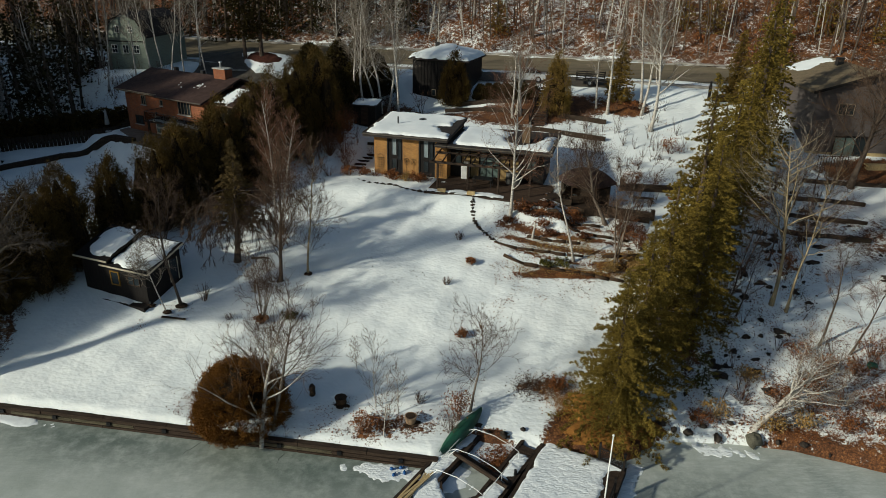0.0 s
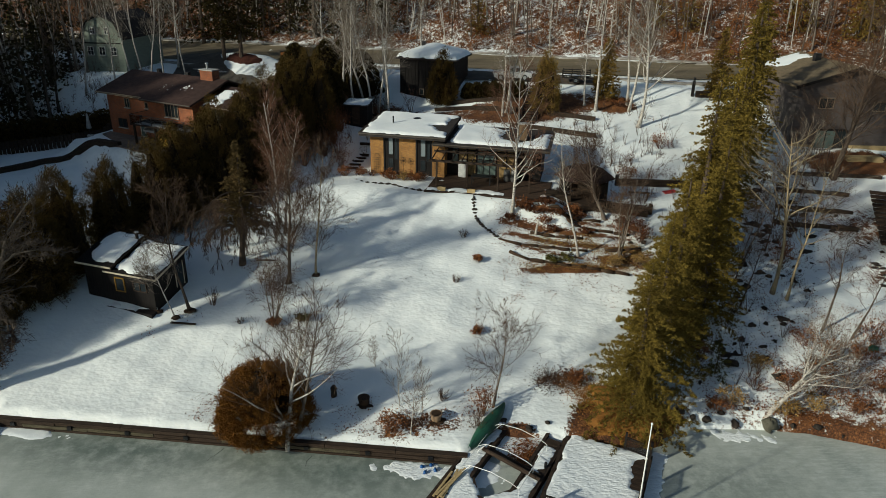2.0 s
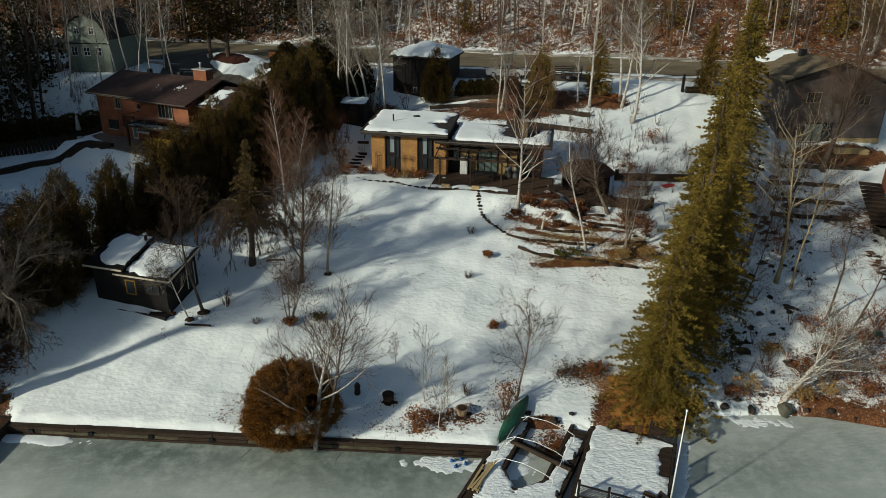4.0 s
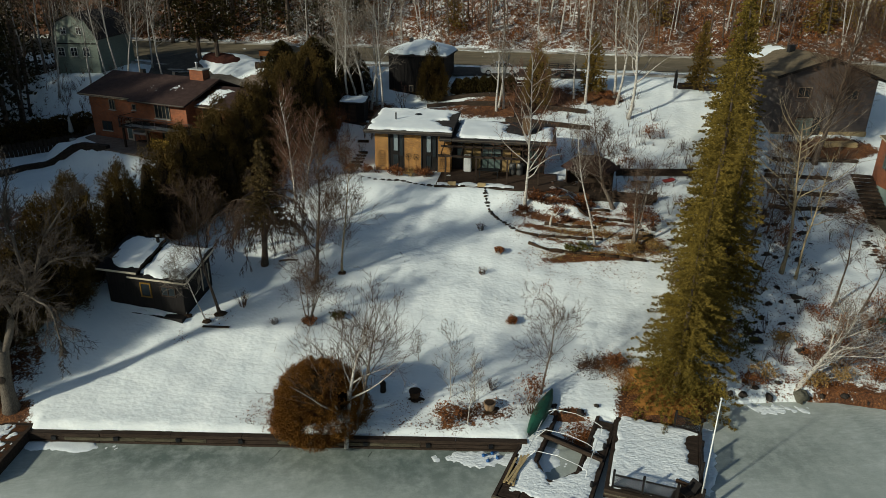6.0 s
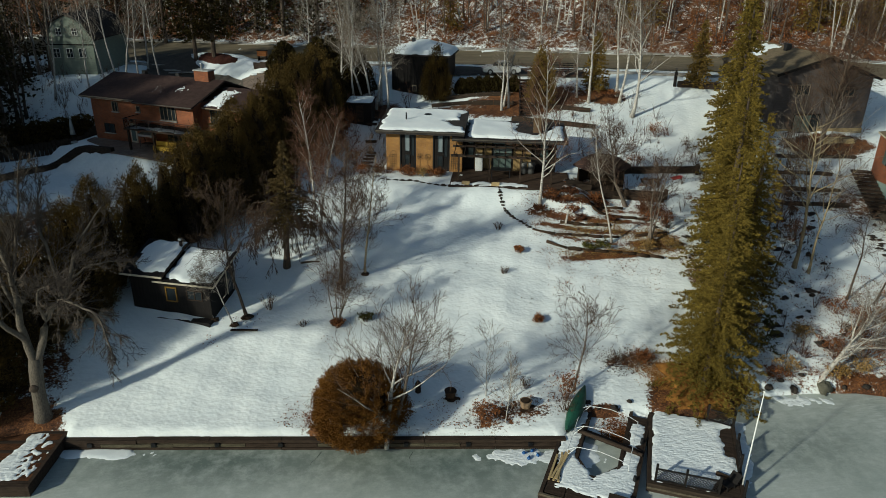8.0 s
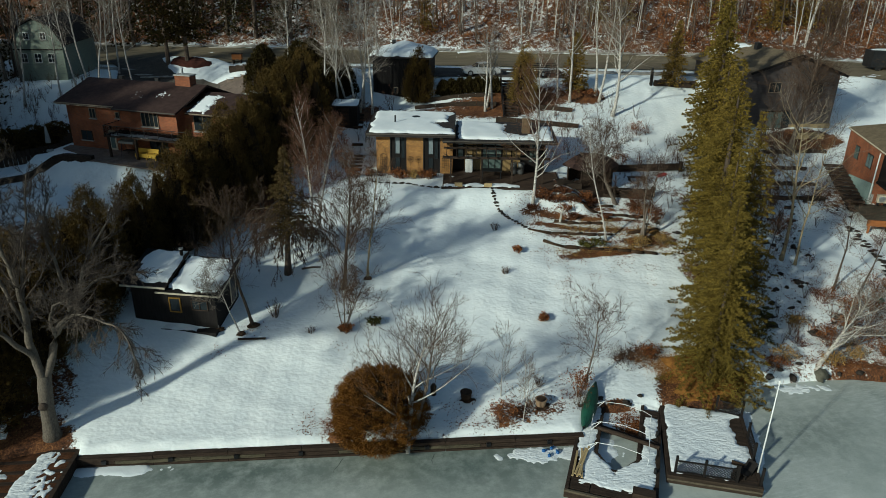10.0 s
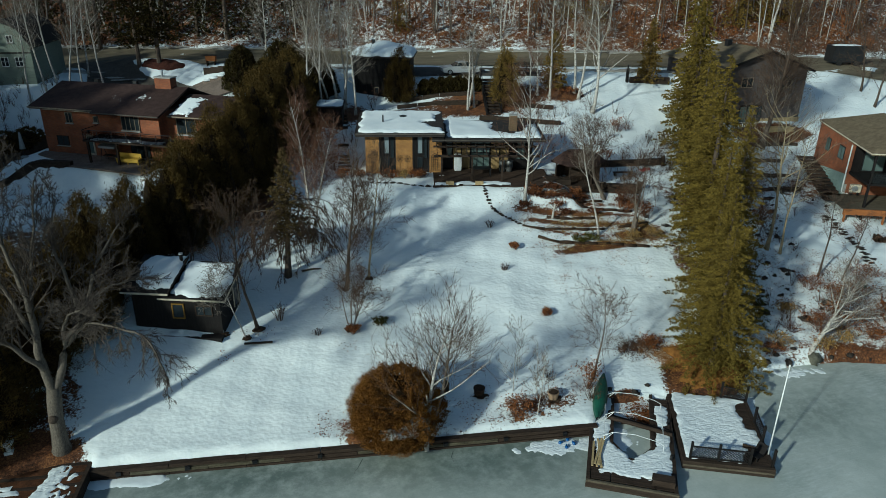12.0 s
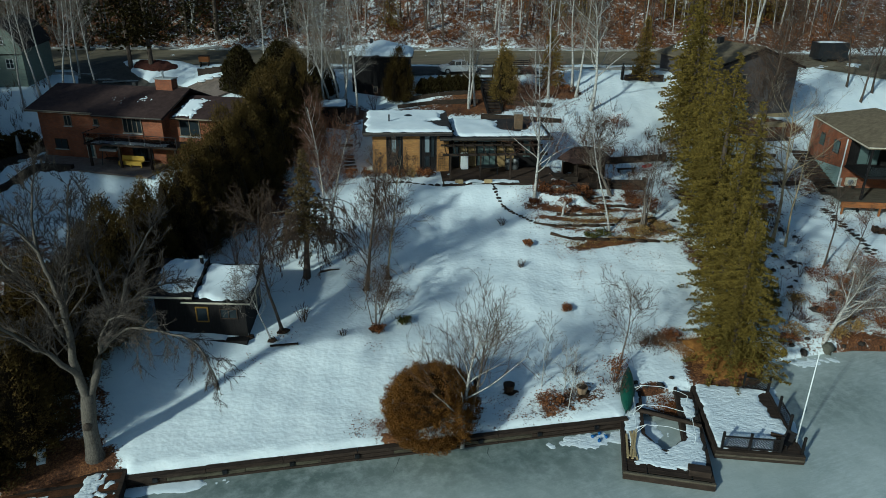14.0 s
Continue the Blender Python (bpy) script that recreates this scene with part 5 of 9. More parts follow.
    for x in (6.7, 9.7, 12.7, 15.2):
        part("balcony_post", Geo().box(x - 0.09, -2.55, -0.3, x + 0.09, -2.37, 2.05), DARK_WOOD, h)
    m = pose(*RED_AT, 0, 0, RED_TURN)
    snow_cover("balcony_snow", m, (6.5, 15.4, -2.6, -0.5), lambda u, v: 2.2, lambda u, v: min(u - 7.0, 14 - u, v + 2.55, -1.7 - v), 0.1, "strip of snow on the balcony floor", 0.15)
    rf = lambda u, v: 4.25 + (v - 0.2) * 1.3 / 4.0
    snow_cover("roof_snow", m, (13.6, 17, 0.2, 4.1), rf, lambda u, v: min(u - 13.8, 15.5 - u - 0.25 * math.sin(5 * v), v - 0.6, 3.4 - v, 1.5 + v * 0.3 - (u - 13.8)) + 0.4 * noise.noise(Vector((u * 5, v * 5, 1))), 0.08, "triangular snow patch on the brown roof", 0.07)
    for k, (u, v) in enumerate(((7.55, 1.5), (10.35, 1.9))):
        snow_cover("roof_snow", m, (u - 0.7, u + 0.7, v - 0.6, v + 0.6), lambda a, b: 4.44 + (b + 1.2) * 1.74 / 5.4, lambda a, b: 0.5 * noise.noise(Vector((a * 4.5, b * 4.5, 2 + k))) - 0.02 - 0.22 * math.hypot(a - u, (b - v) * 1.4), 0.04, "feathery scraps of snow on the brown roof", 0.05)
    pat = Geo().poly([(-0.4, 0, -0.1), (-0.2, -1.2, -0.1), (3.0, -2.4, -0.1), (5.4, -3.9, -0.1), (13.5, -4.6, -0.1), (13.5, -0.4, -0.1)][::-1], (0, 0, 0.13))
    single("patio", pat, PAVERS, "grey-brown paved patio below the balcony", "patio", kind="structure", at=m)
    t = thing("bench", m @ Vector((9.2, -2.2, 0.03)), RED_TURN, "bright yellow wooden garden bench", "bench")
    part("seat", Geo().box(0, 0, 0.45, 2.3, 0.55, 0.53), YELLOW_PAINT, t)
    part("front_board", Geo().box(0, -0.03, 0.2, 2.3, -0.002, 0.45), YELLOW_PAINT, t)
    part("backrest", Geo().box(0, 0.5, 0.56, 2.3, 0.55, 0.95), YELLOW_PAINT, t)
    for x in (0.05, 1.1, 2.15):
        part("leg", Geo().box(x, 0.02, 0, x + 0.1, 0.12, 0.45), YELLOW_PAINT, t)
    s = thing("garden_swing", m @ Vector((7.3, -2.0, 0.03)), RED_TURN, "covered garden swing with a grey canopy", "swing")
    part("canopy", Geo().poly([(0, 0, 1.5), (0, 1.1, 1.75), (0, 1.15, 1.7), (0, 0, 1.3)], (1.7, 0, 0)), CONCRETE, s)
    for x in (0.05, 1.65):
        part("leg", Geo().tube([(x, 0.0, 0), (x, 0.5, 1.5)], [0.03, 0.03], 6), BLACK_METAL, s)
        part("leg", Geo().tube([(x, 1.1, 0), (x, 0.55, 1.5)], [0.03, 0.03], 6), BLACK_METAL, s)
    part("seat", Geo().box(0.15, 0.3, 0.45, 1.55, 0.8, 0.55), DARK_WOOD, s)
    # curved garden wall in the snow below the patio
    w = thing("garden_wall", (0, 0, 0), 0, "low dark stone wall curving through the snowy yard", "wall")
    pts = [Vector((*p, 0)) for p in ((-52, 61), (-47, 64.5), (-43.5, 68), (-40, 70.8), (-37.5, 71.6), (-34.5, 71.2), (-31.8, 69.9))]
    for a, b in zip(pts, pts[1:]):
        n = 3
        for k in range(n):
            p, q = a.lerp(b, k / n), a.lerp(b, (k + 1) / n)
            za, zb = height(p.x, p.y), height(q.x, q.y)
            part("stone_block", Geo().slab((p.x, p.y, za + 0.1), (q.x, q.y, zb + 0.1), 0.5, 0.75), OLD_TIMBER, w)
    f = thing("fence", (0, 0, 0), 0, "weathered grey board fence beside the red house", "fence")
    for k in range(48):
        x, y = -53 + 0.38 * k, 71.5 + 0.13 * k
        part("board", Geo().box(x, y, height(x, y) - 0.2, x + 0.377, y + 0.05, height(x, y) + 1.4 + 0.05 * math.sin(k * 2.3)), OLD_TIMBER, f)
    u = thing("patio_umbrella", (-36.6, 74.6, height(-36.6, 74.6)), 0, "closed pale grey patio umbrella", "umbrella")
    part("canopy", Geo().tube([(0, 0, 0.8), (0, 0, 1.2), (0, 0, 2.3), (0, 0, 2.45)], [0.26, 0.22, 0.09, 0.02], 9), CONCRETE, u, smooth=True)
    part("pole", Geo().tube([(0, 0, 0), (0, 0, 2.5)], [0.03, 0.03], 6), BLACK_METAL, u)
    part("base", Geo().tube([(0, 0, -0.05), (0, 0, 0.1)], [0.35, 0.3], 10), CONCRETE, u)


red_house()


# ---- barn, shed, garage and the neighbours' houses ----
def barn():
    b = thing("barn", (-42.7, 90.6, 11.5), -8, "green-grey sided barn with a gambrel roof and white windows", "barn")
    b.matrix_basis = b.matrix_basis @ Matrix.Diagonal((0.72, 0.72, 0.72, 1))
    outline = [(0, 0, -1.5), (7.4, 0, -1.5), (7.4, 0, 5.6), (6.0, 0, 8.1), (3.7, 0, 9.2), (1.4, 0, 8.1), (0, 0, 5.6)]
    part("wall", Geo().poly(outline, (0, 0.25, 0)), GREEN_SIDING, b)
    part("wall", Geo().box(7.15, 0.25, -1.5, 7.4, 14, 5.5), GREEN_SIDING, b)
    part("wall", Geo().box(0, 0.25, -1.5, 0.25, 14, 5.5), GREEN_SIDING, b)
    part("wall", Geo().box(0.25, 13.75, -1.5, 7.15, 14, 5.5), GREEN_SIDING, b)
    for (x0, z0), (x1, z1) in (((-0.3, 5.3), (1.3, 8.2)), ((1.3, 8.2), (3.7, 9.35)), ((3.7, 9.35), (6.1, 8.2)), ((6.1, 8.2), (7.7, 5.3))):
        part("roof", Geo().poly([(x0, -0.3, z0), (x1, -0.3, z1), (x1, -0.3, z1 + 0.18), (x0, -0.3, z0 + 0.18)], (0, 14.6, 0)), DARK_ROOF, b)
    part("trim_board", Geo().box(0, -0.05, 4.6, 7.4, -0.003, 4.8), BLACK_WOOD, b)
    for x in (1.9, 4.4):
        window(b, x, -0.03, 6.2, 0.85, 1.1, 2, 2, WHITE_PAINT, bar=0.045)
    for x in (0.9, 3.0, 5.0):
        window(b, x, -0.03, 2.7, 1.05, 1.4, 2, 2, WHITE_PAINT, bar=0.045)


barn()


def shed():
    at, turn = (-23.2, 42.9, 3.05), -22
    s = thing("shed", at, turn, "black wooden cabin with a two-part sloping roof", "shed")
    rise = 0.27
    part("wall", Geo().box(-2.0, 0.2, -0.6, 3.6, 0.4, 2.2), BLACK_WOOD, s)
    part("wall", Geo().box(-2.0, 0.2, 2.2, 0.34, 0.4, 2.55), BLACK_WOOD, s)
    part("wall", Geo().box(-2.0, 3.4, -0.6, 3.6, 3.6, 3.05), BLACK_WOOD, s)
    part("side_wall", Geo().poly([(3.4, 0.4, -0.6), (3.4, 3.4, -0.6), (3.4, 3.4, 3.08), (3.4, 0.4, 2.26)], (0.2, 0, 0)), BLACK_WOOD, s)
    part("side_wall", Geo().poly([(-2.0, 0.4, -0.6), (-2.0, 3.4, -0.6), (-2.0, 3.4, 3.4), (-2.0, 0.4, 2.6)], (0.2, 0, 0)), BLACK_WOOD, s)
    part("floor", Geo().box(-1.8, 0.4, -0.6, 3.4, 3.4, 0), DARK_WOOD, s)
    r1 = lambda v: 2.55 + rise * (v - 0.1)
    r2 = lambda v: 2.22 + rise * (v - 0.1)
    part("roof", Geo().poly([(-2.6, 0.1, 2.55), (-2.6, 3.7, r1(3.7)), (-2.6, 3.7, r1(3.7) + 0.16), (-2.6, 0.1, 2.71)], (3.0, 0, 0)), BLACK_WOOD, s)
    part("roof", Geo().poly([(0.35, 0.1, 2.22), (0.35, 3.7, r2(3.7)), (0.35, 3.7, r2(3.7) + 0.16), (0.35, 0.1, 2.38)], (3.6, 0, 0)), BLACK_WOOD, s)
    part("fascia", Geo().box(-2.62, 0.04, 2.58, 0.42, 0.097, 2.69), CREAM_PAINT, s, "pale roof edge board")
    part("fascia", Geo().box(-0.3, 0.04, 2.26, 3.97, 0.097, 2.36), CREAM_PAINT, s, "pale roof edge board")
    part("fascia", Geo().slab((3.98, 0.1, 2.31), (3.98, 3.7, r2(3.7) + 0.08), 0.05, 0.11), CREAM_PAINT, s, "pale roof edge board")
    part("fascia", Geo().slab((0.38, 0.1, 2.64), (0.38, 3.7, r1(3.7) + 0.1), 0.05, 0.15), DARK_WOOD, s)
    pipe = part("chimney_pipe", Geo().tube([(0.1, 3.2, 3.3), (0.1, 3.2, 4.0)], [0.11, 0.11], 12), BLACK_WOOD, s, "dark chimney pipe")
    part("cap", Geo().tube([(0.1, 3.2, 4.02), (0.1, 3.2, 4.1)], [0.16, 0.14], 12), METAL, pipe)
    window(s, 0.5, 0.2, 0.95, 0.8, 1.05, 1, 1, OCHRE, GLASS, sill=False, bar=0.08)
    window(s, 2.0, 0.2, 1.2, 1.1, 0.72, 2, 1, DARK_WOOD, GLASS, sill=False)
    pane = part("side_window", Geo().box(3.603, 2.45, 0.75, 3.63, 3.2, 2.35), GLASS, s, "pale-framed window in the side wall")
    for v in (2.4, 3.2):
        part("frame", Geo().box(3.603, v, 0.7, 3.66, v + 0.06, 2.4), CREAM_PAINT, pane)
    part("step", Geo().box(0.0, -0.42, -1.2, 3.7, 0.18, -0.02), BLACK_WOOD, s)
    m = pose(*at, 0, 0, turn)
    f1, f2 = edge_field(-2.3, 0.32, 0.45, 3.62), edge_field(0.5, 3.75, 0.32, 3.6)
    snow_cover("roof_snow", m, (-2.6, 0.4, 0.1, 3.7), lambda u, v: r1(v) + 0.16, lambda u, v: min(f1(u, v), 0.8 * (u + 1.9 + 0.8 * v), -0.8 * hole(u, v, -0.5, 2.3, 1.9, 1.8)), 0.15, "rounded cushion of snow on the cabin roof", 0.12)
    snow_cover("roof_snow", m, (0.35, 3.95, 0.1, 3.7), lambda u, v: r2(v) + 0.16, lambda u, v: min(f2(u, v), 0.8 * (u - 0.9 + 0.6 * v)), 0.15, "rounded cushion of snow on the cabin roof", 0.12)
    snow_cover("step_snow", m, (0.0, 2.4, -0.42, 0.16), lambda u, v: -0.02, lambda u, v: min(u - 0.1, 2.3 - u, v + 0.4, 0.1 - v) + 0.1 * math.sin(4 * u) + 0.02, 0.1, "thin snow on the cabin's front step", 0.1)


shed()


def garage():
    at, turn = (-3.7, 80.5, 10.0), -20
    g = thing("garage", at, turn, "tall black wooden garage with a hipped snowy roof", "garage")
    part("wall", Geo().box(0.3, 0.3, -1, 6.8, 0.5, 4.6), BLACK_WOOD, g)
    part("wall", Geo().box(0.3, 0.5, -1, 0.5, 6.3, 4.6), BLACK_WOOD, g)
    part("wall", Geo().box(6.6, 0.5, -1, 6.8, 6.3, 4.6), BLACK_WOOD, g)
    part("wall", Geo().box(0.5, 6.1, -1, 6.6, 6.3, 4.6), BLACK_WOOD, g)
    for k in range(16):
        part("batten", Geo().box(0.5 + 0.4 * k, 0.255, -0.9, 0.56 + 0.4 * k, 0.297, 4.5), BLACK_WOOD, g)
    hip = lambda u, v: 4.75 + 1.1 * min(1, min(u + 0.1, 7.2 - u, v + 0.1, 6.7 - v) / 3.3)
    part("roof", Geo().add([(-0.1, -0.1, 4.55), (7.2, -0.1, 4.55), (7.2, 6.7, 4.55), (-0.1, 6.7, 4.55), (-0.1, -0.1, 4.72), (7.2, -0.1, 4.72), (7.2, 6.7, 4.72), (-0.1, 6.7, 4.72), (3.3, 3.3, 5.85), (3.9, 3.3, 5.85)],
                           [(3, 2, 1, 0), (0, 1, 5, 4), (1, 2, 6, 5), (2, 3, 7, 6), (3, 0, 4, 7), (4, 5, 9, 8), (5, 6, 9), (6, 7, 8, 9), (7, 4, 8)]), DARK_ROOF, g)
    window(g, 2.7, 0.28, 0.6, 0.5, 0.7, 1, 1, WINDOW_TRIM, GLASS, sill=False)
    part("roof_vent", Geo().box(2.2, 2.6, 5.5, 2.6, 3.0, 6.3), BLACK_METAL, g)
    m = pose(*at, 0, 0, turn)
    snow_cover("roof_snow", m, (-0.1, 7.2, -0.1, 6.7), hip, edge_field(0.0, 7.1, 0.0, 6.6), 0.28, "thick white snow on the garage roof", 0.2)
    # stairs from the parking strip down to the house
    st = thing("garden_stairs", (0, 0, 0), 0, "dark timber steps down the bank behind the house", "stairs")
    for k in range(12):
        q = k / 11
        x, y, z = 11.9 - 1.9 * q, 77.4 - 7.0 * q, 12.1 - 2.6 * q
        part("step", Geo().box(-0.75, -0.24, -0.2, 0.75, 0.24, 0, Matrix.Translation((x, y, z)) @ pose(0, 0, 0, 0, 0, -14)), DARK_WOOD, st)
    for sx in (-0.85, 0.85):
        part("stringer", Geo().slab((11.9 + sx, 77.4, 12.05), (10.0 + sx, 70.4, 9.45), 0.1, 0.5), BLACK_WOOD, st)
        part("handrail", Geo().slab((11.9 + sx, 77.4, 13.0), (10.0 + sx, 70.4, 10.4), 0.07, 0.07), BLACK_WOOD, st)
        for q in (0, 0.5, 1):
            part("post", Geo().box(11.9 - 1.9 * q + sx - 0.05, 77.4 - 7 * q - 0.05, 11.6 - 2.6 * q, 11.9 - 1.9 * q + sx + 0.05, 77.4 - 7 * q + 0.05, 13.0 - 2.6 * q), BLACK_WOOD, st)
    for k, (a, b) in enumerate((((0.5, 75.6), (9.3, 73.2)), ((12.4, 72.3), (17.2, 70.6)), ((8.0, 69.6), (16.5, 67.2)), ((2, 77.6), (9.5, 75.4)))):
        w = thing("retaining_wall", (0, 0, 0), 0, "low dark timber retaining wall on the snowy bank", "retaining wall", "bank retaining walls")
        for j in range(4):
            p, q = Vector((*a, 0)).lerp(Vector((*b, 0)), j / 4), Vector((*a, 0)).lerp(Vector((*b, 0)), (j + 0.985) / 4)
            za, zb = height(p.x, p.y) + 0.15, height(q.x, q.y) + 0.15
            part("timber", Geo().slab((p.x, p.y, za), (q.x, q.y, zb), 0.28, 0.5), OLD_TIMBER, w)


garage()


def grey_house():
    n = thing("house", (36.0, 66.0, 9.0), -4, "grey sided house with a tan shingle gable roof", "house")
    part("wall", Geo().poly([(0, 0, -1.5), (10.8, 0, -1.5), (10.8, 0, 4.6), (5.2, 0, 6.75), (0, 0, 5.05)], (0, 0.25, 0)), GREY_SIDING, n)
    part("wall", Geo().box(0, 0.25, -1.5, 0.25, 12, 5.0), GREY_SIDING, n)
    part("wall", Geo().box(10.55, 0.25, -1.5, 10.8, 12, 4.6), GREY_SIDING, n)
    part("wall", Geo().box(0.25, 11.75, -1.5, 10.55, 12, 4.6), GREY_SIDING, n)
    part("roof", Geo().poly([(-0.6, -0.5, 4.98), (5.2, -0.5, 6.85), (5.2, -0.5, 7.05), (-0.6, -0.5, 5.18)], (0, 13, 0)), TAN_ROOF, n)
    part("roof", Geo().poly([(5.2, -0.5, 6.85), (11.4, -0.5, 4.5), (11.4, -0.5, 4.7), (5.2, -0.5, 7.05)], (0, 13, 0)), TAN_ROOF, n)
    part("fascia", Geo().slab((-0.6, -0.54, 5.02), (5.2, -0.54, 6.9), 0.06, 0.25), BLACK_WOOD, n)
    part("fascia", Geo().slab((5.2, -0.54, 6.9), (11.4, -0.54, 4.55), 0.06, 0.25), BLACK_WOOD, n)
    part("roof_vent", Geo().box(4.1, 6.2, 6.6, 4.7, 6.8, 7.5), BLACK_METAL, n)
    window(n, 2.2, -0.02, 2.9, 1.5, 1.1, 2, 1, WINDOW_TRIM, sill=False)
    window(n, 7.6, -0.02, 2.7, 1.3, 1.0, 2, 1, WINDOW_TRIM, sill=False)
    part("foundation", Geo().box(-0.05, -0.1, -1.6, 10.85, -0.004, -0.75), TAN_WOOD, n, "tan stone foundation strip")
    for x in (2.5, 3.5, 4.5):
        part("door", Geo().box(x, -0.16, -1.4, x + 0.97, -0.11, 0.75), GREEN_GLASS if x != 4.5 else GLASS, n, "dark glass patio door")
        part("door_frame", Geo().box(x - 0.05, -0.2, -1.4, x + 0.02, -0.1, 0.82), BLACK_WOOD, n)
    part("door_head", Geo().box(2.4, -0.22, 0.76, 5.5, -0.1, 0.9), BLACK_WOOD, n)
    m = pose(36.0, 66.0, 9.0, 0, 0, -4)
    snow_cover("roof_snow", m, (-0.6, 5.2, -0.5, 12.5), lambda u, v: 5.18 + (u + 0.6) * 1.87 / 5.8, lambda u, v: 0.6 * min(u - 1.2, 4.9 - u, v - 8.4 - 0.5 * math.sin(2.1 * u) - 0.2 * math.sin(5.3 * u), 11.9 - v), 0.07, "streak of snow left on the tan roof", 0.22)
    f = thing("deck_railing", (36.5, 64.2, height(36.5, 64.2)), -4, "low dark wooden railing behind the grey house", "railing")
    for k in range(12):
        part("baluster", Geo().box(0.25 * k, 0, -0.2, 0.25 * k + 0.06, 0.05, 0.9), BLACK_WOOD, f)
    part("rail", Geo().box(-0.1, -0.02, 0.9, 3.0, 0.08, 0.98), BLACK_WOOD, f)
    wp = thing("lumber_stack", (41.2, 63.6, height(41.2, 63.6)), -4, "stack of pale lumber under the grey house wall", "lumber")
    for k in range(5):
        part("plank", Geo().box(-0.1 * (k % 3), 0.02 * k, -0.1 + 0.12 * k, 3.4 + 0.15 * (k % 2), 0.9, -0.1 + 0.12 * k + 0.1), TAN_WOOD, wp)


grey_house()


def brick_neighbour():
    at, turn = (38.2, 49.7, 4.5), -25
    q = thing("house", at, turn, "red brick lake house with a tan hipped roof and glazed porch", "house")
    part("wall", Geo().poly([(0, 0, 0.9), (0, 8, 0.9), (0, 8, 5.21), (0, 0, 4.98)], (0.3, 0, 0)), RED_BRICK, q)
    part("foundation", Geo().poly([(-0.04, -0.02, -1.2), (-0.04, -0.02, 1.9), (-0.04, 8, 0.9), (-0.04, 8, -1.2)], (0.1, 0, 0)), TEAL_WALL, q, "pale teal painted foundation wall")
    part("foundation", Geo().box(0.07, 0, -1.2, 0.3, 8, 0.9), CONCRETE, q)
    part("wall", Geo().box(0.3, 0, -1.0, 9, 0.3, 2.0), RED_BRICK, q)
    part("wall", Geo().box(0.3, 0, 2.0, 9, 0.3, 5.0), BLACK_WOOD, q)
    part("wall", Geo().box(0.3, 7.7, -1.0, 9, 8, 5.0), RED_BRICK, q)
    part("wall", Geo().box(8.7, 0.3, -1.0, 9, 7.7, 5.0), RED_BRICK, q)
    for y, w in ((1.3, 1.3), (4.7, 1.0)):
        wn = part("side_window", Geo().box(-0.05, y, 2.9, 0.28, y + w, 4.2), BLACK_METAL, q)
        part("pane", Geo().box(-0.06, y + 0.08, 2.98, -0.052, y + w - 0.08, 4.12), GREEN_GLASS, wn)
        part("mullion", Geo().box(-0.075, y + w / 2 - 0.03, 2.95, -0.062, y + w / 2 + 0.03, 4.15), BLACK_METAL, wn)
    part("roof", Geo().add([(-0.15, -4.2, 4.85), (9.6, -4.2, 4.85), (9.6, 8.2, 5.22), (-0.15, 8.2, 5.22), (-0.15, -4.2, 5.05), (9.6, -4.2, 5.05), (9.6, 8.2, 5.42), (-0.15, 8.2, 5.42), (4.5, 0.5, 6.9), (4.5, 5.2, 6.9)],
                           [(3, 2, 1, 0), (0, 1, 5, 4), (1, 2, 6, 5), (2, 3, 7, 6), (3, 0, 4, 7), (4, 5, 8), (5, 6, 9, 8), (6, 7, 9), (7, 4, 8, 9)]), TAN_ROOF, q, "tan shingle hipped roof")
    part("gutter", Geo().slab((-0.18, -4.2, 4.98), (-0.18, 8.2, 5.35), 0.06, 0.1), CREAM_PAINT, q)
    part("gutter", Geo().box(-0.15, -4.27, 4.95, 9.6, -4.203, 5.05), CREAM_PAINT, q)
    part("downpipe", Geo().tube([(-0.1, -0.1, 4.8), (-0.1, -0.1, 0.1), (0.5, -0.15, 0.0)], [0.06, 0.06, 0.06], 6), WHITE_PAINT, q, "white downpipe")
    for x in (0.4, 4.6, 9.0):
        part("porch_post", Geo().box(x - 0.09, -4.0, -1.4, x + 0.09, -3.82, 4.85), BLACK_WOOD, q)
    part("porch_floor", Geo().box(0.2, -4.0, 2.0, 9.2, -0.01, 2.2), BLACK_WOOD, q)
    part("porch_rail", Geo().box(0.3, -3.95, 2.2, 9.0, -3.9, 3.1), RAIL_GLASS, q)
    window(q, 1.2, -0.02, 2.3, 2.0, 2.2, 2, 1, BLACK_METAL, GREEN_GLASS, sill=False)
    window(q, 4.8, -3.8, 2.6, 3.4, 2.1, 3, 1, BLACK_METAL, GREEN_GLASS, sill=False)
    d = thing("deck", at, turn, "orange-stained timber deck below the brick house", "deck")
    for k in range(18):
        part("plank", Geo().box(-1.6, -4.6 + 0.26 * k, -0.14, 9.5, -4.6 + 0.26 * k + 0.25, -0.08), GREY_WOOD, d)
    part("edge_beam", Geo().box(-1.6, -4.75, -0.6, 9.5, -4.61, -0.06), ORANGE_WOOD, d)
    for x in (-1.4, 2.0, 5.4, 8.8):
        part("post", Geo().box(x, -4.6, -2.2, x + 0.15, -4.45, -0.15), ORANGE_WOOD, d)
    m = pose(*at, 0, 0, turn)
    ac = thing("air_conditioner", m @ Vector((0.55, -0.45, 0.25)), turn, "white outdoor air conditioner with a round grille", "air conditioner")
    part("body", Geo().box(0, 0, 0, 0.95, 0.36, 0.75), CREAM_PAINT, ac)
    part("grille", Geo().tube([(0.36, -0.03, 0.37), (0.36, -0.004, 0.37)], [0.29, 0.29], 16), METAL, ac)
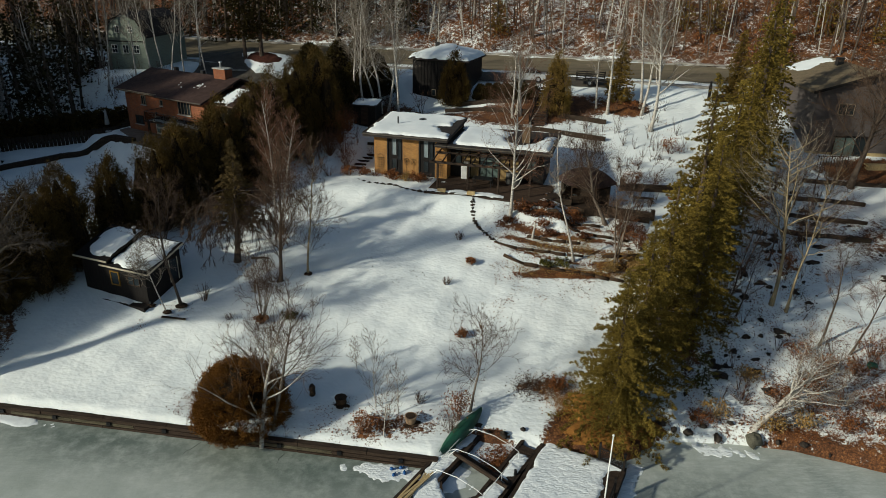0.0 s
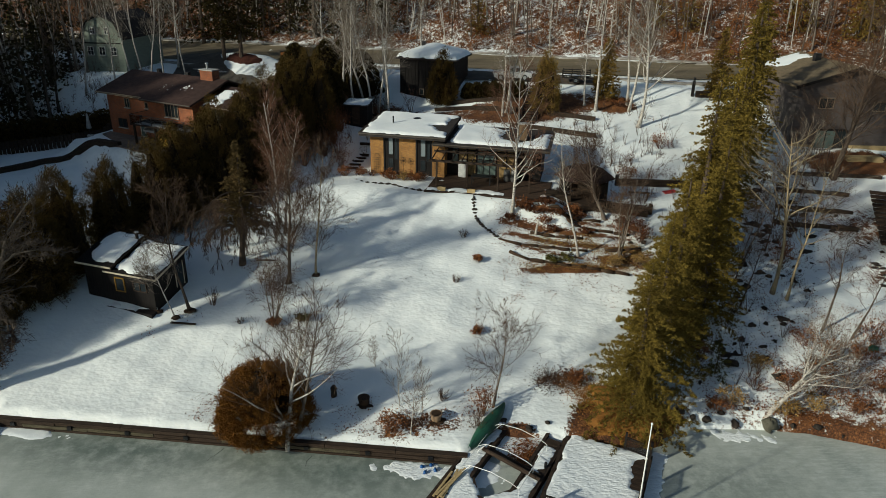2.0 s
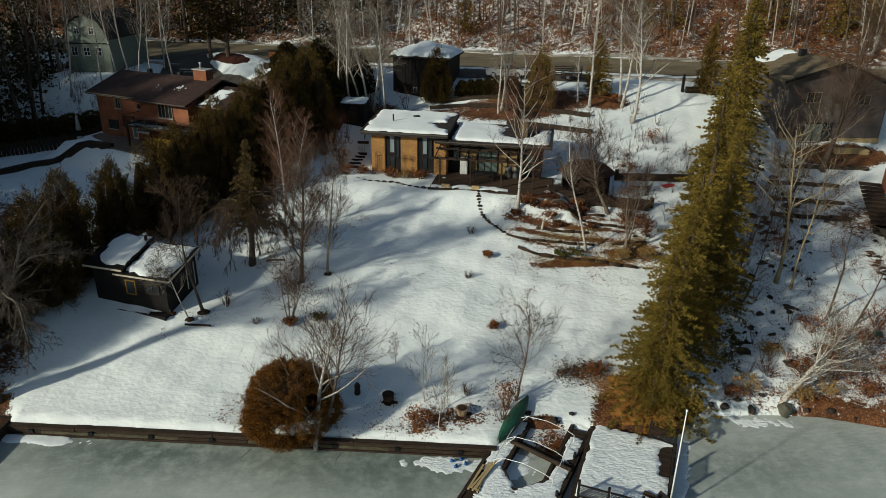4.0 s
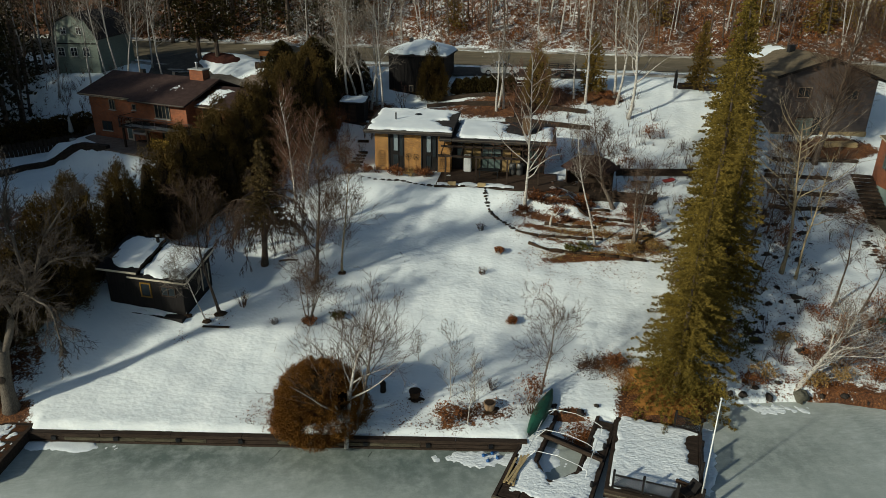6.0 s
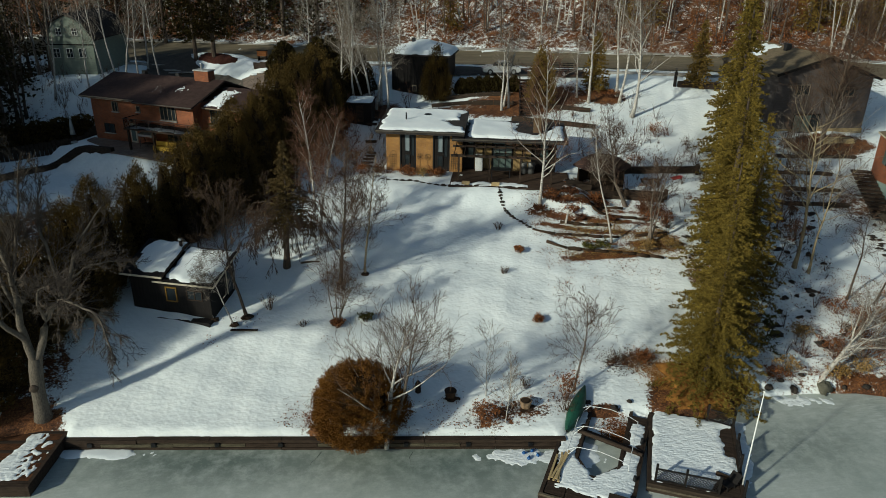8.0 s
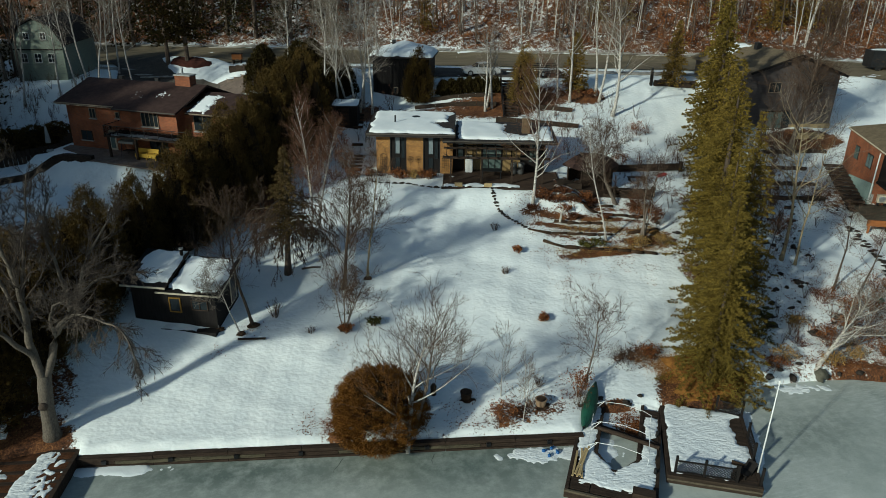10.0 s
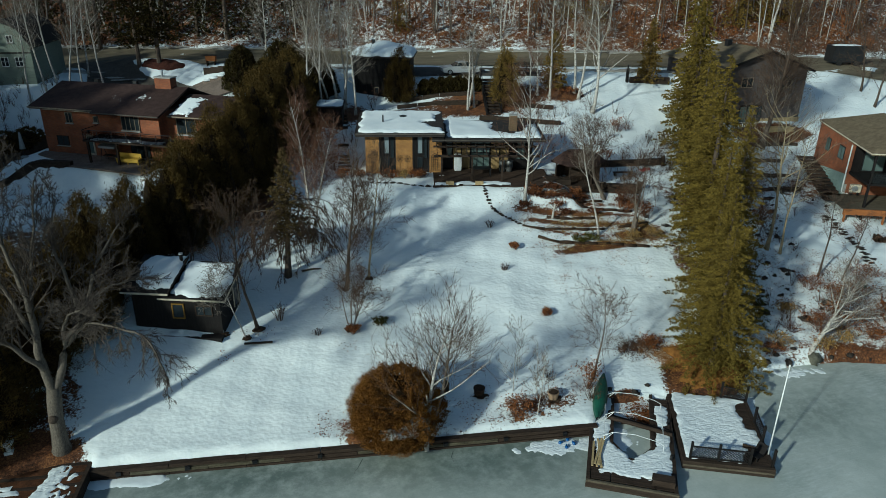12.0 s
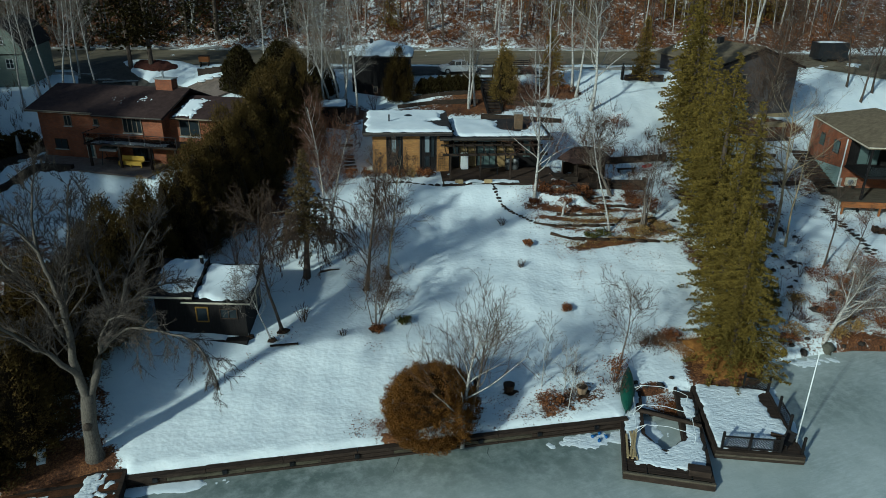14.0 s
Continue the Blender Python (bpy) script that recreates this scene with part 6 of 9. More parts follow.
    part("foot", Geo().box(0.1, 0.05, -0.33, 0.25, 0.35, 0), BLACK_METAL, ac)
    part("foot", Geo().box(0.72, 0.05, -0.33, 0.87, 0.35, 0), BLACK_METAL, ac)
    bb = thing("barbecue", m @ Vector((3.6, -3.4, -0.08)), turn, "black covered barbecue on the neighbour's deck", "barbecue")
    part("body", Geo().box(0, 0, 0.1, 1.3, 0.6, 0.85), BLACK_METAL, bb)
    part("lid", Geo().poly([(0, 0, 0.85), (0, 0.6, 0.85), (0, 0.5, 1.15), (0, 0.1, 1.15)], (1.3, 0, 0)), CONCRETE, bb)
    # side stairs along the brick wall
    st = thing("timber_stairs", (0, 0, 0), 0, "dark timber steps climbing beside the brick house", "stairs")
    for k in range(12):
        p = m @ Vector((-1.1, -1.0 + 0.75 * k, -0.25 + 0.17 * k))
        part("step", Geo().box(-0.9, -0.34, -0.16, 0.9, 0.34, 0, Matrix.Translation(p) @ pose(0, 0, 0, 0, 0, turn)), DARK_WOOD, st)


brick_neighbour()

# ---- shore: seawall, docks, canoe ----
def seawall():
    w = thing("seawall", (0, 0, 0), 0, "weathered timber seawall holding back the snowy lawn", "seawall")
    a, b = Vector((-26.9, 33.82, 0)), Vector((0.15, 29.33, 0))
    n = 7
    rnd = random.Random(5)
    for row, (z, wd, off) in enumerate(((0.02, 0.34, -0.1), (0.24, 0.3, -0.05), (0.45, 0.34, 0.0))):
        for k in range(n):
            s = 0.5 * (row % 2) / n
            p, q = a.lerp(b, max(0, k / n - s)), a.lerp(b, min(1, (k + 0.993) / n - s + (s if k == n - 1 else 0)))
            o = Vector((0, off + rnd.uniform(-0.02, 0.02), z + rnd.uniform(-0.015, 0.015)))
            part("timber", Geo().slab(p + o, q + o, wd, 0.2), LICHEN_WOOD if row == 1 and k % 3 else DARK_WOOD, w)
    for k in range(8):
        p = a.lerp(b, (k + 0.4) / 8)
        part("bollard", Geo().box(p.x - 0.12, p.y - 0.3, 0.2, p.x + 0.12, p.y - 0.18, 0.42), BLACK_METAL, w)


seawall()
DOCK_AT, DOCK_TURN = (-2.6, 25.7, 0.0), -32.0
DECK_AT, DECK_TURN = (3.15, 25.35, 0.0), -27.0


def docks():
    m = pose(*DOCK_AT, 0, 0, DOCK_TURN)
    d = thing("boat_dock", DOCK_AT, DOCK_TURN, "old dark timber boat dock round a frozen slip", "dock")
    rnd = random.Random(9)

    def planks(u0, u1, v0, v1, across, z=0.42):
        step = 0.26
        n = int(((u1 - u0) if across else (v1 - v0)) / step)
        for k in range(n):
            q = rnd.uniform(-0.01, 0.01)
            if across:
                g = Geo().box(u0 + k * step, v0, z - 0.05 + q, u0 + k * step + 0.24, v1, z + q)
            else:
                g = Geo().box(u0, v0 + k * step, z - 0.05 + q, u1, v0 + k * step + 0.24, z + q)
            part("plank", g, DARK_WOOD, d)

    planks(0.2, 1.2, 0.15, 8.4, False)
    planks(3.5, 4.4, 0.15, 8.4, False)
    planks(1.25, 3.45, 0.15, 2.0, False)
    for u in (0.08, 1.22, 3.46, 4.48):
        v0 = 0.0 if u in (0.08, 4.48) else 2.05
        part("side_beam", Geo().box(u - 0.09, v0, -0.2, u + 0.09, 8.6, 0.46), DARK_WOOD, d)
    part("front_beam", Geo().box(-0.02, -0.14, 0.35, 4.6, -0.01, 0.46), GREY_WOOD, d, "pale worn front timber")
    part("front_beam", Geo().box(-0.02, -0.12, 0.0, 4.6, 0.0, 0.345), DARK_WOOD, d)
    part("cross_beam", Geo().box(1.35, 2.05, -0.15, 3.35, 2.2, 0.44), DARK_WOOD, d)
    part("cross_log", Geo().tube([(0.9, 5.35, 0.6), (2.5, 5.0, 0.62), (4.5, 4.6, 0.58)], [0.12, 0.13, 0.11], 8), DARK_WOOD, d)
    part("cross_log", Geo().tube([(1.2, 5.65, 0.45), (4.4, 5.0, 0.46)], [0.12, 0.1], 8), DARK_WOOD, d)
    part("bench_box", Geo().box(3.3, 0.35, 0.42, 4.4, 0.45, 0.72).box(3.3, 0.8, 0.42, 4.4, 0.9, 0.72).box(3.3, 0.35, 0.72, 4.4, 0.9, 0.77), DARK_WOOD, d)
    for u, v in ((4.35, 2.6), (4.35, 5.8), (0.25, 5.2), (0.3, 7.4), (0.5, 6.2)):
        part("mooring_post", Geo().tube([(u, v, 0.4), (u, v, 0.75)], [0.1, 0.08], 8), BLACK_METAL, d)
    f = edge_field(0.15, 1.25, 1.6, 8.5)
    snow_cover("dock_snow", m, (0.0, 4.6, 0.0, 8.7), lambda u, v: 0.42,
               lambda u, v: max(min(u - 0.35, 1.15 - u, v - 2.6, 8.5 - v), min(u - 3.65, 4.35 - u, v - 1.2, 7.4 - v), min(u - 0.9 + 0.2 * v, 4.3 - u, v - 0.7, 2.05 + 1.15 * abs(u - 2.35) - v)) - (0.11 if v < 2.4 else 0.03) * max(0, math.sin(2 * math.pi * (v + 0.1 * u) / 0.26)) - 0.01, 0.055, "wind-packed snow left on the boat dock", 0.065)
    for tri_pts in (((1.32, 2.2), (2.2, 2.2), (1.32, 3.4)), ((3.36, 2.2), (3.36, 3.4), (2.5, 2.2))):
        part("corner_board", Geo().poly([(u, v, 0.34) for u, v in tri_pts][::-1], (0, 0, 0.075)), DARK_WOOD, d)
    snow_cover("slip_snow", m, (1.3, 3.4, 5.7, 8.6), lambda u, v: 0.12, lambda u, v: min(u - 1.25, 3.45 - u, v - 5.7, 8.7 - v) + 0.08 - 0.75 * max(0, 1 - math.hypot((u - 2.9) / 1.25, (v - 6.5) / 1.5)), 0.07, "snow drifted over the head of the boat slip", 0.1)
    snow_cover("slip_snow", m, (1.3, 3.4, 2.3, 5.2), lambda u, v: 0.0, lambda u, v: 0.35 * (1 - math.hypot((u - 1.7) / 0.75, (v - 4.3) / 1.0)), 0.05, "patch of snow on the ice in the slip", 0.1)
    slip_bed = Geo()
    for k in range(26):
        slip_bed.lump((rnd.uniform(1.9, 3.3), rnd.uniform(5.7, 8.2), 0.05), (rnd.uniform(0.15, 0.4), rnd.uniform(0.12, 0.3), rnd.uniform(0.06, 0.16)), k, 7, 0.3)
    single("leaf_heap", slip_bed, LOG_WOOD, "sodden brown leaves and soil at the head of the slip", "leaves", kind="stuff", at=m)
    rng = np.random.default_rng(77)
    n = 2600
    c = np.column_stack([rng.normal(2.7, 0.5, n), rng.normal(6.7, 0.85, n), rng.uniform(0.12, 0.24, n)])
    c = c[(c[:, 0] > 1.4) & (c[:, 0] < 3.35) & (c[:, 1] > 5.6) & (c[:, 1] < 8.6)]
    w = rng.normal(0, 1, c.shape) * (1, 1, 0.3)
    w /= np.linalg.norm(w, axis=1)[:, None]
    q = np.cross(w, rng.normal(0, 0.35, c.shape) + np.array([0, 0, 1.0]))
    fallen = new("fallen_leaves", cards("fallen_leaves", DRY_LEAF, c, w * 0.08, q * 0.035))
    fallen.matrix_basis = m
    tagged(fallen, "dry brown leaves heaped at the head of the slip", "leaves", kind="stuff")
    # bent white tubes of a boat canopy frame
    c = thing("canopy_frame", DOCK_AT, DOCK_TURN, "bent white metal tube frame over the boat slip", "frame")
    for v in (3.1, 5.0, 7.0):
        part("hoop", Geo().tube([(0.75, v, 0.42), (0.75, v, 0.95), (1.2, v, 1.25), (2.4, v, 1.32), (3.5, v, 1.1), (3.95, v, 0.9), (3.95, v, 0.42)], [0.017] * 7, 6), WHITE_METAL, c)
        part("brace", Geo().tube([(0.75, v, 0.6), (1.25, v + 0.02, 1.24)], [0.018, 0.018], 5), WHITE_METAL, c)
    for u, z in ((0.75, 0.95), (3.95, 0.9)):
        part("rail", Geo().tube([(u, 3.1, z), (u, 7.0, z)], [0.02, 0.02], 5), WHITE_METAL, c)
    poles = [("pole", 0.25 + 0.12 * k, 1.0 + 0.1 * (k % 2), 1.15 + 0.1 * k) for k in range(5)]
    for k, (nm, u, v, q) in enumerate(poles):
        single("loose_board", Geo().slab((u, v, 0.5 + 0.06 * (k % 2)), (u + 0.35 * math.sin(k), v + 2.0 + 0.2 * (k % 3), 0.52 + 0.07 * (k % 3)), 0.11, 0.06), TAN_WOOD, "pale loose board lying on the dock planks", "board", "loose boards", at=m)
    # snow-covered deck with lattice rails
    e = pose(*DECK_AT, 0, 0, DECK_TURN)
    k2 = thing("lake_deck", DECK_AT, DECK_TURN, "square lakeside deck on dark timber cribs", "deck")
    for k in range(23):
        part("plank", Geo().box(0.1, 0.1 + k * 0.265, 0.42, 4.4, 0.1 + k * 0.265 + 0.25, 0.48), DARK_WOOD, k2)
    part("front_beam", Geo().box(-0.1, -0.16, 0.2, 4.6, -0.125, 0.31), GREY_WOOD, k2, "pale worn front timber")
    part("front_beam", Geo().box(-0.1, -0.12, 0.0, 4.6, 0.08, 0.52), OLD_TIMBER, k2)
    part("side_beam", Geo().box(4.42, 0.09, -0.2, 4.62, 6.3, 0.5), DARK_WOOD, k2)
    part("side_beam", Geo().box(-0.1, 0.09, -0.2, 0.08, 6.3, 0.5), DARK_WOOD, k2)

    def lattice(a, b, h=0.85):
        a, b = Vector(a), Vector(b)
        L = (b - a).length
        mm = Matrix.Translation(a) @ (b - a).to_track_quat("X", "Z").to_matrix().to_4x4()
        p = part("top_rail", Geo().box(0, -0.03, h - 0.07, L, 0.03, h, mm), BLACK_WOOD, k2)
        part("bottom_rail", Geo().box(0, -0.03, 0.08, L, 0.03, 0.15, mm), BLACK_WOOD, k2)
        g = Geo()
        n = int(L / 0.16)
        for s in (1, -1):
            for i in range(-5, n + 1):
                x0, x1 = i * 0.16, i * 0.16 + (h - 0.15)
                z0, z1 = 0.12, h - 0.05
                if s < 0:
                    z0, z1 = z1, z0
                ca, cb = max(0, x0), min(L, x1)
                if cb - ca < 0.1:
                    continue
                za, zb = z0 + (z1 - z0) * (ca - x0) / (x1 - x0), z0 + (z1 - z0) * (cb - x0) / (x1 - x0)
                g.slab(mm @ Vector((ca, 0.012 * s, za)), mm @ Vector((cb, 0.012 * s, zb)), 0.012, 0.035)
        tagged(part("lattice", g, BLACK_WOOD, p, "dark diagonal lattice"), kind="stuff")

    z = 0.48
    lattice((0.35, 0.15, z), (1.65, 0.15, z))
    lattice((1.8, 0.15, z), (3.25, 0.15, z))
    lattice((4.5, 2.3, z), (4.5, 3.9, z))
    lattice((3.2, 6.25, z), (4.4, 6.0, z))
    for u, v in ((0.28, 0.15), (1.72, 0.15), (3.32, 0.15), (4.5, 2.22), (4.5, 3.98), (4.5, 6.0), (3.12, 6.3), (4.5, 0.2)):
        part("rail_post", Geo().box(u - 0.06, v - 0.06, z, u + 0.06, v + 0.06, z + 1.1), BLACK_WOOD, k2)
    snow_cover("deck_snow", e, (0.1, 4.4, 0.1, 6.3), lambda u, v: 0.48, lambda u, v: min(u - 0.12, 4.3 - u, v - 0.3, 6.28 - v, max(hole(u, v, 4.2, 0.7, 1.1, 1.1), -9), 0.8 * hole(u, v, 4.4, 4.6, 0.7, 1.4)) + 0.05, 0.075, "rippled snow covering the lakeside deck", 0.1)
    ch = thing("garden_chair", e @ Vector((3.75, 0.75, 0.48)), 20, "toppled dark wooden deck chair", "chair")
    part("seat", Geo().slab((-0.3, 0, 0.3), (0.35, 0, 0.2), 0.55, 0.04), BLACK_WOOD, ch)
    part("backrest", Geo().slab((0.35, 0, 0.2), (0.75, 0, 0.62), 0.55, 0.04), BLACK_WOOD, ch)
    for sx, sy in ((-0.25, -0.25), (-0.25, 0.25), (0.3, -0.25), (0.3, 0.25)):
        part("leg", Geo().box(sx, sy, 0, sx + 0.05, sy + 0.05, 0.26), BLACK_WOOD, ch)
    single("firewood_log", Geo().tube([(3.3, 1.6, 0.6), (4.2, 1.3, 0.62)], [0.12, 0.1], 8), LOG_WOOD, "old log lying on the deck", "log", at=e)
    pole = thing("flagpole", (7.75, 24.35, 0.3), 0, "tall white bare flagpole on the deck corner", "flagpole")
    part("pole", Geo().tube([(0, 0, 0), (0, 0, 3), (0, 0, 5.8)], [0.045, 0.037, 0.026], 8), WHITE_PAINT, pole, smooth=True)
    part("finial", Geo().lump((0, 0, 5.83), (0.06, 0.06, 0.06), 1, 8, 0.0), WHITE_PAINT, pole)
    snow_cover("ice_snow", pose(9.0, 26.6, 0.0, 0, 0, -30), (-0.8, 0.8, -3.6, 3.6), lambda u, v: 0.0, lambda u, v: 0.3 * (1 - math.hypot(u / 0.55, v / 3.4)), 0.05, "strip of snow along the deck on the ice", 0.07)
    # canoe turned over under a green tarp
    a, b = Vector((0.25, 29.6, 0.62)), Vector((2.6, 33.0, 1.0))
    q = (b - a).to_track_quat("X", "Z").to_matrix().to_4x4()
    g = Geo()
    L, N = (b - a).length, 14
    for i in range(N + 1):
        s = i / N
        w = 0.43 * math.sin(math.pi * min(max(s, 0.02), 0.98)) ** 0.6
        for k in range(7):
            t = math.pi * k / 6
            g.v.append((s * L, -w * math.cos(t), 0.42 * math.sin(t) ** 0.7 * (0.55 + 0.45 * math.sin(math.pi * s)) + 0.06 * abs(2 * s - 1) ** 3))
    for i in range(N):
        for k in range(6):
            c0 = i * 7 + k
            g.f.append((c0, c0 + 1, c0 + 8, c0 + 7))
    cn = thing("canoe", (0, 0, 0), 0, "overturned canoe under a dark green tarp on the bank", "canoe")
    hull = part("hull", g, GREEN_TARP, cn, smooth=True)
    hull.matrix_basis = Matrix.Translation(a) @ q
    kl = part("keel", Geo().tube([(0.1, 0, 0.3), (L * 0.5, 0, 0.425), (L - 0.1, 0, 0.3)], [0.02, 0.025, 0.02], 5), GREEN_TARP, cn)
    kl.matrix_basis = Matrix.Translation(a) @ q
    # four blue floats on the snow by the wall
    for k, (x, y) in enumerate(((-2.35, 29.05), (-1.85, 29.15), (-2.2, 28.6), (-1.65, 28.75))):
        fl = thing("float", (x, y, 0.0), 30 * k, "small bright blue plastic float on the ice", "float", "blue floats")
        part("body", Geo().lump((0, 0, 0.09), (0.12, 0.1, 0.1), k, 10, 0.03), BLUE_PLASTIC, fl, smooth=True)
        part("eyelet", Geo().tube([(0.11, 0, 0.09), (0.19, 0, 0.11)], [0.035, 0.035], 6), BLUE_PLASTIC, fl)
    # neighbour's dark dock at the far end of the wall
    n = thing("plank_dock", (-27.0, 33.9, 0), -9, "wide brown plank dock with litter and snow scraps", "dock")
    for k in range(16):
        part("plank", Geo().box(-9.5, -3.6 + 0.26 * k, 0.55, -0.1, -3.6 + 0.26 * k + 0.24, 0.62), LITTER_PLANK if k % 3 else DARK_WOOD, n)
    part("front_beam", Geo().box(-9.5, -3.8, -0.2, -0.05, -3.62, 0.6), DARK_WOOD, n)
    part("side_beam", Geo().box(-0.09, -3.8, -0.2, 0.1, 0.5, 0.63), DARK_WOOD, n)
    snow_cover("dock_snow", pose(-27.0, 33.9, 0, 0, 0, -9), (-2.2, 0, -3.4, 0.4), lambda u, v: 0.62, lambda u, v: min(-0.2 - u, u + 1.9 - 0.14 * v, v + 3.2, 0.3 - v, 0.42 - 0.36 * (u + 1.9) + 0.45 * noise.noise(Vector((u * 5, v * 3, 1.7)))), 0.035, "melting snow patch on the brown dock", 0.07)
    for k in range(5):
        x, y = -4.2 + 0.55 * (k % 3), -1.4 + 0.35 * (k // 3)
        snow_cover("dock_snow", pose(-27.0, 33.9, 0, 0, 0, -9), (x - 0.4, x + 0.4, y - 0.2, y + 0.2), lambda u, v: 0.62, lambda u, v: 0.12 - 0.4 * math.hypot(u - x, 2 * (v - y)), 0.04, "scrap of snow on the brown dock", 0.06)
    for x, y in ((-31.75, 35.8), (-30.85, 35.75)):
        ur = thing("garden_urn", (x, y, height(x, y)), 0, "white stone garden urn by the dock", "urn", "white urns")
        part("pedestal", Geo().box(-0.2, -0.2, -0.1, 0.2, 0.2, 0.12), WHITE_PAINT, ur)
        part("bowl", Geo().tube([(0, 0, 0.12), (0, 0, 0.3), (0, 0, 0.42), (0, 0, 0.62), (0, 0, 0.66)], [0.16, 0.09, 0.2, 0.32, 0.33], 12), WHITE_PAINT, ur, smooth=True)
    snow_cover("ice_edge_snow", pose(-23.4, 32.7, 0.0, 0, 0, -9.4), (-4.2, 4.2, -0.9, 0.7), lambda u, v: 0.0, lambda u, v: 0.6 * (1 - math.hypot((u + 1.6) / 2.3, v / 0.5)), 0.06, "rippled band of snow on the ice along the wall", 0.1)
    for k, (x, y, w, h) in enumerate(((15.7, 30.95, 1.9, 0.48), (-2.0, 28.8, 3.0, 0.6))):
        tagged(snow_cover("ice_snow", pose(x, y, 0.0, 0, 0, -8), (-w * 1.3, w * 1.3, -h * 1.8, h * 1.8), lambda u, v: 0.0, lambda u, v: 0.42 * (1 - math.hypot(u / w, v / h)) - 0.1 * max(0, math.sin(9 * u + 4 * v)), 0.02, "tongue of old snow lying on the lake ice", 0.07), group="snow on the ice")


docks()


# ---- garden things ----
def log_line(pts, r, label, group):
    w = thing("log_edging", (0, 0, 0), 0, label, "edging", group)
    rnd = random.Random(int(pts[0][0] * 10))
    for a, b in zip(pts, pts[1:]):
        n = max(1, round(math.hypot(b[0] - a[0], b[1] - a[1]) / 1.25))
        for k in range(n):
            p = [a[i] + (b[i] - a[i]) * k / n for i in (0, 1)]
            q = [a[i] + (b[i] - a[i]) * (k + rnd.uniform(0.9, 1.04)) / n for i in (0, 1)]
            p[1], q[1] = p[1] + rnd.uniform(-0.07, 0.07), q[1] + rnd.uniform(-0.07, 0.07)
            mid = [(p[0] + q[0]) / 2, (p[1] + q[1]) / 2 + rnd.uniform(-0.07, 0.07)]
            part("log", Geo().tube([(*s, height(*s) + r * rnd.uniform(0.2, 0.6)) for s in (p, mid, q)], [r * rnd.uniform(0.7, 1.15) for _ in range(3)], 7), LOG_WOOD, w, smooth=True)


TERRACE = [[(4.4, 49.7), (6.1, 49.0), (8.6, 48.4), (11.1, 48.0)], [(5.0, 48.0), (6.4, 47.0), (8.4, 46.4), (10.5, 45.9), (13.6, 45.0)], [(7.0, 50.6), (9.0, 50.0), (11.1, 49.6)],
           [(10.1, 51.6), (12.6, 50.8), (15.0, 50.1)], [(8.8, 52.5), (13.1, 52.0)], [(12.5, 48.0), (15.4, 48.2)], [(6.8, 53.6), (9.5, 53.0)]]
for line in TERRACE:
    log_line(line, 0.14, "rotting log edging of a snowy garden terrace", "terrace logs")
edge = thing("stone_edging", (0, 0, 0), 0, "line of dark stones edging the lawn", "edging")
for k in range(20):
    q = k / 19
    x, y = 2.9 - 0.3 * math.sin(q * 3.1) + 1.6 * q ** 2.2, 55.2 - 5.4 * q
    part("stone", Geo().lump((x, y, height(x, y) + (0.0 if k < 9 else 0.05)), (0.22 - 0.05 * (k % 3), 0.15, 0.11), k, 9, 0.4), STONE if k % 4 else LOG_WOOD, edge)
for a, b, h in (((16.2, 58.4), (23.0, 57.6), 0.65), ((14.2, 53.9), (17.7, 53.4), 0.55)):
    w = thing("retaining_wall", (0, 0, 0), 0, "dark timber planter wall with a corner post", "retaining wall", "planter walls")
    for j in range(3):
        z = height(*a) - 0.1 + j * h / 3
        part("timber", Geo().slab((a[0], a[1], z + 0.14), (b[0], b[1], z + 0.14), 0.25, h / 3 - 0.02), OLD_TIMBER, w)
    part("post", Geo().box(a[0] - 0.15, a[1] - 0.2, height(*a) - 0.2, a[0] + 0.13, a[1] + 0.1, height(*a) + h + 0.3), OLD_TIMBER, w)
    part("post", Geo().box(b[0] - 0.15, b[1] - 0.2, height(*b) - 0.2, b[0] + 0.13, b[1] + 0.1, height(*b) + h + 0.3), OLD_TIMBER, w)
bn = thing("garden_bench", (17.6, 56.2, height(17.6, 56.2)), -12, "low dark bench half buried in snow", "bench")
part("seat", Geo().box(-0.9, -0.2, 0.35, 0.9, 0.2, 0.42), DARK_WOOD, bn)
part("leg", Geo().box(-0.8, -0.15, -0.1, -0.7, 0.15, 0.35), DARK_WOOD, bn)
part("leg", Geo().box(0.7, -0.15, -0.1, 0.8, 0.15, 0.35), DARK_WOOD, bn)
sled = thing("sled", (20.6, 57.0, height(20.6, 57.0) - 0.08), 15, "small red plastic sled on the snow", "sled")
part("tub", Geo().poly([(-0.5, -0.22, 0), (0.5, -0.22, 0), (0.62, -0.22, 0.22), (-0.55, -0.22, 0.15)], (0, 0.44, 0)), RED_PLASTIC, sled)
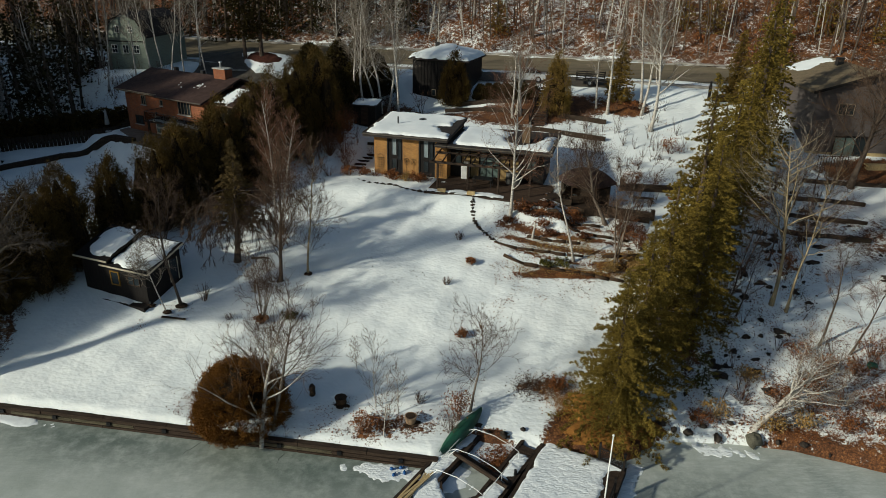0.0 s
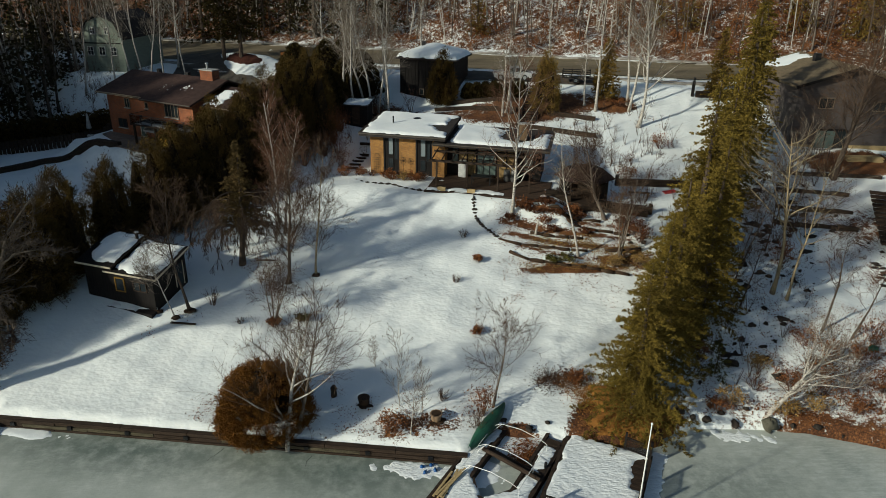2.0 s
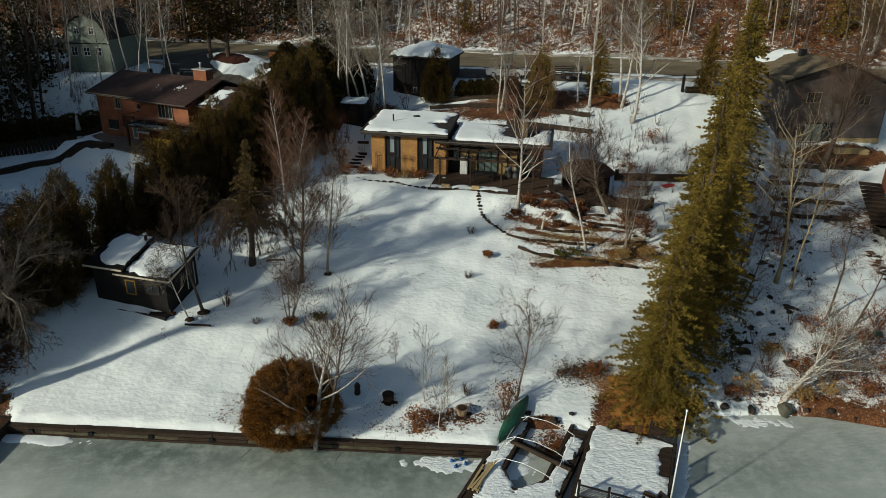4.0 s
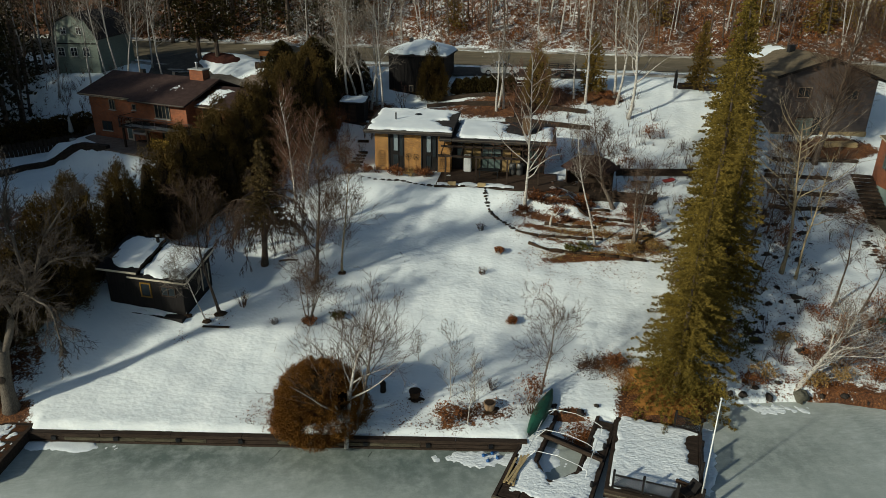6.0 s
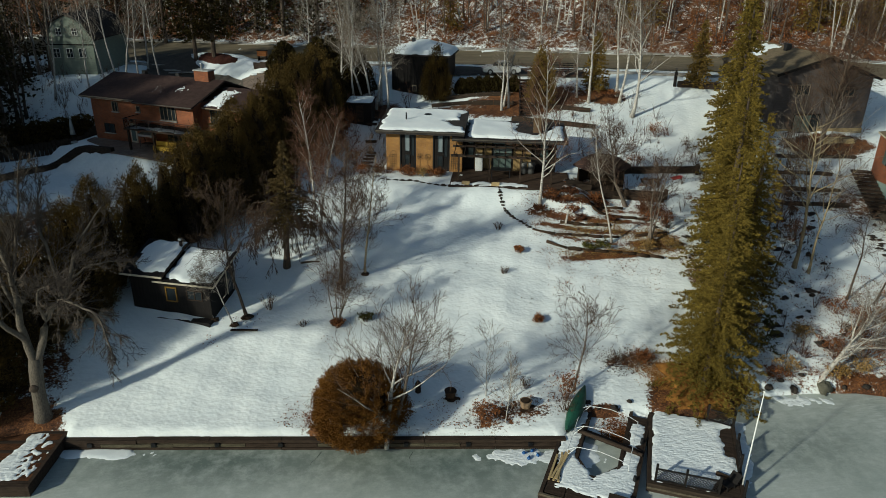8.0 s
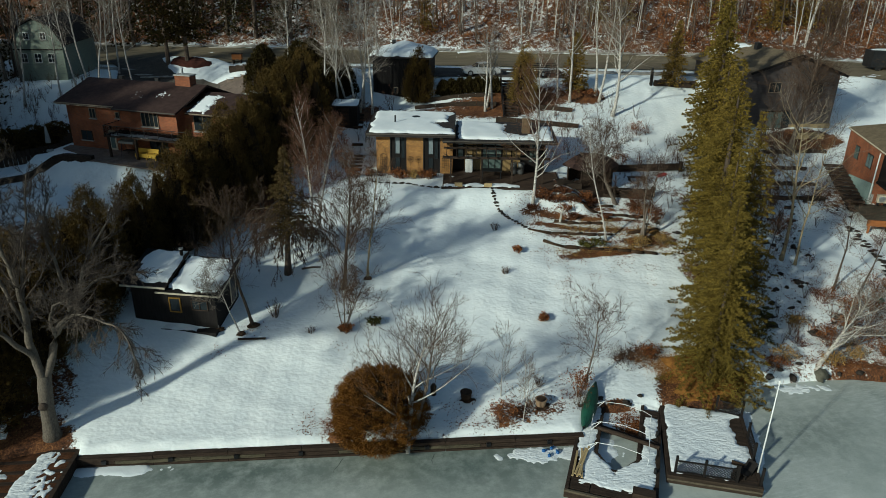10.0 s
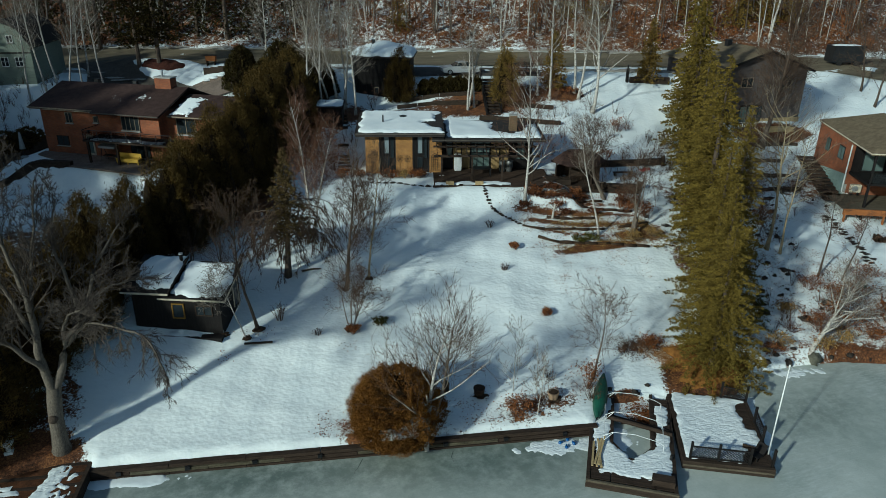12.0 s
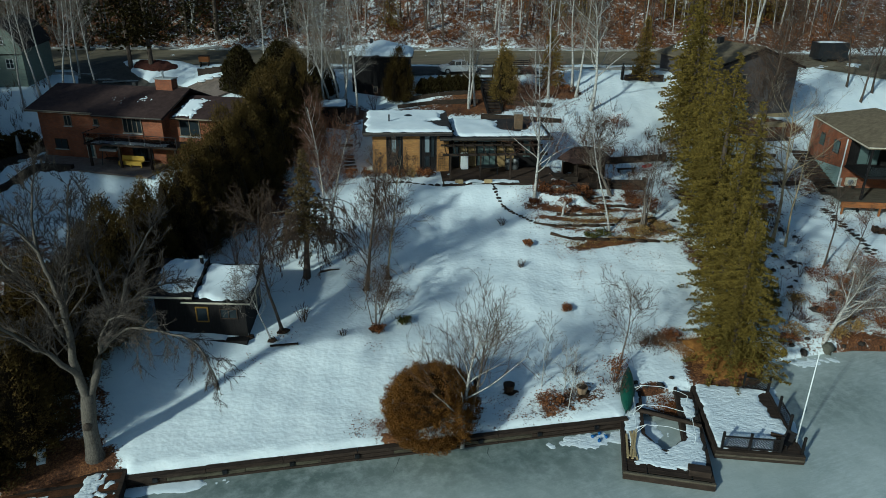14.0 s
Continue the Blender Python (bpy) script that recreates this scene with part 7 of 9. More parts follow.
for k, (x, y) in enumerate(((-5.6, 33.4), (-1.45, 31.9))):
    p = thing("garden_pot", (x, y, height(x, y)), 0, ("dark wooden tub planter on the snowy bank", "tan stoneware pot planter on the snowy bank")[k], "pot", "bank planters")
    p.matrix_basis = p.matrix_basis @ Matrix.Diagonal((0.8, 0.8, 0.8, 1))
    part("body", Geo().tube([(0, 0, -0.1), (0, 0, 0.2), (0, 0, 0.55), (0, 0, 0.6)], [0.3, 0.36, 0.42, 0.4], 14), (LOG_WOOD, TERRACOTTA)[k], p, smooth=True)
    part("rim", Geo().tube([(0, 0, 0.57), (0, 0, 0.63)], [0.45, 0.45], 14), (LOG_WOOD, TERRACOTTA)[k], p)
    part("soil", Geo().tube([(0, 0, 0.5), (0, 0, 0.635)], [0.36, 0.36], 12), LOG_WOOD, p)
    part("leaf_ring", Geo().lump((0.05, -0.1, 0.02), (0.52, 0.44, 0.07), 5 + k, 14, 0.5), LOG_WOOD, p, "bare dark soil and leaves round the pot")
lantern = thing("garden_statuette", (-7.4, 34.2, height(-7.4, 34.2)), 0, "small dark weathered garden ornament", "ornament")
part("body", Geo().tube([(0, 0, -0.1), (0, 0, 0.3), (0, 0, 0.5), (0, 0, 0.7)], [0.2, 0.16, 0.2, 0.08], 9), OLD_TIMBER, lantern, smooth=True)


def rocks(name, spots, label, group, size=(0.25, 0.5), mat=STONE):
    rnd = random.Random(len(spots))
    for k, (x, y) in enumerate(spots):
        s = rnd.uniform(*size)
        single(name, Geo().lump((0, 0, 0.06), (s, s * rnd.uniform(0.5, 0.95), s * rnd.uniform(0.55, 0.9)), k, 12, 0.3), mat, label, "rock", group, at=pose(x, y, height(x, y), 0, 0, rnd.uniform(0, 180)), smooth=True)


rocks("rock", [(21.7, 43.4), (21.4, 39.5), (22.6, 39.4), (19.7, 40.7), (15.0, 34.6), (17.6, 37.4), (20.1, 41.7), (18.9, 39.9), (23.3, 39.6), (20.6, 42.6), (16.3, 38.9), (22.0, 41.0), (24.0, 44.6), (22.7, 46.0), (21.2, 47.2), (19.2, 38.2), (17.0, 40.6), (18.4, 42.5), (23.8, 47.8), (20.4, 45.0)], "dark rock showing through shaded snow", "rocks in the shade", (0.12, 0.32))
rocks("boulder", [(18.0, 31.5)], "grey-green boulder at the water's edge", "", (0.5, 0.55), CONCRETE_STONE)
rocks("rock", [(13.6, 32.0), (14.4, 31.9), (15.3, 32.1), (16.0, 31.7), (19.3, 31.3), (20.6, 31.0), (12.9, 32.3), (21.8, 30.4), (14.9, 32.7), (16.9, 32.3)], "brown rock on the open bank", "bank rocks", (0.12, 0.3))
rocks("rock", [(2.2, 30.9), (2.9, 31.4), (3.8, 31.2), (3.2, 30.3), (4.4, 30.6), (2.4, 31.9), (4.9, 31.6), (1.6, 31.6)], "stone among leaves at the head of the boat slip", "slip stones", (0.14, 0.32))
steps = thing("stone_path", (0, 0, 0), 0, "irregular stone steps across the neighbour's snow", "path")
rnd = random.Random(4)
for k in range(26):
    q = k / 25
    x, y = 34.3 - 3.4 * q + rnd.uniform(-0.45, 0.45), 47.4 - 8.4 * q + rnd.uniform(-0.2, 0.2)
    part("flagstone", Geo().lump((x, y, height(x, y) + 0.06), (0.3, 0.2, 0.05), k, 9, 0.45), STONE, steps)
wood = thing("firewood_pile", (35.2, 41.6, height(35.2, 41.6)), -30, "low heap of split firewood", "firewood")
for k in range(14):
    part("log", Geo().tube([(-0.9 + 0.3 * (k % 6), -0.3 + rnd.uniform(-0.1, 0.1), 0.1 + 0.2 * (k // 6)), (-0.9 + 0.3 * (k % 6), 0.5, 0.12 + 0.2 * (k // 6))], [0.12, 0.11], 6), LOG_WOOD, wood)
# beached rowing boat at the edge of the neighbour's bank
rb = thing("rowing_boat", (27.0, 33.6, height(27.0, 33.6)), 60, "orange wooden rowing boat pulled up on the bank", "boat")
for s, nm in ((1, "side"), (-1, "side")):
    g = Geo()
    for i in range(9):
        q = i / 8
        w = 0.62 * math.sin(math.pi * (0.12 + 0.83 * q)) ** 0.6
        g.v += [(3.6 * q - 1.8, s * w * 0.7, 0.0 + 0.1 * (2 * q - 1) ** 2), (3.6 * q - 1.8, s * w, 0.5 + 0.15 * (2 * q - 1) ** 2), (3.6 * q - 1.8, s * (w - 0.05), 0.5 + 0.15 * (2 * q - 1) ** 2), (3.6 * q - 1.8, s * (w * 0.7 - 0.05), 0.03)]
    for i in range(8):
        for k in range(3):
            g.f.append((i * 4 + k, i * 4 + k + 1, i * 4 + k + 5, i * 4 + k + 4))
    part(nm, g, ORANGE_WOOD, rb, smooth=True)
part("bottom", Geo().poly([(-1.6, -0.3, 0.02), (0, -0.42, 0.02), (1.6, -0.25, 0.02), (1.6, 0.25, 0.02), (0, 0.42, 0.02), (-1.6, 0.3, 0.02)], (0, 0, 0.05)), DARK_WOOD, rb)
for x in (-0.8, 0.5):
    part("thwart", Geo().box(x, -0.5, 0.35, x + 0.25, 0.5, 0.39), ORANGE_WOOD, rb)
single("tarp_bundle", Geo().lump((0, 0, 0.15), (0.35, 0.25, 0.22), 8, 10, 0.25), GREEN_TARP, "crumpled bright green tarp bundle", "tarp", at=pose(27.2, 36.6, height(27.2, 36.6)), smooth=True)

# stepped timber garden behind the brick neighbour
for k, (a, b) in enumerate((((28.5, 53.0), (35.5, 52.0)), ((30.0, 55.8), (36.5, 54.6)), ((31.5, 58.8), (38.0, 57.8)), ((34.0, 61.6), (43.0, 60.8)))):
    w = thing("retaining_wall", (0, 0, 0), 0, "dark rotting timber wall of a stepped garden", "retaining wall", "stepped garden walls")
    for j in range(4):
        p, q = Vector((*a, 0)).lerp(Vector((*b, 0)), j / 4), Vector((*a, 0)).lerp(Vector((*b, 0)), (j + 0.985) / 4)
        part("timber", Geo().slab((p.x, p.y, height(p.x, p.y) + 0.2), (q.x, q.y, height(q.x, q.y) + 0.1), 0.26, 0.36), OLD_TIMBER, w)

# ---- vehicles and roadside ----
def car(at, turn, paint, label):
    c = thing("car", at, turn, label, "car")
    w = 0.88
    body = Geo()
    side = [(-2.2, 0.35), (-2.25, 0.75), (-1.6, 0.95), (-0.9, 1.0), (1.6, 0.98), (2.2, 0.85), (2.25, 0.4), (2.0, 0.28), (-2.0, 0.28)]
    body.poly([(x, -w, z) for x, z in side], (0, 2 * w, 0))
    part("body", body, paint, c)
    roof = [(-1.0, 0.99), (-0.35, 1.4), (0.7, 1.45), (1.75, 1.0)]
    cabin = part("cabin", Geo().poly([(x, -0.72, z) for x, z in roof], (0, 1.44, 0)), GLASS, c, "dark glazed cabin")
    part("roof_panel", Geo().poly([(-0.38, -0.7, 1.4), (0.72, -0.7, 1.452), (0.72, -0.7, 1.48), (-0.38, -0.7, 1.43)], (0, 1.4, 0)), paint, cabin)
    for x in (-0.45, 0.3, 1.05):
        for y in (-0.735, 0.71):
            part("pillar", Geo().slab((x, y + 0.012, 1.0), (x + 0.05, y + 0.012, 1.42), 0.03, 0.06), paint, cabin)
    for x in (-1.4, 1.4):
        for y in (-0.9, 0.72):
            wh = part("wheel", Geo().tube([(x, y, 0.33), (x, y + 0.18, 0.33)], [0.33, 0.33], 16), RUBBER, c)
            part("rim", Geo().tube([(x, y - 0.012, 0.33), (x, y + 0.192, 0.33)], [0.2, 0.2], 12), METAL, wh)
    for y in (-0.7, 0.45):
        part("headlight", Geo().box(-2.25, y, 0.62, -2.2, y + 0.25, 0.76), METAL, c)
        part("tail_light", Geo().box(2.2, y, 0.68, 2.26, y + 0.25, 0.82), RED_PLASTIC, c)
    return c


SILVER = plain("silver_car_paint", (0.5, 0.51, 0.52), (0.62, 0.63, 0.64), 1.0, 0.25, 0.3)
car((9.9, 81.5, height(9.9, 81.5) + 0.1), -6, SILVER, "silver hatchback parked beside the road")
BLACK_FRAME = plain("black_weathered_frame", (0.01, 0.009, 0.008), (0.03, 0.026, 0.023), 1.0, 0.7)
st = thing("utility_trailer", (17.0, 79.4, height(17.0, 79.4) + 0.1), -16, "black slatted utility trailer parked beside the road", "trailer")
part("bed", Geo().box(-1.6, -0.8, 0.5, 1.6, 0.8, 0.62), BLACK_FRAME, st)
for y in (-0.8, 0.74):
    for z in (0.75, 1.0, 1.25):
        part("slat", Geo().box(-1.6, y, z, 1.6, y + 0.06, z + 0.12), BLACK_FRAME, st)
    for x in (-1.6, -0.55, 0.5, 1.52):
        part("post", Geo().box(x, y + 0.003, 0.63, x + 0.08, y + 0.055, 1.45), BLACK_FRAME, st)
    wh = part("wheel", Geo().tube([(0, y - 0.12, 0.33), (0, y + 0.02, 0.33)], [0.33, 0.33], 14), RUBBER, st)
    part("rim", Geo().tube([(0, y - 0.14, 0.33), (0, y - 0.125, 0.33)], [0.18, 0.18], 10), METAL, wh)
part("drawbar", Geo().slab((1.6, 0, 0.5), (2.7, 0, 0.4), 0.1, 0.1), BLACK_FRAME, st)
part("snow_load", Geo().lump((0, 0, 0.68), (1.4, 0.65, 0.16), 4, 12, 0.12), SNOW, st, "snow lying in the trailer", smooth=True)
tr = thing("trailer", (63.6, 76.0, height(63.6, 76.0)), -14, "dark enclosed trailer by the roadside", "trailer")
part("box", Geo().box(-2.2, -1, 0.5, 2.2, 1, 2.6), BLACK_METAL, tr)
part("snow_cap", Geo().lump((0, 0, 2.6), (2.1, 0.95, 0.12), 2, 14, 0.05), SNOW, tr)
for x in (-1.2, 1.2):
    part("wheel", Geo().tube([(x, -1.1, 0.4), (x, -0.9, 0.4)], [0.4, 0.4], 14), RUBBER, tr)
mb = thing("gate_post", (29.1, 74.9, height(29.1, 74.9)), -15, "dark post with a small lamp beside a low wall", "post")
part("post", Geo().box(-0.15, -0.15, -0.2, 0.15, 0.15, 1.6), BLACK_WOOD, mb)
part("lamp", Geo().tube([(0, 0, 1.6), (0, 0, 1.95), (0, 0, 2.05)], [0.1, 0.13, 0.02], 8), BLACK_METAL, mb)
gw = thing("garden_wall", (0, 0, 0), 0, "low dark timber wall at the drive entrance", "wall")
for k in range(3):
    part("timber", Geo().slab((29.4 + 1.6 * k, 74.8 - 0.4 * k, height(30, 74.6) + 0.25), (30.98 + 1.6 * k, 74.4 - 0.4 * k, height(31, 74.4) + 0.25), 0.35, 0.8), DARK_WOOD, gw)
sg = thing("roadside_planter", (-18.6, 96.0, height(-18.6, 96.0)), -16, "orange-brown roadside planter box on posts", "planter")
part("box", Geo().box(-0.6, -0.35, 0.5, 0.6, 0.35, 1.15), ORANGE_WOOD, sg)
part("rim", Geo().box(-0.66, -0.4, 1.15, 0.66, 0.4, 1.22), DARK_WOOD, sg)
for x in (-0.55, 0.43):
    part("leg", Geo().box(x, -0.3, -0.2, x + 0.12, 0.3, 0.5), DARK_WOOD, sg)
fw = thing("sunken_court_wall", (0, 0, 0), 0, "dark plank wall of a sunken entry court", "wall")
for k in range(9):
    x, y = -19.6 + 0.85 * k, 93.2 - 0.55 * k
    part("panel", Geo().slab((x, y, height(x, y) + 0.25), (x + 0.83, y - 0.54, height(x, y) + 0.25), 0.14, 1.2), DARK_WOOD, fw)
cw = thing("sunken_court_wall", (0, 0, 0), 0, "snow-topped retaining wall of a sunken entry court", "wall")
for k in range(6):
    x, y = -19.8 + 0.9 * k, 89.4 - 0.45 * k
    part("block", Geo().slab((x, y, height(x, y) + 0.2), (x + 0.88, y - 0.44, height(x, y) + 0.2), 0.4, 0.9), PAVERS, cw)
    part("snow_cap", Geo().lump((x + 0.45, y - 0.22, height(x, y) + 0.66), (0.62, 0.42, 0.14), k, 10, 0.15), SNOW, cw, smooth=True)
# ploughed snow banks along the road
for side, off, nm in ((1, 6.6, 40), (-1, -6.9, 36)):
    g = Geo()
    rnd = random.Random(nm)
    for k in range(nm * 2):
        x = -75 + 150 * k / (nm * 2)
        if side < 0 and (-26 < x < -17 or 3 < x < 22 or x > 38):
            continue
        y = 94.75 - 0.3 * x + off + rnd.uniform(-0.3, 0.3)
        g.lump((x, y, height(x, y) + 0.02), (2.3, 0.5, 0.12 + 0.09 * rnd.random()), k, 9, 0.2)
    single("snow_bank", g, DIRTY_SNOW, "dirty ploughed snow bank along the road", "snow", kind="stuff", smooth=True)
isl = thing("traffic_island", (0, 0, 0), 0, "snow-rimmed planting island between drive and road", "island")


def mound(cx, cy, rx, ry, rise, turn, seed, lift=0.12, rag=0.12):
    """A low ragged bed that follows the ground."""
    rnd = random.Random(seed)
    g = Geo()
    c, s = math.cos(radians(turn)), math.sin(radians(turn))
    ph = [rnd.uniform(0, 6.28) for _ in range(4)]
    n = 44
    g.v.append((cx, cy, height(cx, cy) + lift + rise))
    for i in range(1, 7):
        q = i / 6
        for k in range(n):
            a = 2 * math.pi * k / n
            e = 1 + rag * (math.sin(3 * a + ph[0]) + 0.7 * math.sin(5 * a + ph[1]) + 0.6 * math.sin(9 * a + ph[2]) + 0.5 * math.sin(16 * a + ph[3])) * q
            u, v = rx * q * e * math.cos(a), ry * q * e * math.sin(a)
            x, y = cx + c * u - s * v, cy + s * u + c * v
            g.v.append((x, y, height(x, y) + lift + rise * (1 - q ** 3) + rnd.uniform(-0.02, 0.02) - (0.3 if i == 6 else 0)))
    g.f += [(0, 1 + k, 1 + (k + 1) % n) for k in range(n)]
    for i in range(5):
        for k in range(n):
            a, b = 1 + i * n + k, 1 + i * n + (k + 1) % n
            g.f.append((a, a + n, b + n, b))
    return g


part("bed", mound(-23.8, 96.9, 5.3, 2.5, 0.18, -37, 6, 0.3, 0.07), SNOW, isl, smooth=True)
part("mulch", mound(-24.4, 97.4, 3.3, 1.35, 0.1, -32, 7, 0.47, 0.08), plain("dark_red_mulch", (0.02, 0.008, 0.006), (0.085, 0.03, 0.02), 3.0, 0.95, bump=0.03), isl, "dark red-brown mulch", smooth=True)
NEEDLE_CARPET = plain("brown_needle_carpet", (0.08, 0.032, 0.008), (0.33, 0.15, 0.036), 4.0, 0.95, bump=0.05, fine=9.0)
for k, (x, y, rx, ry, turn) in enumerate(((9.9, 32.3, 2.5, 2.2, -20),)):
    tagged(single("needle_carpet", mound(x, y, rx, ry, 0.07, turn, 90 + k, 0.15, 0.19), NEEDLE_CARPET, "orange-brown carpet of fallen spruce needles", "needle litter", "needle carpets", smooth=True), kind="stuff")
# ---- single trees of the garden ----
bare_tree("birch_tree", (5.8, 52.6), 11, 12.6, 0.135, BIRCH, TWIG_RED, "white birch in front of the terrace", lean=(0.1, 0), limbs=24, first=0.2, spread=0.36, up=1.0, limb_r=0.46, twigs=10)
bare_tree("birch_tree", (10.3, 47.4), 12, 10.3, 0.1, BIRCH, TWIG_PALE, "slender leaning white birch on the garden terraces", lean=(-0.16, 0.02), limbs=10, first=0.45, spread=0.2, up=0.8)
bare_tree("bare_tree", (13.1, 47.0), 13, 8.5, 0.075, BARK, TWIG, "leaning multi-stemmed bare tree on the terraces", lean=(0.2, 0.05), splay=0.34, forks=4, limbs=18, first=0.3, spread=0.38)
bare_tree("bare_tree", (13.7, 52.6), 14, 7.6, 0.18, BARK, TWIG, "crooked bare tree leaning over the terrace", lean=(-0.45, 0.1), limbs=22, first=0.25, spread=0.5, crook=0.12, sub=12, twigs=12)
bare_tree("bare_tree", (-11.4, 44.6), 23, 9.8, 0.14, DARK_BARK, TWIG, "bare dark-stemmed tree on the lawn", limbs=34, first=0.18, spread=0.33, up=1.2, well=0.3, sub=10, twigs=10)
bare_tree("bare_tree", (-9.55, 45.5), 24, 9.4, 0.085, PALE_BARK, TWIG, "thin upright bare tree on the lawn", lean=(0.03, 0), crook=0.025, limbs=30, first=0.16, spread=0.3, up=0.9, well=0.3, sub=9, twigs=9, limb_r=0.24)
def half_dead_spruce(at):
    """A spruce whose lower boughs are bare and drooping under a thin needled top."""
    x, y = at
    t = thing("spruce_tree", (x, y, height(x, y)), 0, "half-dead spruce with long bare drooping lower boughs", "spruce")
    part("trunk", Geo().tube([(0, 0, -0.3), (0.1, 0.05, 1.2), (0.28, 0.14, 4.0), (0.4, 0.2, 8.5)], [0.3, 0.2, 0.13, 0.02], 8), DARK_BARK, t, smooth=True)
    rnd = random.Random(25)
    wood, fine = Geo(), Geo()
    for k in range(30):
        a, z, L = 2.4 * k + rnd.uniform(-0.4, 0.4), rnd.uniform(2.6, 5.6), rnd.uniform(2.5, 4.1)
        c, s = math.cos(a), math.sin(a)
        bough(wood, fine, rnd, [(0.2, 0.1, z), (0.2 + 0.4 * L * c, 0.1 + 0.4 * L * s, z + 0.22), (0.2 + 0.78 * L * c, 0.1 + 0.78 * L * s, z - 0.15), (0.2 + L * c, 0.1 + L * s, z - 0.85 - 0.12 * L)], 0.05, 0.015, 11, 1.2, 6, 0.0, 0.7, 0.2, 0.012)
    part("dead_bough", wood, DARK_BARK, t, "long bare drooping boughs")
    part("dead_wood", fine, TWIG, t)
    c, a, w = spruce_arrays(132, 9.2, 2.6, dens=1.3, power=0.75, base=0.34, fine=2.2, droop=0.4, tuft=14, broad=1.2)
    top = new("crown", cards("crown", DULL_NEEDLES, c + np.array([0.3, 0.15, 0.0]), a, w))
    top.parent = t


half_dead_spruce((-15.1, 47.0))
for k, (x, y, h, ln) in enumerate(((-13.1, 50.7, 10.6, 0.03), (-12.55, 50.9, 9.6, 0.1))):
    bare_tree("birch_tree", (x, y), 600 + k, h, 0.11, BIRCH, TWIG_RED, "white birch with a dense reddish twiggy crown", "tree", "birch pair on the lawn", lean=(ln, 0), limbs=30, first=0.25, spread=0.3, up=1.2, sub=9, twigs=8, limb_r=0.24)
bare_tree("bare_tree", (-11.85, 40.6), 27, 5.0, 0.045, TWIG_PALE, TWIG, "small many-stemmed bare tree with leaves at its foot", forks=6, limbs=14, first=0.25, spread=0.45, well=0.42)
bare_tree("bare_tree", (-17.6, 41.85), 28, 8.6, 0.11, DARK_BARK, TWIG, "bare tree leaning beside the cabin", lean=(-0.22, 0.02), limbs=17, first=0.3, spread=0.42, well=0.42)
bare_tree("birch_tree", (-18.4, 41.2), 29, 5.2, 0.06, BIRCH, TWIG_PALE, "small leaning birch by the cabin corner", lean=(-0.2, 0.05), limbs=11, first=0.4, spread=0.42, well=0.3)
bare_tree("birch_tree", (-19.7, 41.8), 30, 4.2, 0.06, BIRCH, TWIG_PALE, "thin young birch by the cabin wall", lean=(-0.15, 0.05), limbs=8, first=0.4, spread=0.35, well=0.3)
bare_tree("birch_tree", (-9.7, 30.75), 31, 8.6, 0.17, BIRCH, TWIG, "forked white birch growing out of the round bush", lean=(-0.03, 0.02), limbs=17, first=0.3, spread=0.56, up=0.8, sub=8, twigs=6, limb_r=0.46, crook=0.07)
bare_tree("bare_tree", (-9.15, 31.4), 32, 7.6, 0.12, BARK, TWIG, "bare brown tree standing beside the round bush", lean=(0.1, 0.02), limbs=16, first=0.28, spread=0.54, up=0.8, sub=8, twigs=6, limb_r=0.4)
bare_tree("bare_bush", (-9.7, 31.0), 38, 2.2, 0.03, TWIG, TWIG_RED, "thin brushy bare shrub beneath the birch", "bush", forks=5, limbs=10, first=0.15, spread=0.5, up=0.7, sub=5, twigs=4)
bare_tree("birch_tree", (-10.2, 34.6), 33, 6.6, 0.09, BIRCH, TWIG_PALE, "thin crooked white birch behind the bush", lean=(0.12, 0), limbs=10, first=0.4, spread=0.26, up=0.7, crook=0.12, sub=5, twigs=4)
bare_tree("bare_tree", (1.9, 33.1), 34, 6.0, 0.08, BARK, TWIG, "small spreading bare tree beside the canoe", lean=(0.3, 0.06), limbs=17, first=0.32, spread=0.55, up=0.4, sub=9)
for k, (x, y, h) in enumerate(((-3.5, 33.1, 5.4), (-2.9, 30.9, 4.2), (-2.2, 32.6, 3.6), (-5.0, 36.5, 2.4))):
    bare_tree("birch_sapling", (x, y), 50 + k, h, 0.035, BIRCH, TWIG_PALE, "thin birch sapling on the snowy bank", "sapling", "bank saplings", dark_limbs=True, limbs=16, first=0.15, spread=0.3, up=1.2, sub=5, twigs=3, twig_r=0.008)
bare_tree("bare_tree", (23.4, 42.8), 35, 12.0, 0.15, PALE_BARK, TWIG_PALE, "tall pale bare tree leaning in the neighbour's snow", lean=(0.2, 0.06), limbs=20, first=0.4, spread=0.5, up=0.95, limb_r=0.5, sub=6, twigs=3)
for k, (x, y, h, ln) in enumerate(((21.2, 44.2, 7.5, 0.15), (22.2, 45.6, 8.5, 0.2), (20.4, 41.4, 5.5, 0.1), (25.4, 48.2, 8.0, 0.1), (28.4, 52.6, 8.0, 0.05), (31.6, 57.8, 7.5, 0.1), (34.2, 59.6, 8.5, 0.0))):
    bare_tree("bare_tree", (x, y), 700 + k, h, 0.06, DARK_BARK, TWIG, "thin dark bare tree in the shaded gully", "tree", "gully trees", lean=(ln, 0.04), limbs=13, first=0.25, spread=0.34, up=1.0, sub=6, twigs=6)
bare_tree("bare_tree", (24.1, 42.0), 36, 10.0, 0.1, PALE_BARK, TWIG, "bare pale tree among rocks", lean=(0.3, 0.1), limbs=18, first=0.35, spread=0.45, limb_r=0.45)
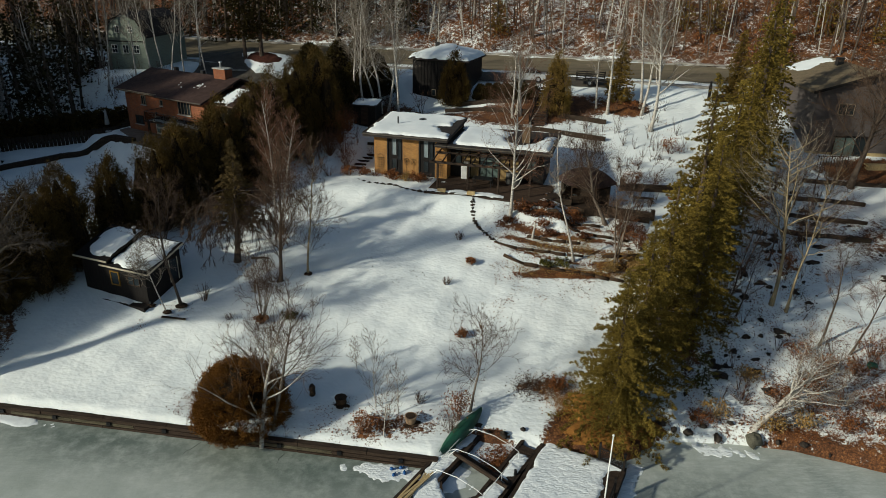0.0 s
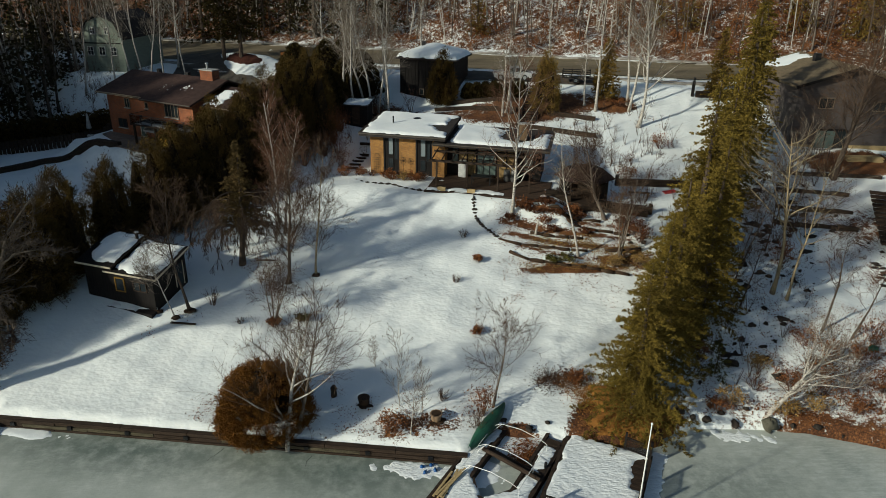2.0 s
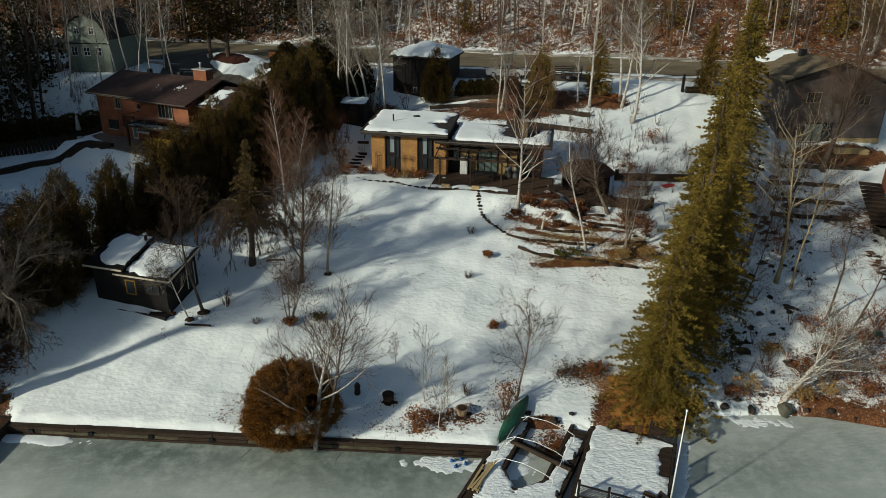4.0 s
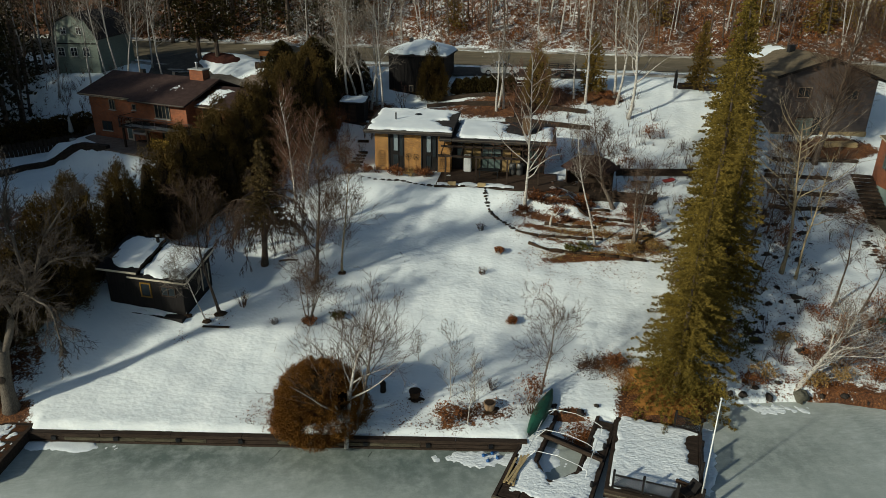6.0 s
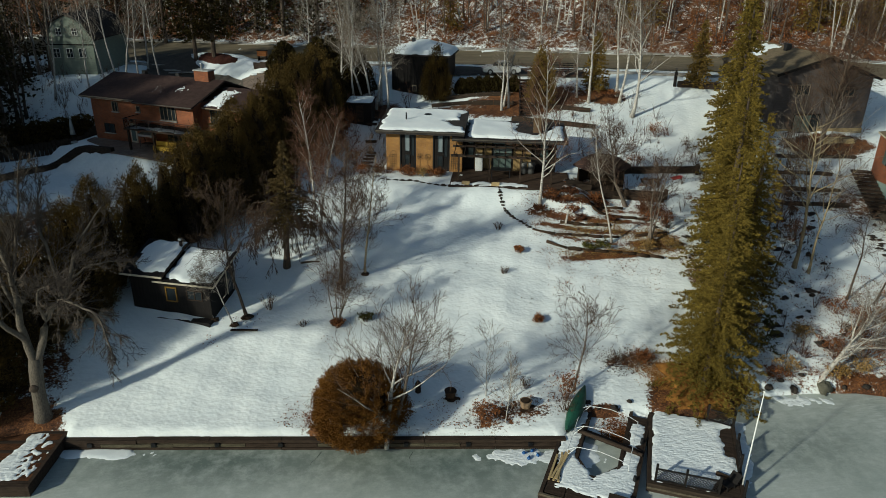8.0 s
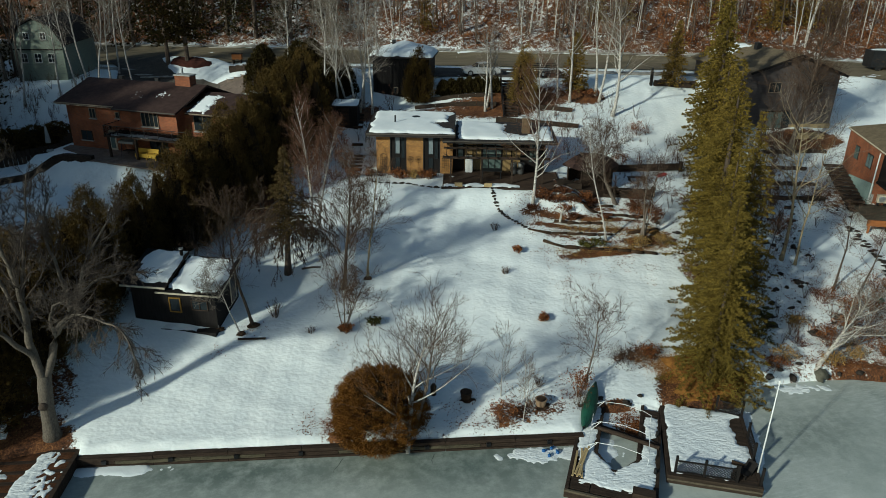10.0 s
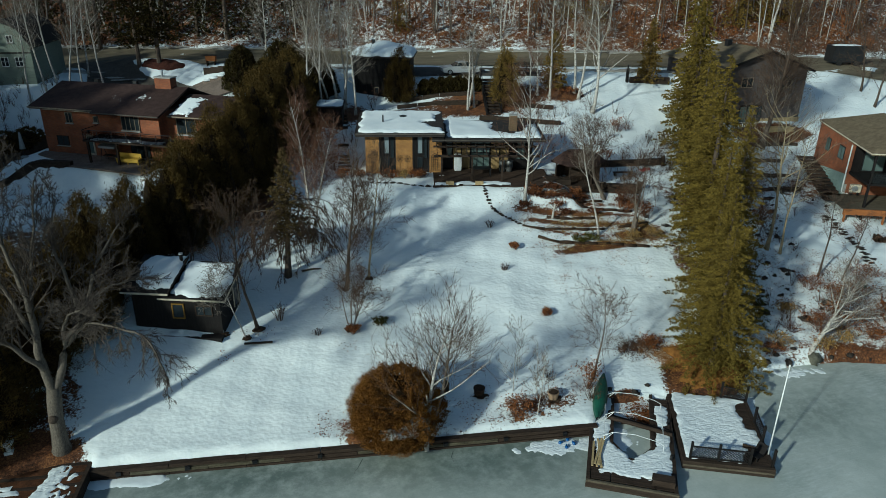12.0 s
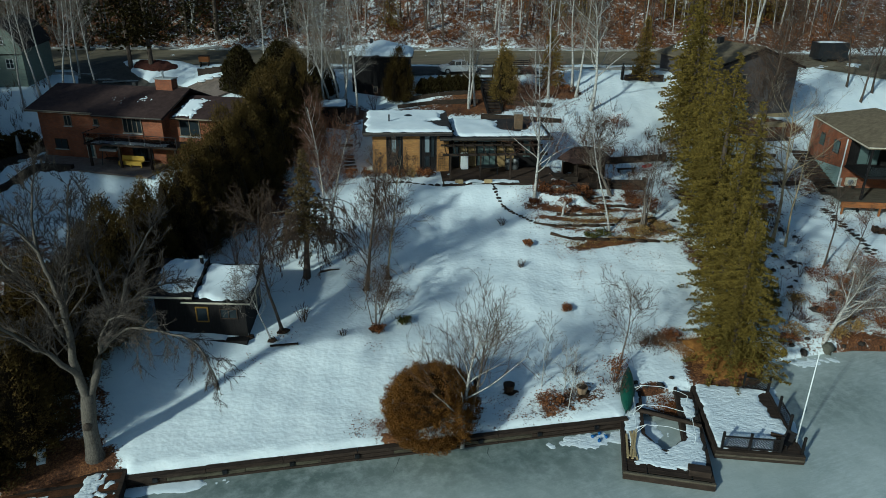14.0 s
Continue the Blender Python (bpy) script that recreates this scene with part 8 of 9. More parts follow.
bare_tree("bare_tree", (24.9, 38.7), 37, 6.8, 0.09, DARK_BARK, TWIG, "slim bare tree with a reddish foot of leaves", lean=(0.22, 0.08), limbs=10, first=0.4, spread=0.38)
bare_tree("bare_tree", (26.4, 37.8), 38, 5.6, 0.08, DARK_BARK, TWIG_RED, "slim bare tree with rusty leaves", lean=(0.45, 0.15), limbs=9, first=0.4, spread=0.45)
bare_tree("birch_tree", (17.9, 31.8), 41, 6.2, 0.19, BIRCH, TWIG_PALE, "white birch leaning far out along the bank", lean=(1.0, 0.45), limbs=20, first=0.3, spread=0.58, sub=8, twigs=6, limb_r=0.5, crook=0.1)
bare_tree("bare_tree", (38.2, 61.0), 43, 14.5, 0.27, DARK_BARK, TWIG, "tall dense-crowned bare tree before the grey house", lean=(0.1, 0.05), limbs=38, first=0.22, spread=0.36, up=0.85, sub=12, twigs=10, limb_r=0.34, twig_r=0.012)
for k, (x, y, h, ln) in enumerate(((7.6, 72.0, 8.5, -0.06), (8.5, 72.6, 9.0, 0.02), (8.0, 73.0, 8.0, 0.1), (16.7, 73.7, 7.0, 0.0), (17.7, 72.6, 13.0, 0.06), (21.5, 73.8, 14.0, 0.0), (21.3, 72.5, 13.0, 0.08), (13.2, 76.5, 12.0, -0.05))):
    bare_tree("birch_tree", (x, y), 60 + k, h, 0.1 + 0.005 * h, BIRCH, TWIG_PALE, "tall white birch on the bank below the road", "tree", "roadside birches", lean=(ln, 0), limbs=12, first=0.35, spread=0.26, up=1.0, twigs=7)
bare_tree("birch_tree", (21.4, 69.3), 68, 12.0, 0.2, BIRCH, TWIG_PALE, "thick white birch leaning across the snowy slope", lean=(0.2, 0.08), limbs=20, first=0.3, spread=0.42, up=0.8, limb_r=0.5, sub=10)
for k, (x, y, h, ln) in enumerate(((-6.4, 73.8, 13, 0.0), (-7.0, 74.6, 12, -0.12), (-5.8, 75.0, 12, 0.12), (-12.6, 84, 11, 0.1), (-0.4, 96, 9, 0), (-8.4, 76.2, 13, -0.05), (-5.0, 77.2, 12.5, 0.06), (-4.6, 73.6, 11, 0.02), (-8.0, 72.6, 12, -0.08), (-9.6, 74.4, 13, 0.04))):
    bare_tree("birch_tree", (x, y), 80 + k, h, 0.14, BIRCH, TWIG_PALE, "tall pale birch behind the houses", "tree", "birches behind the houses", lean=(ln, 0), limbs=16, first=0.3, spread=0.3, up=1.0)
for k, (x, y, h, ln) in enumerate(((-35.1, 88.3, 14, -0.1), (-32.8, 89.2, 13, 0.06), (-36.0, 87.2, 13, -0.2), (-33.1, 96.2, 15, 0.05), (-34.2, 88.0, 12, 0.16), (-31.0, 92, 14, 0), (-37.6, 86.2, 12, 0.04))):
    bare_tree("birch_tree", (x, y), 100 + k, h, 0.12, BIRCH, TWIG_PALE, "tall pale birch beside the barn", "tree", "birches by the barn", lean=(ln, 0), limbs=14, first=0.35, spread=0.28, up=1.0)

for k, (x, y, h, ln) in enumerate(((59.9, 66.5, 11, 0.1), (60.4, 69.4, 10, 0.0), (63.5, 68.0, 12, -0.1))):
    bare_tree("bare_tree", (x, y), 720 + k, h, 0.14, DARK_BARK, TWIG, "spreading bare tree beyond the grey house", "tree", "trees beyond the grey house", lean=(ln, 0), limbs=22, first=0.2, spread=0.42, sub=8, twigs=7, twig_r=0.012)

# conifers standing by themselves
# beside the garden stairs and the garage
for k, (x, y, h) in enumerate(((-10.4, 72.4, 5.0), (-9.2, 76.0, 5.4), (-7.6, 79.6, 5.0), (-11.6, 80.0, 6.0), (-13.4, 76.0, 5.6), (-12.0, 71.0, 6.4), (-10.0, 84.0, 4.6), (-15.4, 82.5, 5.0))):
    cedar_tree((x, y), 160 + k, h, 1.9, 5000, "dark ragged cedar on the shaded slope behind the hedge", CEDAR_DARK, group="slope cedars")

hedge_cedar((12.2, 73.0), 130, 6.4, 1.7, "dense olive-green cedar by the garden stairs", "", 420, 46, YOUNG_NEEDLES, (0.07, 0.15))
hedge_cedar((1.5, 78.2), 131, 5.8, 1.9, "bronze-green cedar against the garage wall", "", 420, 46, CEDAR, (0.07, 0.15))

for k, (x, y, h) in enumerate(((-27.3, 98.2, 15), (-24.9, 97.8, 16))):
    spruce_tree((x, y), 133 + k, h, 3.0, "tall dark pine on the planting island", CEDAR_DARK, "pine", "island pines", "pine_tree", dens=0.8, base=0.24, power=0.45, tuft=16, broad=2.6, gap=1.6)
for k, (x, y, h) in enumerate(((19.3, 75.2, 6.5), (31.6, 74.4, 7.5))):
    spruce_tree((x, y), 140 + k, h, 1.6, "young olive-green conifer below the road", YOUNG_NEEDLES, "conifer", "young conifers", "conifer", dens=1.5, fine=1.3, tuft=12, power=0.55, broad=1.6)
spruce_tree((16.2, 35.3), 150, 2.4, 1.2, "small dark spruce sapling in shaded snow", CEDAR_GREEN, "spruce", name="spruce_sapling")
for k in range(7):
    cedar_tree((4.4 + 0.95 * k, 78.2 - 0.28 * k), 155 + k, 1.7, 0.75, 1500, "clipped low cedar in a hedge by the parking strip", CEDAR_DARK, group="parking hedge")
for k in range(9):
    cedar_tree((-54 + 2.1 * k, 75.5 + 0.6 * k), 170 + k, 2.8, 1.6, 2500, "dark hedge shrub behind the board fence", CEDAR, shape="ball", group="fence hedge", name="hedge_shrub", category="hedge")


# ---- shrubs and tufts ----
def shrub(at, seed, h, spread, twig, label, leaves=None, n=26, name="shrub"):
    x, y = at
    rnd = random.Random(seed)
    t = thing(name, (x, y, height(x, y)), 0, label, "shrub", "garden shrubs")
    g = Geo()
    tips = []
    for k in range(n):
        a, q = rnd.uniform(0, 6.28), rnd.uniform(0.2, 1)
        p = Vector((0.12 * math.cos(a), 0.12 * math.sin(a), -0.1))
        top = Vector((spread * q * math.cos(a), spread * q * math.sin(a), h * rnd.uniform(0.5, 1) * (1.1 - 0.4 * q)))
        mid = p.lerp(top, 0.5) + Vector((rnd.gauss(0, 0.06), rnd.gauss(0, 0.06), 0.08 * h))
        g.tube([p, mid, top], [0.016, 0.012, 0.006], 3, False)
        tips.append(top)
        for j in range(4):
            s = mid.lerp(top, rnd.random())
            e = s + Vector((rnd.gauss(0, 0.2), rnd.gauss(0, 0.2), rnd.uniform(0.05, 0.3))) * h * 0.6
            g.spike(s, e, 0.009)
            tips.append(e)
    part("branchwork", g, twig, t)
    if leaves:
        rng = np.random.default_rng(seed)
        c = np.array([tuple(p) for p in tips])[rng.integers(0, len(tips), len(tips) * 3)] + rng.normal(0, 0.08 * h + 0.02, (len(tips) * 3, 3))
        c[:, 2] = np.abs(c[:, 2])
        d = rng.normal(0, 1, c.shape)
        d /= np.linalg.norm(d, axis=1)[:, None]
        w = np.cross(d, rng.normal(0, 1, c.shape))
        w /= np.linalg.norm(w, axis=1)[:, None]
        ob = new("foliage", cards("foliage", leaves, c, d * 0.09, w * 0.045))
        ob.parent = t


for k, (x, y, h, r, lv, tw) in enumerate(((1.6, 39.2, 0.5, 0.4, DRY_LEAF, TWIG_RED), (2.4, 46.9, 0.5, 0.4, DRY_LEAF, TWIG_RED), (-4.0, 31.2, 1.3, 0.9, DRY_LEAF, TWIG_RED), (-1.0, 33.5, 0.8, 0.6, None, TWIG), (1.2, 32.4, 1.8, 0.9, DRY_LEAF, TWIG_RED),
                                        (0.8, 31.3, 1.3, 0.7, None, TWIG), (-8.9, 63.4, 1.9, 1.2, DRY_LEAF, TWIG_RED), (-10.2, 60.5, 1.2, 0.9, None, TWIG_RED), (-11.8, 40.3, 0.6, 0.5, DRY_LEAF, TWIG_RED), (-9.9, 40.6, 0.6, 0.5, CEDAR_GREEN, TWIG),
                                        (-14.0, 40.6, 0.5, 0.5, None, TWIG), (6.8, 52.9, 0.9, 0.9, DRY_LEAF, TWIG_RED), (8.3, 51.6, 0.7, 0.7, DRY_LEAF, TWIG_RED), (9.3, 46.9, 0.6, 0.8, CEDAR_GREEN, TWIG), (8.0, 46.8, 0.5, 0.6, CEDAR_GREEN, TWIG),
                                        (12.8, 46.3, 0.7, 0.9, DRY_GRASS, TWIG_PALE), (14.6, 46.3, 0.8, 0.8, DRY_GRASS, TWIG_PALE), (15.6, 49.4, 1.4, 1.1, DRY_LEAF, TWIG_RED), (14.4, 50.2, 1.0, 0.9, DRY_LEAF, TWIG_RED), (11.0, 53.2, 0.8, 0.8, DRY_LEAF, TWIG_RED),
                                        (17.5, 59.4, 1.3, 1.1, DRY_LEAF, TWIG_RED), (19.4, 59.2, 1.4, 1.0, None, TWIG_RED), (21.3, 58.8, 1.3, 1.0, None, TWIG), (20.5, 34.2, 1.0, 1.1, DRY_LEAF, TWIG_RED), (22.6, 34.6, 1.1, 1.2, DRY_LEAF, TWIG_RED),
                                        (24.2, 36.2, 1.2, 1.2, DRY_LEAF, TWIG_RED), (26.0, 36.0, 1.2, 1.2, DRY_LEAF, TWIG_RED), (19.2, 35.8, 0.9, 0.9, DRY_GRASS, TWIG_PALE), (21.0, 32.2, 0.9, 1.2, DRY_GRASS, TWIG_PALE), (23.2, 31.6, 1.0, 1.2, DRY_LEAF, TWIG_RED),
                                        (25.2, 30.6, 1.2, 1.4, DRY_LEAF, TWIG_RED), (19.2, 32.0, 0.8, 1.0, DRY_GRASS, TWIG_RED), (15.2, 32.4, 0.7, 0.9, DRY_LEAF, TWIG_RED), (5.8, 35.2, 0.8, 1.1, None, TWIG), (7.2, 35.0, 0.6, 0.9, DRY_LEAF, TWIG), (20.5, 73.6, 0.8, 1.4, DRY_LEAF, TWIG_RED),
                                        (0.6, 44.5, 0.7, 0.5, None, TWIG), (1.6, 50.2, 0.7, 0.7, None, TWIG), (-4.2, 60.0, 0.6, 0.8, DRY_LEAF, TWIG_RED), (-1.8, 59.0, 0.8, 0.7, DRY_LEAF, TWIG_RED), (-3.0, 59.6, 0.7, 0.6, DRY_GRASS, TWIG_PALE), (-16.2, 42.4, 1.5, 0.6, None, TWIG),
                                        (20.8, 43.8, 2.2, 1.6, None, TWIG), (19.6, 40.6, 1.8, 1.4, None, TWIG), (22.3, 46.2, 2.4, 1.8, None, TWIG_RED), (25.6, 46.4, 2.0, 1.6, DRY_LEAF, TWIG_RED), (27.2, 50, 2.4, 2.0, None, TWIG_RED), (30.4, 53, 2.2, 1.8, None, TWIG), (22.4, 65.2, 1.6, 1.3, DRY_LEAF, TWIG_RED), (18.6, 63, 1.0, 1.1, None, TWIG_RED), (-9.4, 65.2, 2.2, 1.6, DRY_LEAF, TWIG_RED), (-10.8, 64.4, 1.8, 1.4, None, TWIG_RED), (-8.4, 60.8, 1.0, 0.9, DRY_LEAF, TWIG_RED), (20.2, 33.4, 1.6, 1.4, None, TWIG_RED), (22.0, 33.2, 1.5, 1.4, DRY_LEAF, TWIG_RED), (24.0, 33.6, 1.7, 1.5, None, TWIG_RED), (25.8, 33.0, 1.4, 1.4, DRY_LEAF, TWIG_RED), (18.2, 34.0, 1.1, 1.1, None, TWIG_RED), (16.2, 33.0, 0.9, 1.0, DRY_GRASS, TWIG_PALE), (27.6, 37.2, 1.6, 1.5, DRY_LEAF, TWIG_RED), (23.0, 37.6, 1.2, 1.3, DRY_LEAF, TWIG_RED))):
    shrub((x, y), 300 + k, h, r, tw, ("bare twiggy shrub in the snow", "low shrub with dry rusty leaves", "clump of dry straw-coloured grass", "low green shrub in the snow")[0 if lv is None else 1 if lv is DRY_LEAF else 2 if lv is DRY_GRASS else 3], lv)
for k, (x, y, h, r) in enumerate(((7.8, 52.4, 0.4, 1.0), (6.9, 53.0, 0.35, 0.9), (8.6, 53.0, 0.4, 0.9), (9.4, 52.1, 0.3, 0.9), (15.6, 50.8, 1.1, 1.1), (15.3, 52.0, 1.2, 1.1), (5.6, 52.3, 0.5, 0.7), (11.3, 52.6, 0.6, 0.9), (14.6, 51.4, 0.8, 0.9), (8.9, 50.9, 0.4, 0.8), (11.6, 50.6, 0.4, 0.7))):
    shrub((x, y), 330 + k, h, r, TWIG_RED, "low rusty-leaved shrub on the garden terraces", DARK_LEAF, n=30, name="rusty_shrub")
# the last eight are added to darken the slope in place of shade
for k, (x, y, h, sp) in enumerate(((-17.2, 50.2, 4.2, 1.5), (-15.4, 49.2, 4.0, 1.4), (-19.6, 50.0, 4.6, 1.6), (-21.6, 50.0, 5.0, 1.6), (-18.4, 52.6, 5.0, 1.5), (-16.6, 54, 4.6, 1.4), (-13.2, 57.4, 3.4, 1.2), (-14.4, 55.6, 5.2, 1.5), (-11.4, 63.0, 3.2, 1.4), (-10.2, 67.4, 3.6, 1.4), (-8.6, 71.5, 3.4, 1.4), (-2.2, 75.6, 3.0, 1.3), (29.0, 51.2, 2.6, 1.3), (31.0, 54.4, 3.0, 1.3), (33.0, 57.0, 2.8, 1.3), (30.0, 58.6, 3.4, 1.4), (35.6, 59.6, 2.6, 1.2), (37.6, 62.6, 2.8, 1.2), (33.4, 61.0, 3.2, 1.3), (26.6, 47.4, 2.4, 1.2))):
    bare_tree("bare_bush", (x, y), 400 + k, h * (0.85 if k < 6 else 1.0), 0.035, DARK_BARK, TWIG_RED if k > 6 else TWIG, ("tall brushy bare bush before the cedar hedge" if k < 9 else "tall brushy bare bush on the shaded slope"), "bush", "bare bushes", forks=4, limbs=12, first=0.25, spread=0.3, up=1.2, sub=5, twigs=3, twig_r=0.007)

# ---- woods on the hillside and beyond ----
def hillside():
    rnd = random.Random(77)
    pale, dark, brush = Geo(), Geo(), Geo()
    for k in range(820):
        x = rnd.uniform(-70, 95)
        yy = 103 + 62 * rnd.random() ** 1.4
        y = yy - 0.3 * max(-60, min(60, x))
        z, h, r = height(x, y), rnd.uniform(6, 13), rnd.uniform(0.05, 0.13)
        top = Vector((x + rnd.gauss(0, 0.7), y + rnd.gauss(0, 0.4), z + h))
        base = Vector((x, y, z - 0.3))
        mid = base.lerp(top, 0.5) + Vector((rnd.gauss(0, 0.15), 0, 0))
        g = pale if rnd.random() < 0.38 else dark
        g.tube([base, mid, top], [r, r * 0.7, 0.015], 5, False)
        for j in range(9):
            t = rnd.uniform(0.35, 0.98)
            p = base.lerp(top, t)
            a = rnd.uniform(0, 6.28)
            ln = h * 0.22 * (1.15 - t)
            e = p + Vector((math.cos(a) * ln, math.sin(a) * ln, ln * rnd.uniform(0.5, 1.3)))
            g.spike(p, e, r * 0.3)
            for i in range(2):
                s = p.lerp(e, rnd.uniform(0.3, 0.9))
                brush.spike(s, s + Vector((rnd.gauss(0, 0.4), rnd.gauss(0, 0.4), rnd.uniform(0.2, 0.7))), 0.013)
    single("woodland", pale, BIRCH, "pale birch trunks crowding the snowy hillside", "trees", kind="stuff")
    single("woodland", dark, DARK_BARK, "dark bare trunks crowding the snowy hillside", "trees", kind="stuff")
    for k in range(750):
        x = rnd.uniform(-70, 95)
        yy = 102 + 50 * rnd.random() ** 1.3
        y = yy - 0.3 * max(-60, min(60, x))
        z, h = height(x, y), rnd.uniform(0.6, 2.6)
        for j in range(7):
            a = rnd.uniform(0, 6.28)
            brush.spike(Vector((x, y, z - 0.1)), Vector((x + 0.5 * h * math.cos(a) * rnd.random(), y + 0.5 * h * math.sin(a) * rnd.random(), z + h * rnd.uniform(0.6, 1))), 0.022)
    single("underbrush", brush, TWIG, "dark bare underbrush on the hillside", "brush", kind="stuff")
    rng = np.random.default_rng(5)
    n = 75000
    cl = 760
    cx = np.concatenate([rng.uniform(-70, 95, cl // 2), rng.uniform(-5, 95, cl // 2)])
    cyy = 102.5 + 55 * rng.random(cl) ** 1.3
    tall = rng.uniform(0.5, 1.0, cl) + 3.0 * rng.random(cl) ** 3
    pick = rng.integers(0, cl, n)
    up = rng.random(n) * tall[pick]
    loose = (0.35 + 0.3 * tall[pick]) * (1.1 - 0.6 * up / tall[pick])
    x = cx[pick] + rng.normal(0, 1, n) * loose
    yy = cyy[pick] + rng.normal(0, 1, n) * loose
    y = yy - 0.3 * np.clip(x, -60, 60)
    z = land(x, y) + 0.25 + up
    d = rng.normal(0, 1, (n, 3))
    d /= np.linalg.norm(d, axis=1)[:, None]
    w = np.cross(d, rng.normal(0, 1, (n, 3)))
    w /= np.linalg.norm(w, axis=1)[:, None]
    tagged(new("underbrush_leaves", cards("underbrush_leaves", DRY_LEAF, np.stack([x, y, z], 1), d * 0.17, w * 0.085)), "rusty dry leaves clinging to the underbrush", "brush", kind="stuff")


hillside()
# a few kinds of far trees, repeated with their parts
far_bare = [bare_tree("bare_tree", (-46 + 4 * k, 104), 500 + k, 13 + k, 0.16, (BIRCH, DARK_BARK, BARK)[k], (TWIG_PALE, TWIG, TWIG_RED)[k], "tall bare woodland tree above the road", "tree", "woodland trees", limbs=11, first=0.32, spread=0.26, up=1.0, sub=3, twigs=3, twig_r=0.015) for k in range(3)]
far_fir = [spruce_tree((-58 + 6 * k, 100), 520 + k, 13 + 2 * k, 3.5, "tall dark woodland spruce near the road", FAR_NEEDLES, "spruce", "woodland spruces", dens=0.6, fine=0.42, tuft=4, power=0.65, broad=2.9) for k in range(2)]
far_rust = [spruce_tree((34, 104), 530, 7, 1.9, "rusty-green young hemlock on the hillside", BRONZE, "conifer", "hillside conifers", "conifer", dens=0.6, fine=0.6, tuft=5)]
far_olive = [spruce_tree((57.2, 90.8), 540, 8.5, 2.4, "golden-olive young cedar on the hillside", YOUNG_NEEDLES, "conifer", "golden hillside conifers", "conifer", dens=0.8, fine=0.7, tuft=8, power=0.55, broad=2.0)]
rnd = random.Random(21)


def scatter(kinds, spots):
    for k, (x, y) in enumerate(spots):
        s = rnd.uniform(0.75, 1.2)
        copy_thing(kinds[k % len(kinds)], Matrix.Translation((x, y, height(x, y))) @ pose(0, 0, 0, 0, 0, rnd.uniform(0, 360)) @ Matrix.Diagonal((s, s, s, 1)))


spots = []
for _ in range(70):
    x = rnd.uniform(-65, 85)
    spots.append((x, 104 + rnd.uniform(0, 26) - 0.3 * x))
scatter(far_bare, spots)
scatter(far_bare, [(-50 + rnd.uniform(-9, 9), rnd.uniform(78, 100)) for _ in range(46)])
scatter(far_fir, [(-57, 88), (-53, 92), (-49, 80), (-60, 82), (-55, 84), (-62, 92), (-18, 116), (-12, 113), (-35, 121), (-42, 123), (-50, 118), (-27, 119), (-6, 112), (-48, 70), (-54, 68), (-58, 74), (-47, 96), (-52, 101), (-58, 98), (-46, 88), (-62, 104), (-54, 108), (-46, 106), (-66, 86), (-64, 78), (-70, 94), (-43, 112), (-38, 116), (-31, 113), (-24, 111), (-20, 110), (-15, 118), (-29, 125), (-22, 122), (-9, 119), (-36, 128), (-46, 128), (-2, 118), (-56, 114), (-60, 112), (-45, 84), (-50, 86), (-44, 78), (-33, 110), (-27, 109.5), (-16, 108.5), (-11, 107), (-40, 114), (-5, 107), (-48, 115), (-20, 115), (-8, 124), (-25, 116), (-53, 119)])
scatter(far_olive, [(59.6, 92.6), (61.8, 90.2), (64.6, 91.8), (67.5, 90.6), (51.0, 94.4), (62.5, 94.5), (37.0, 97.6), (70, 93), (33.4, 99.5), (8.0, 103.6)])
scatter(far_rust, [(x, 106 + rnd.uniform(0, 14) - 0.3 * x) for x in (27, 36, 41, 47, 52, 56, 61, 66, 70, 74, 78, 5, 14, -3)])



# ---- fallen leaves and brush on the snow ----
def leaf_scatter(name, label, mat, boxes, n, size, seed):
    rng = np.random.default_rng(seed)
    c = []
    for (x0, x1, y0, y1), share in boxes:
        k = int(n * share)
        cx, cy = rng.uniform(x0, x1, max(6, k // 26)), rng.uniform(y0, y1, max(6, k // 26))
        i = rng.integers(0, len(cx), k)
        c.append(np.stack([cx[i] + rng.normal(0, 0.35, k), cy[i] + rng.normal(0, 0.35, k)], 1))
    c = np.concatenate(c)
    c = c[c[:, 1] > shore(c[:, 0]) + 0.7]
    z = land(c[:, 0], c[:, 1]) + 0.8 * wobble(c[:, 0], c[:, 1]) + 0.03
    d = rng.normal(0, 1, (len(c), 3)) * (1, 1, 0.35)
    d /= np.linalg.norm(d, axis=1)[:, None]
    w = np.cross(d, np.array([0, 0, 1.0]) + rng.normal(0, 0.3, (len(c), 3)))
    w /= np.linalg.norm(w, axis=1)[:, None]
    s = rng.uniform(*size, len(c))[:, None]
    tagged(new(name, cards(name, mat, np.column_stack([c, z]), d * s, w * s * 0.5)), label, "leaves", kind="stuff")


leaf_scatter("fallen_leaves", "dry brown leaves strewn over the snow", DRY_LEAF, [((4, 16, 45, 54), 0.26), ((4, 17, 41, 46), 0.03), ((-7, 3, 30.5, 34), 0.045), ((15, 30, 30, 40), 0.14), ((14, 28, 40, 50), 0.08), ((-15, -11, 31.7, 34), 0.03), ((-14.2, -12.6, 30.9, 33), 0.22), ((-20, -9, 39, 42), 0.007), ((15, 24, 68, 76), 0.03)], 20000, (0.04, 0.09), 3)
leaf_scatter("needle_litter", "orange-brown needle litter under the spruces", NEEDLE_LITTER, [((7.4, 11.8, 30.2, 34.4), 0.9), ((6.4, 8.5, 33.2, 36), 0.07)], 20000, (0.03, 0.08), 5)
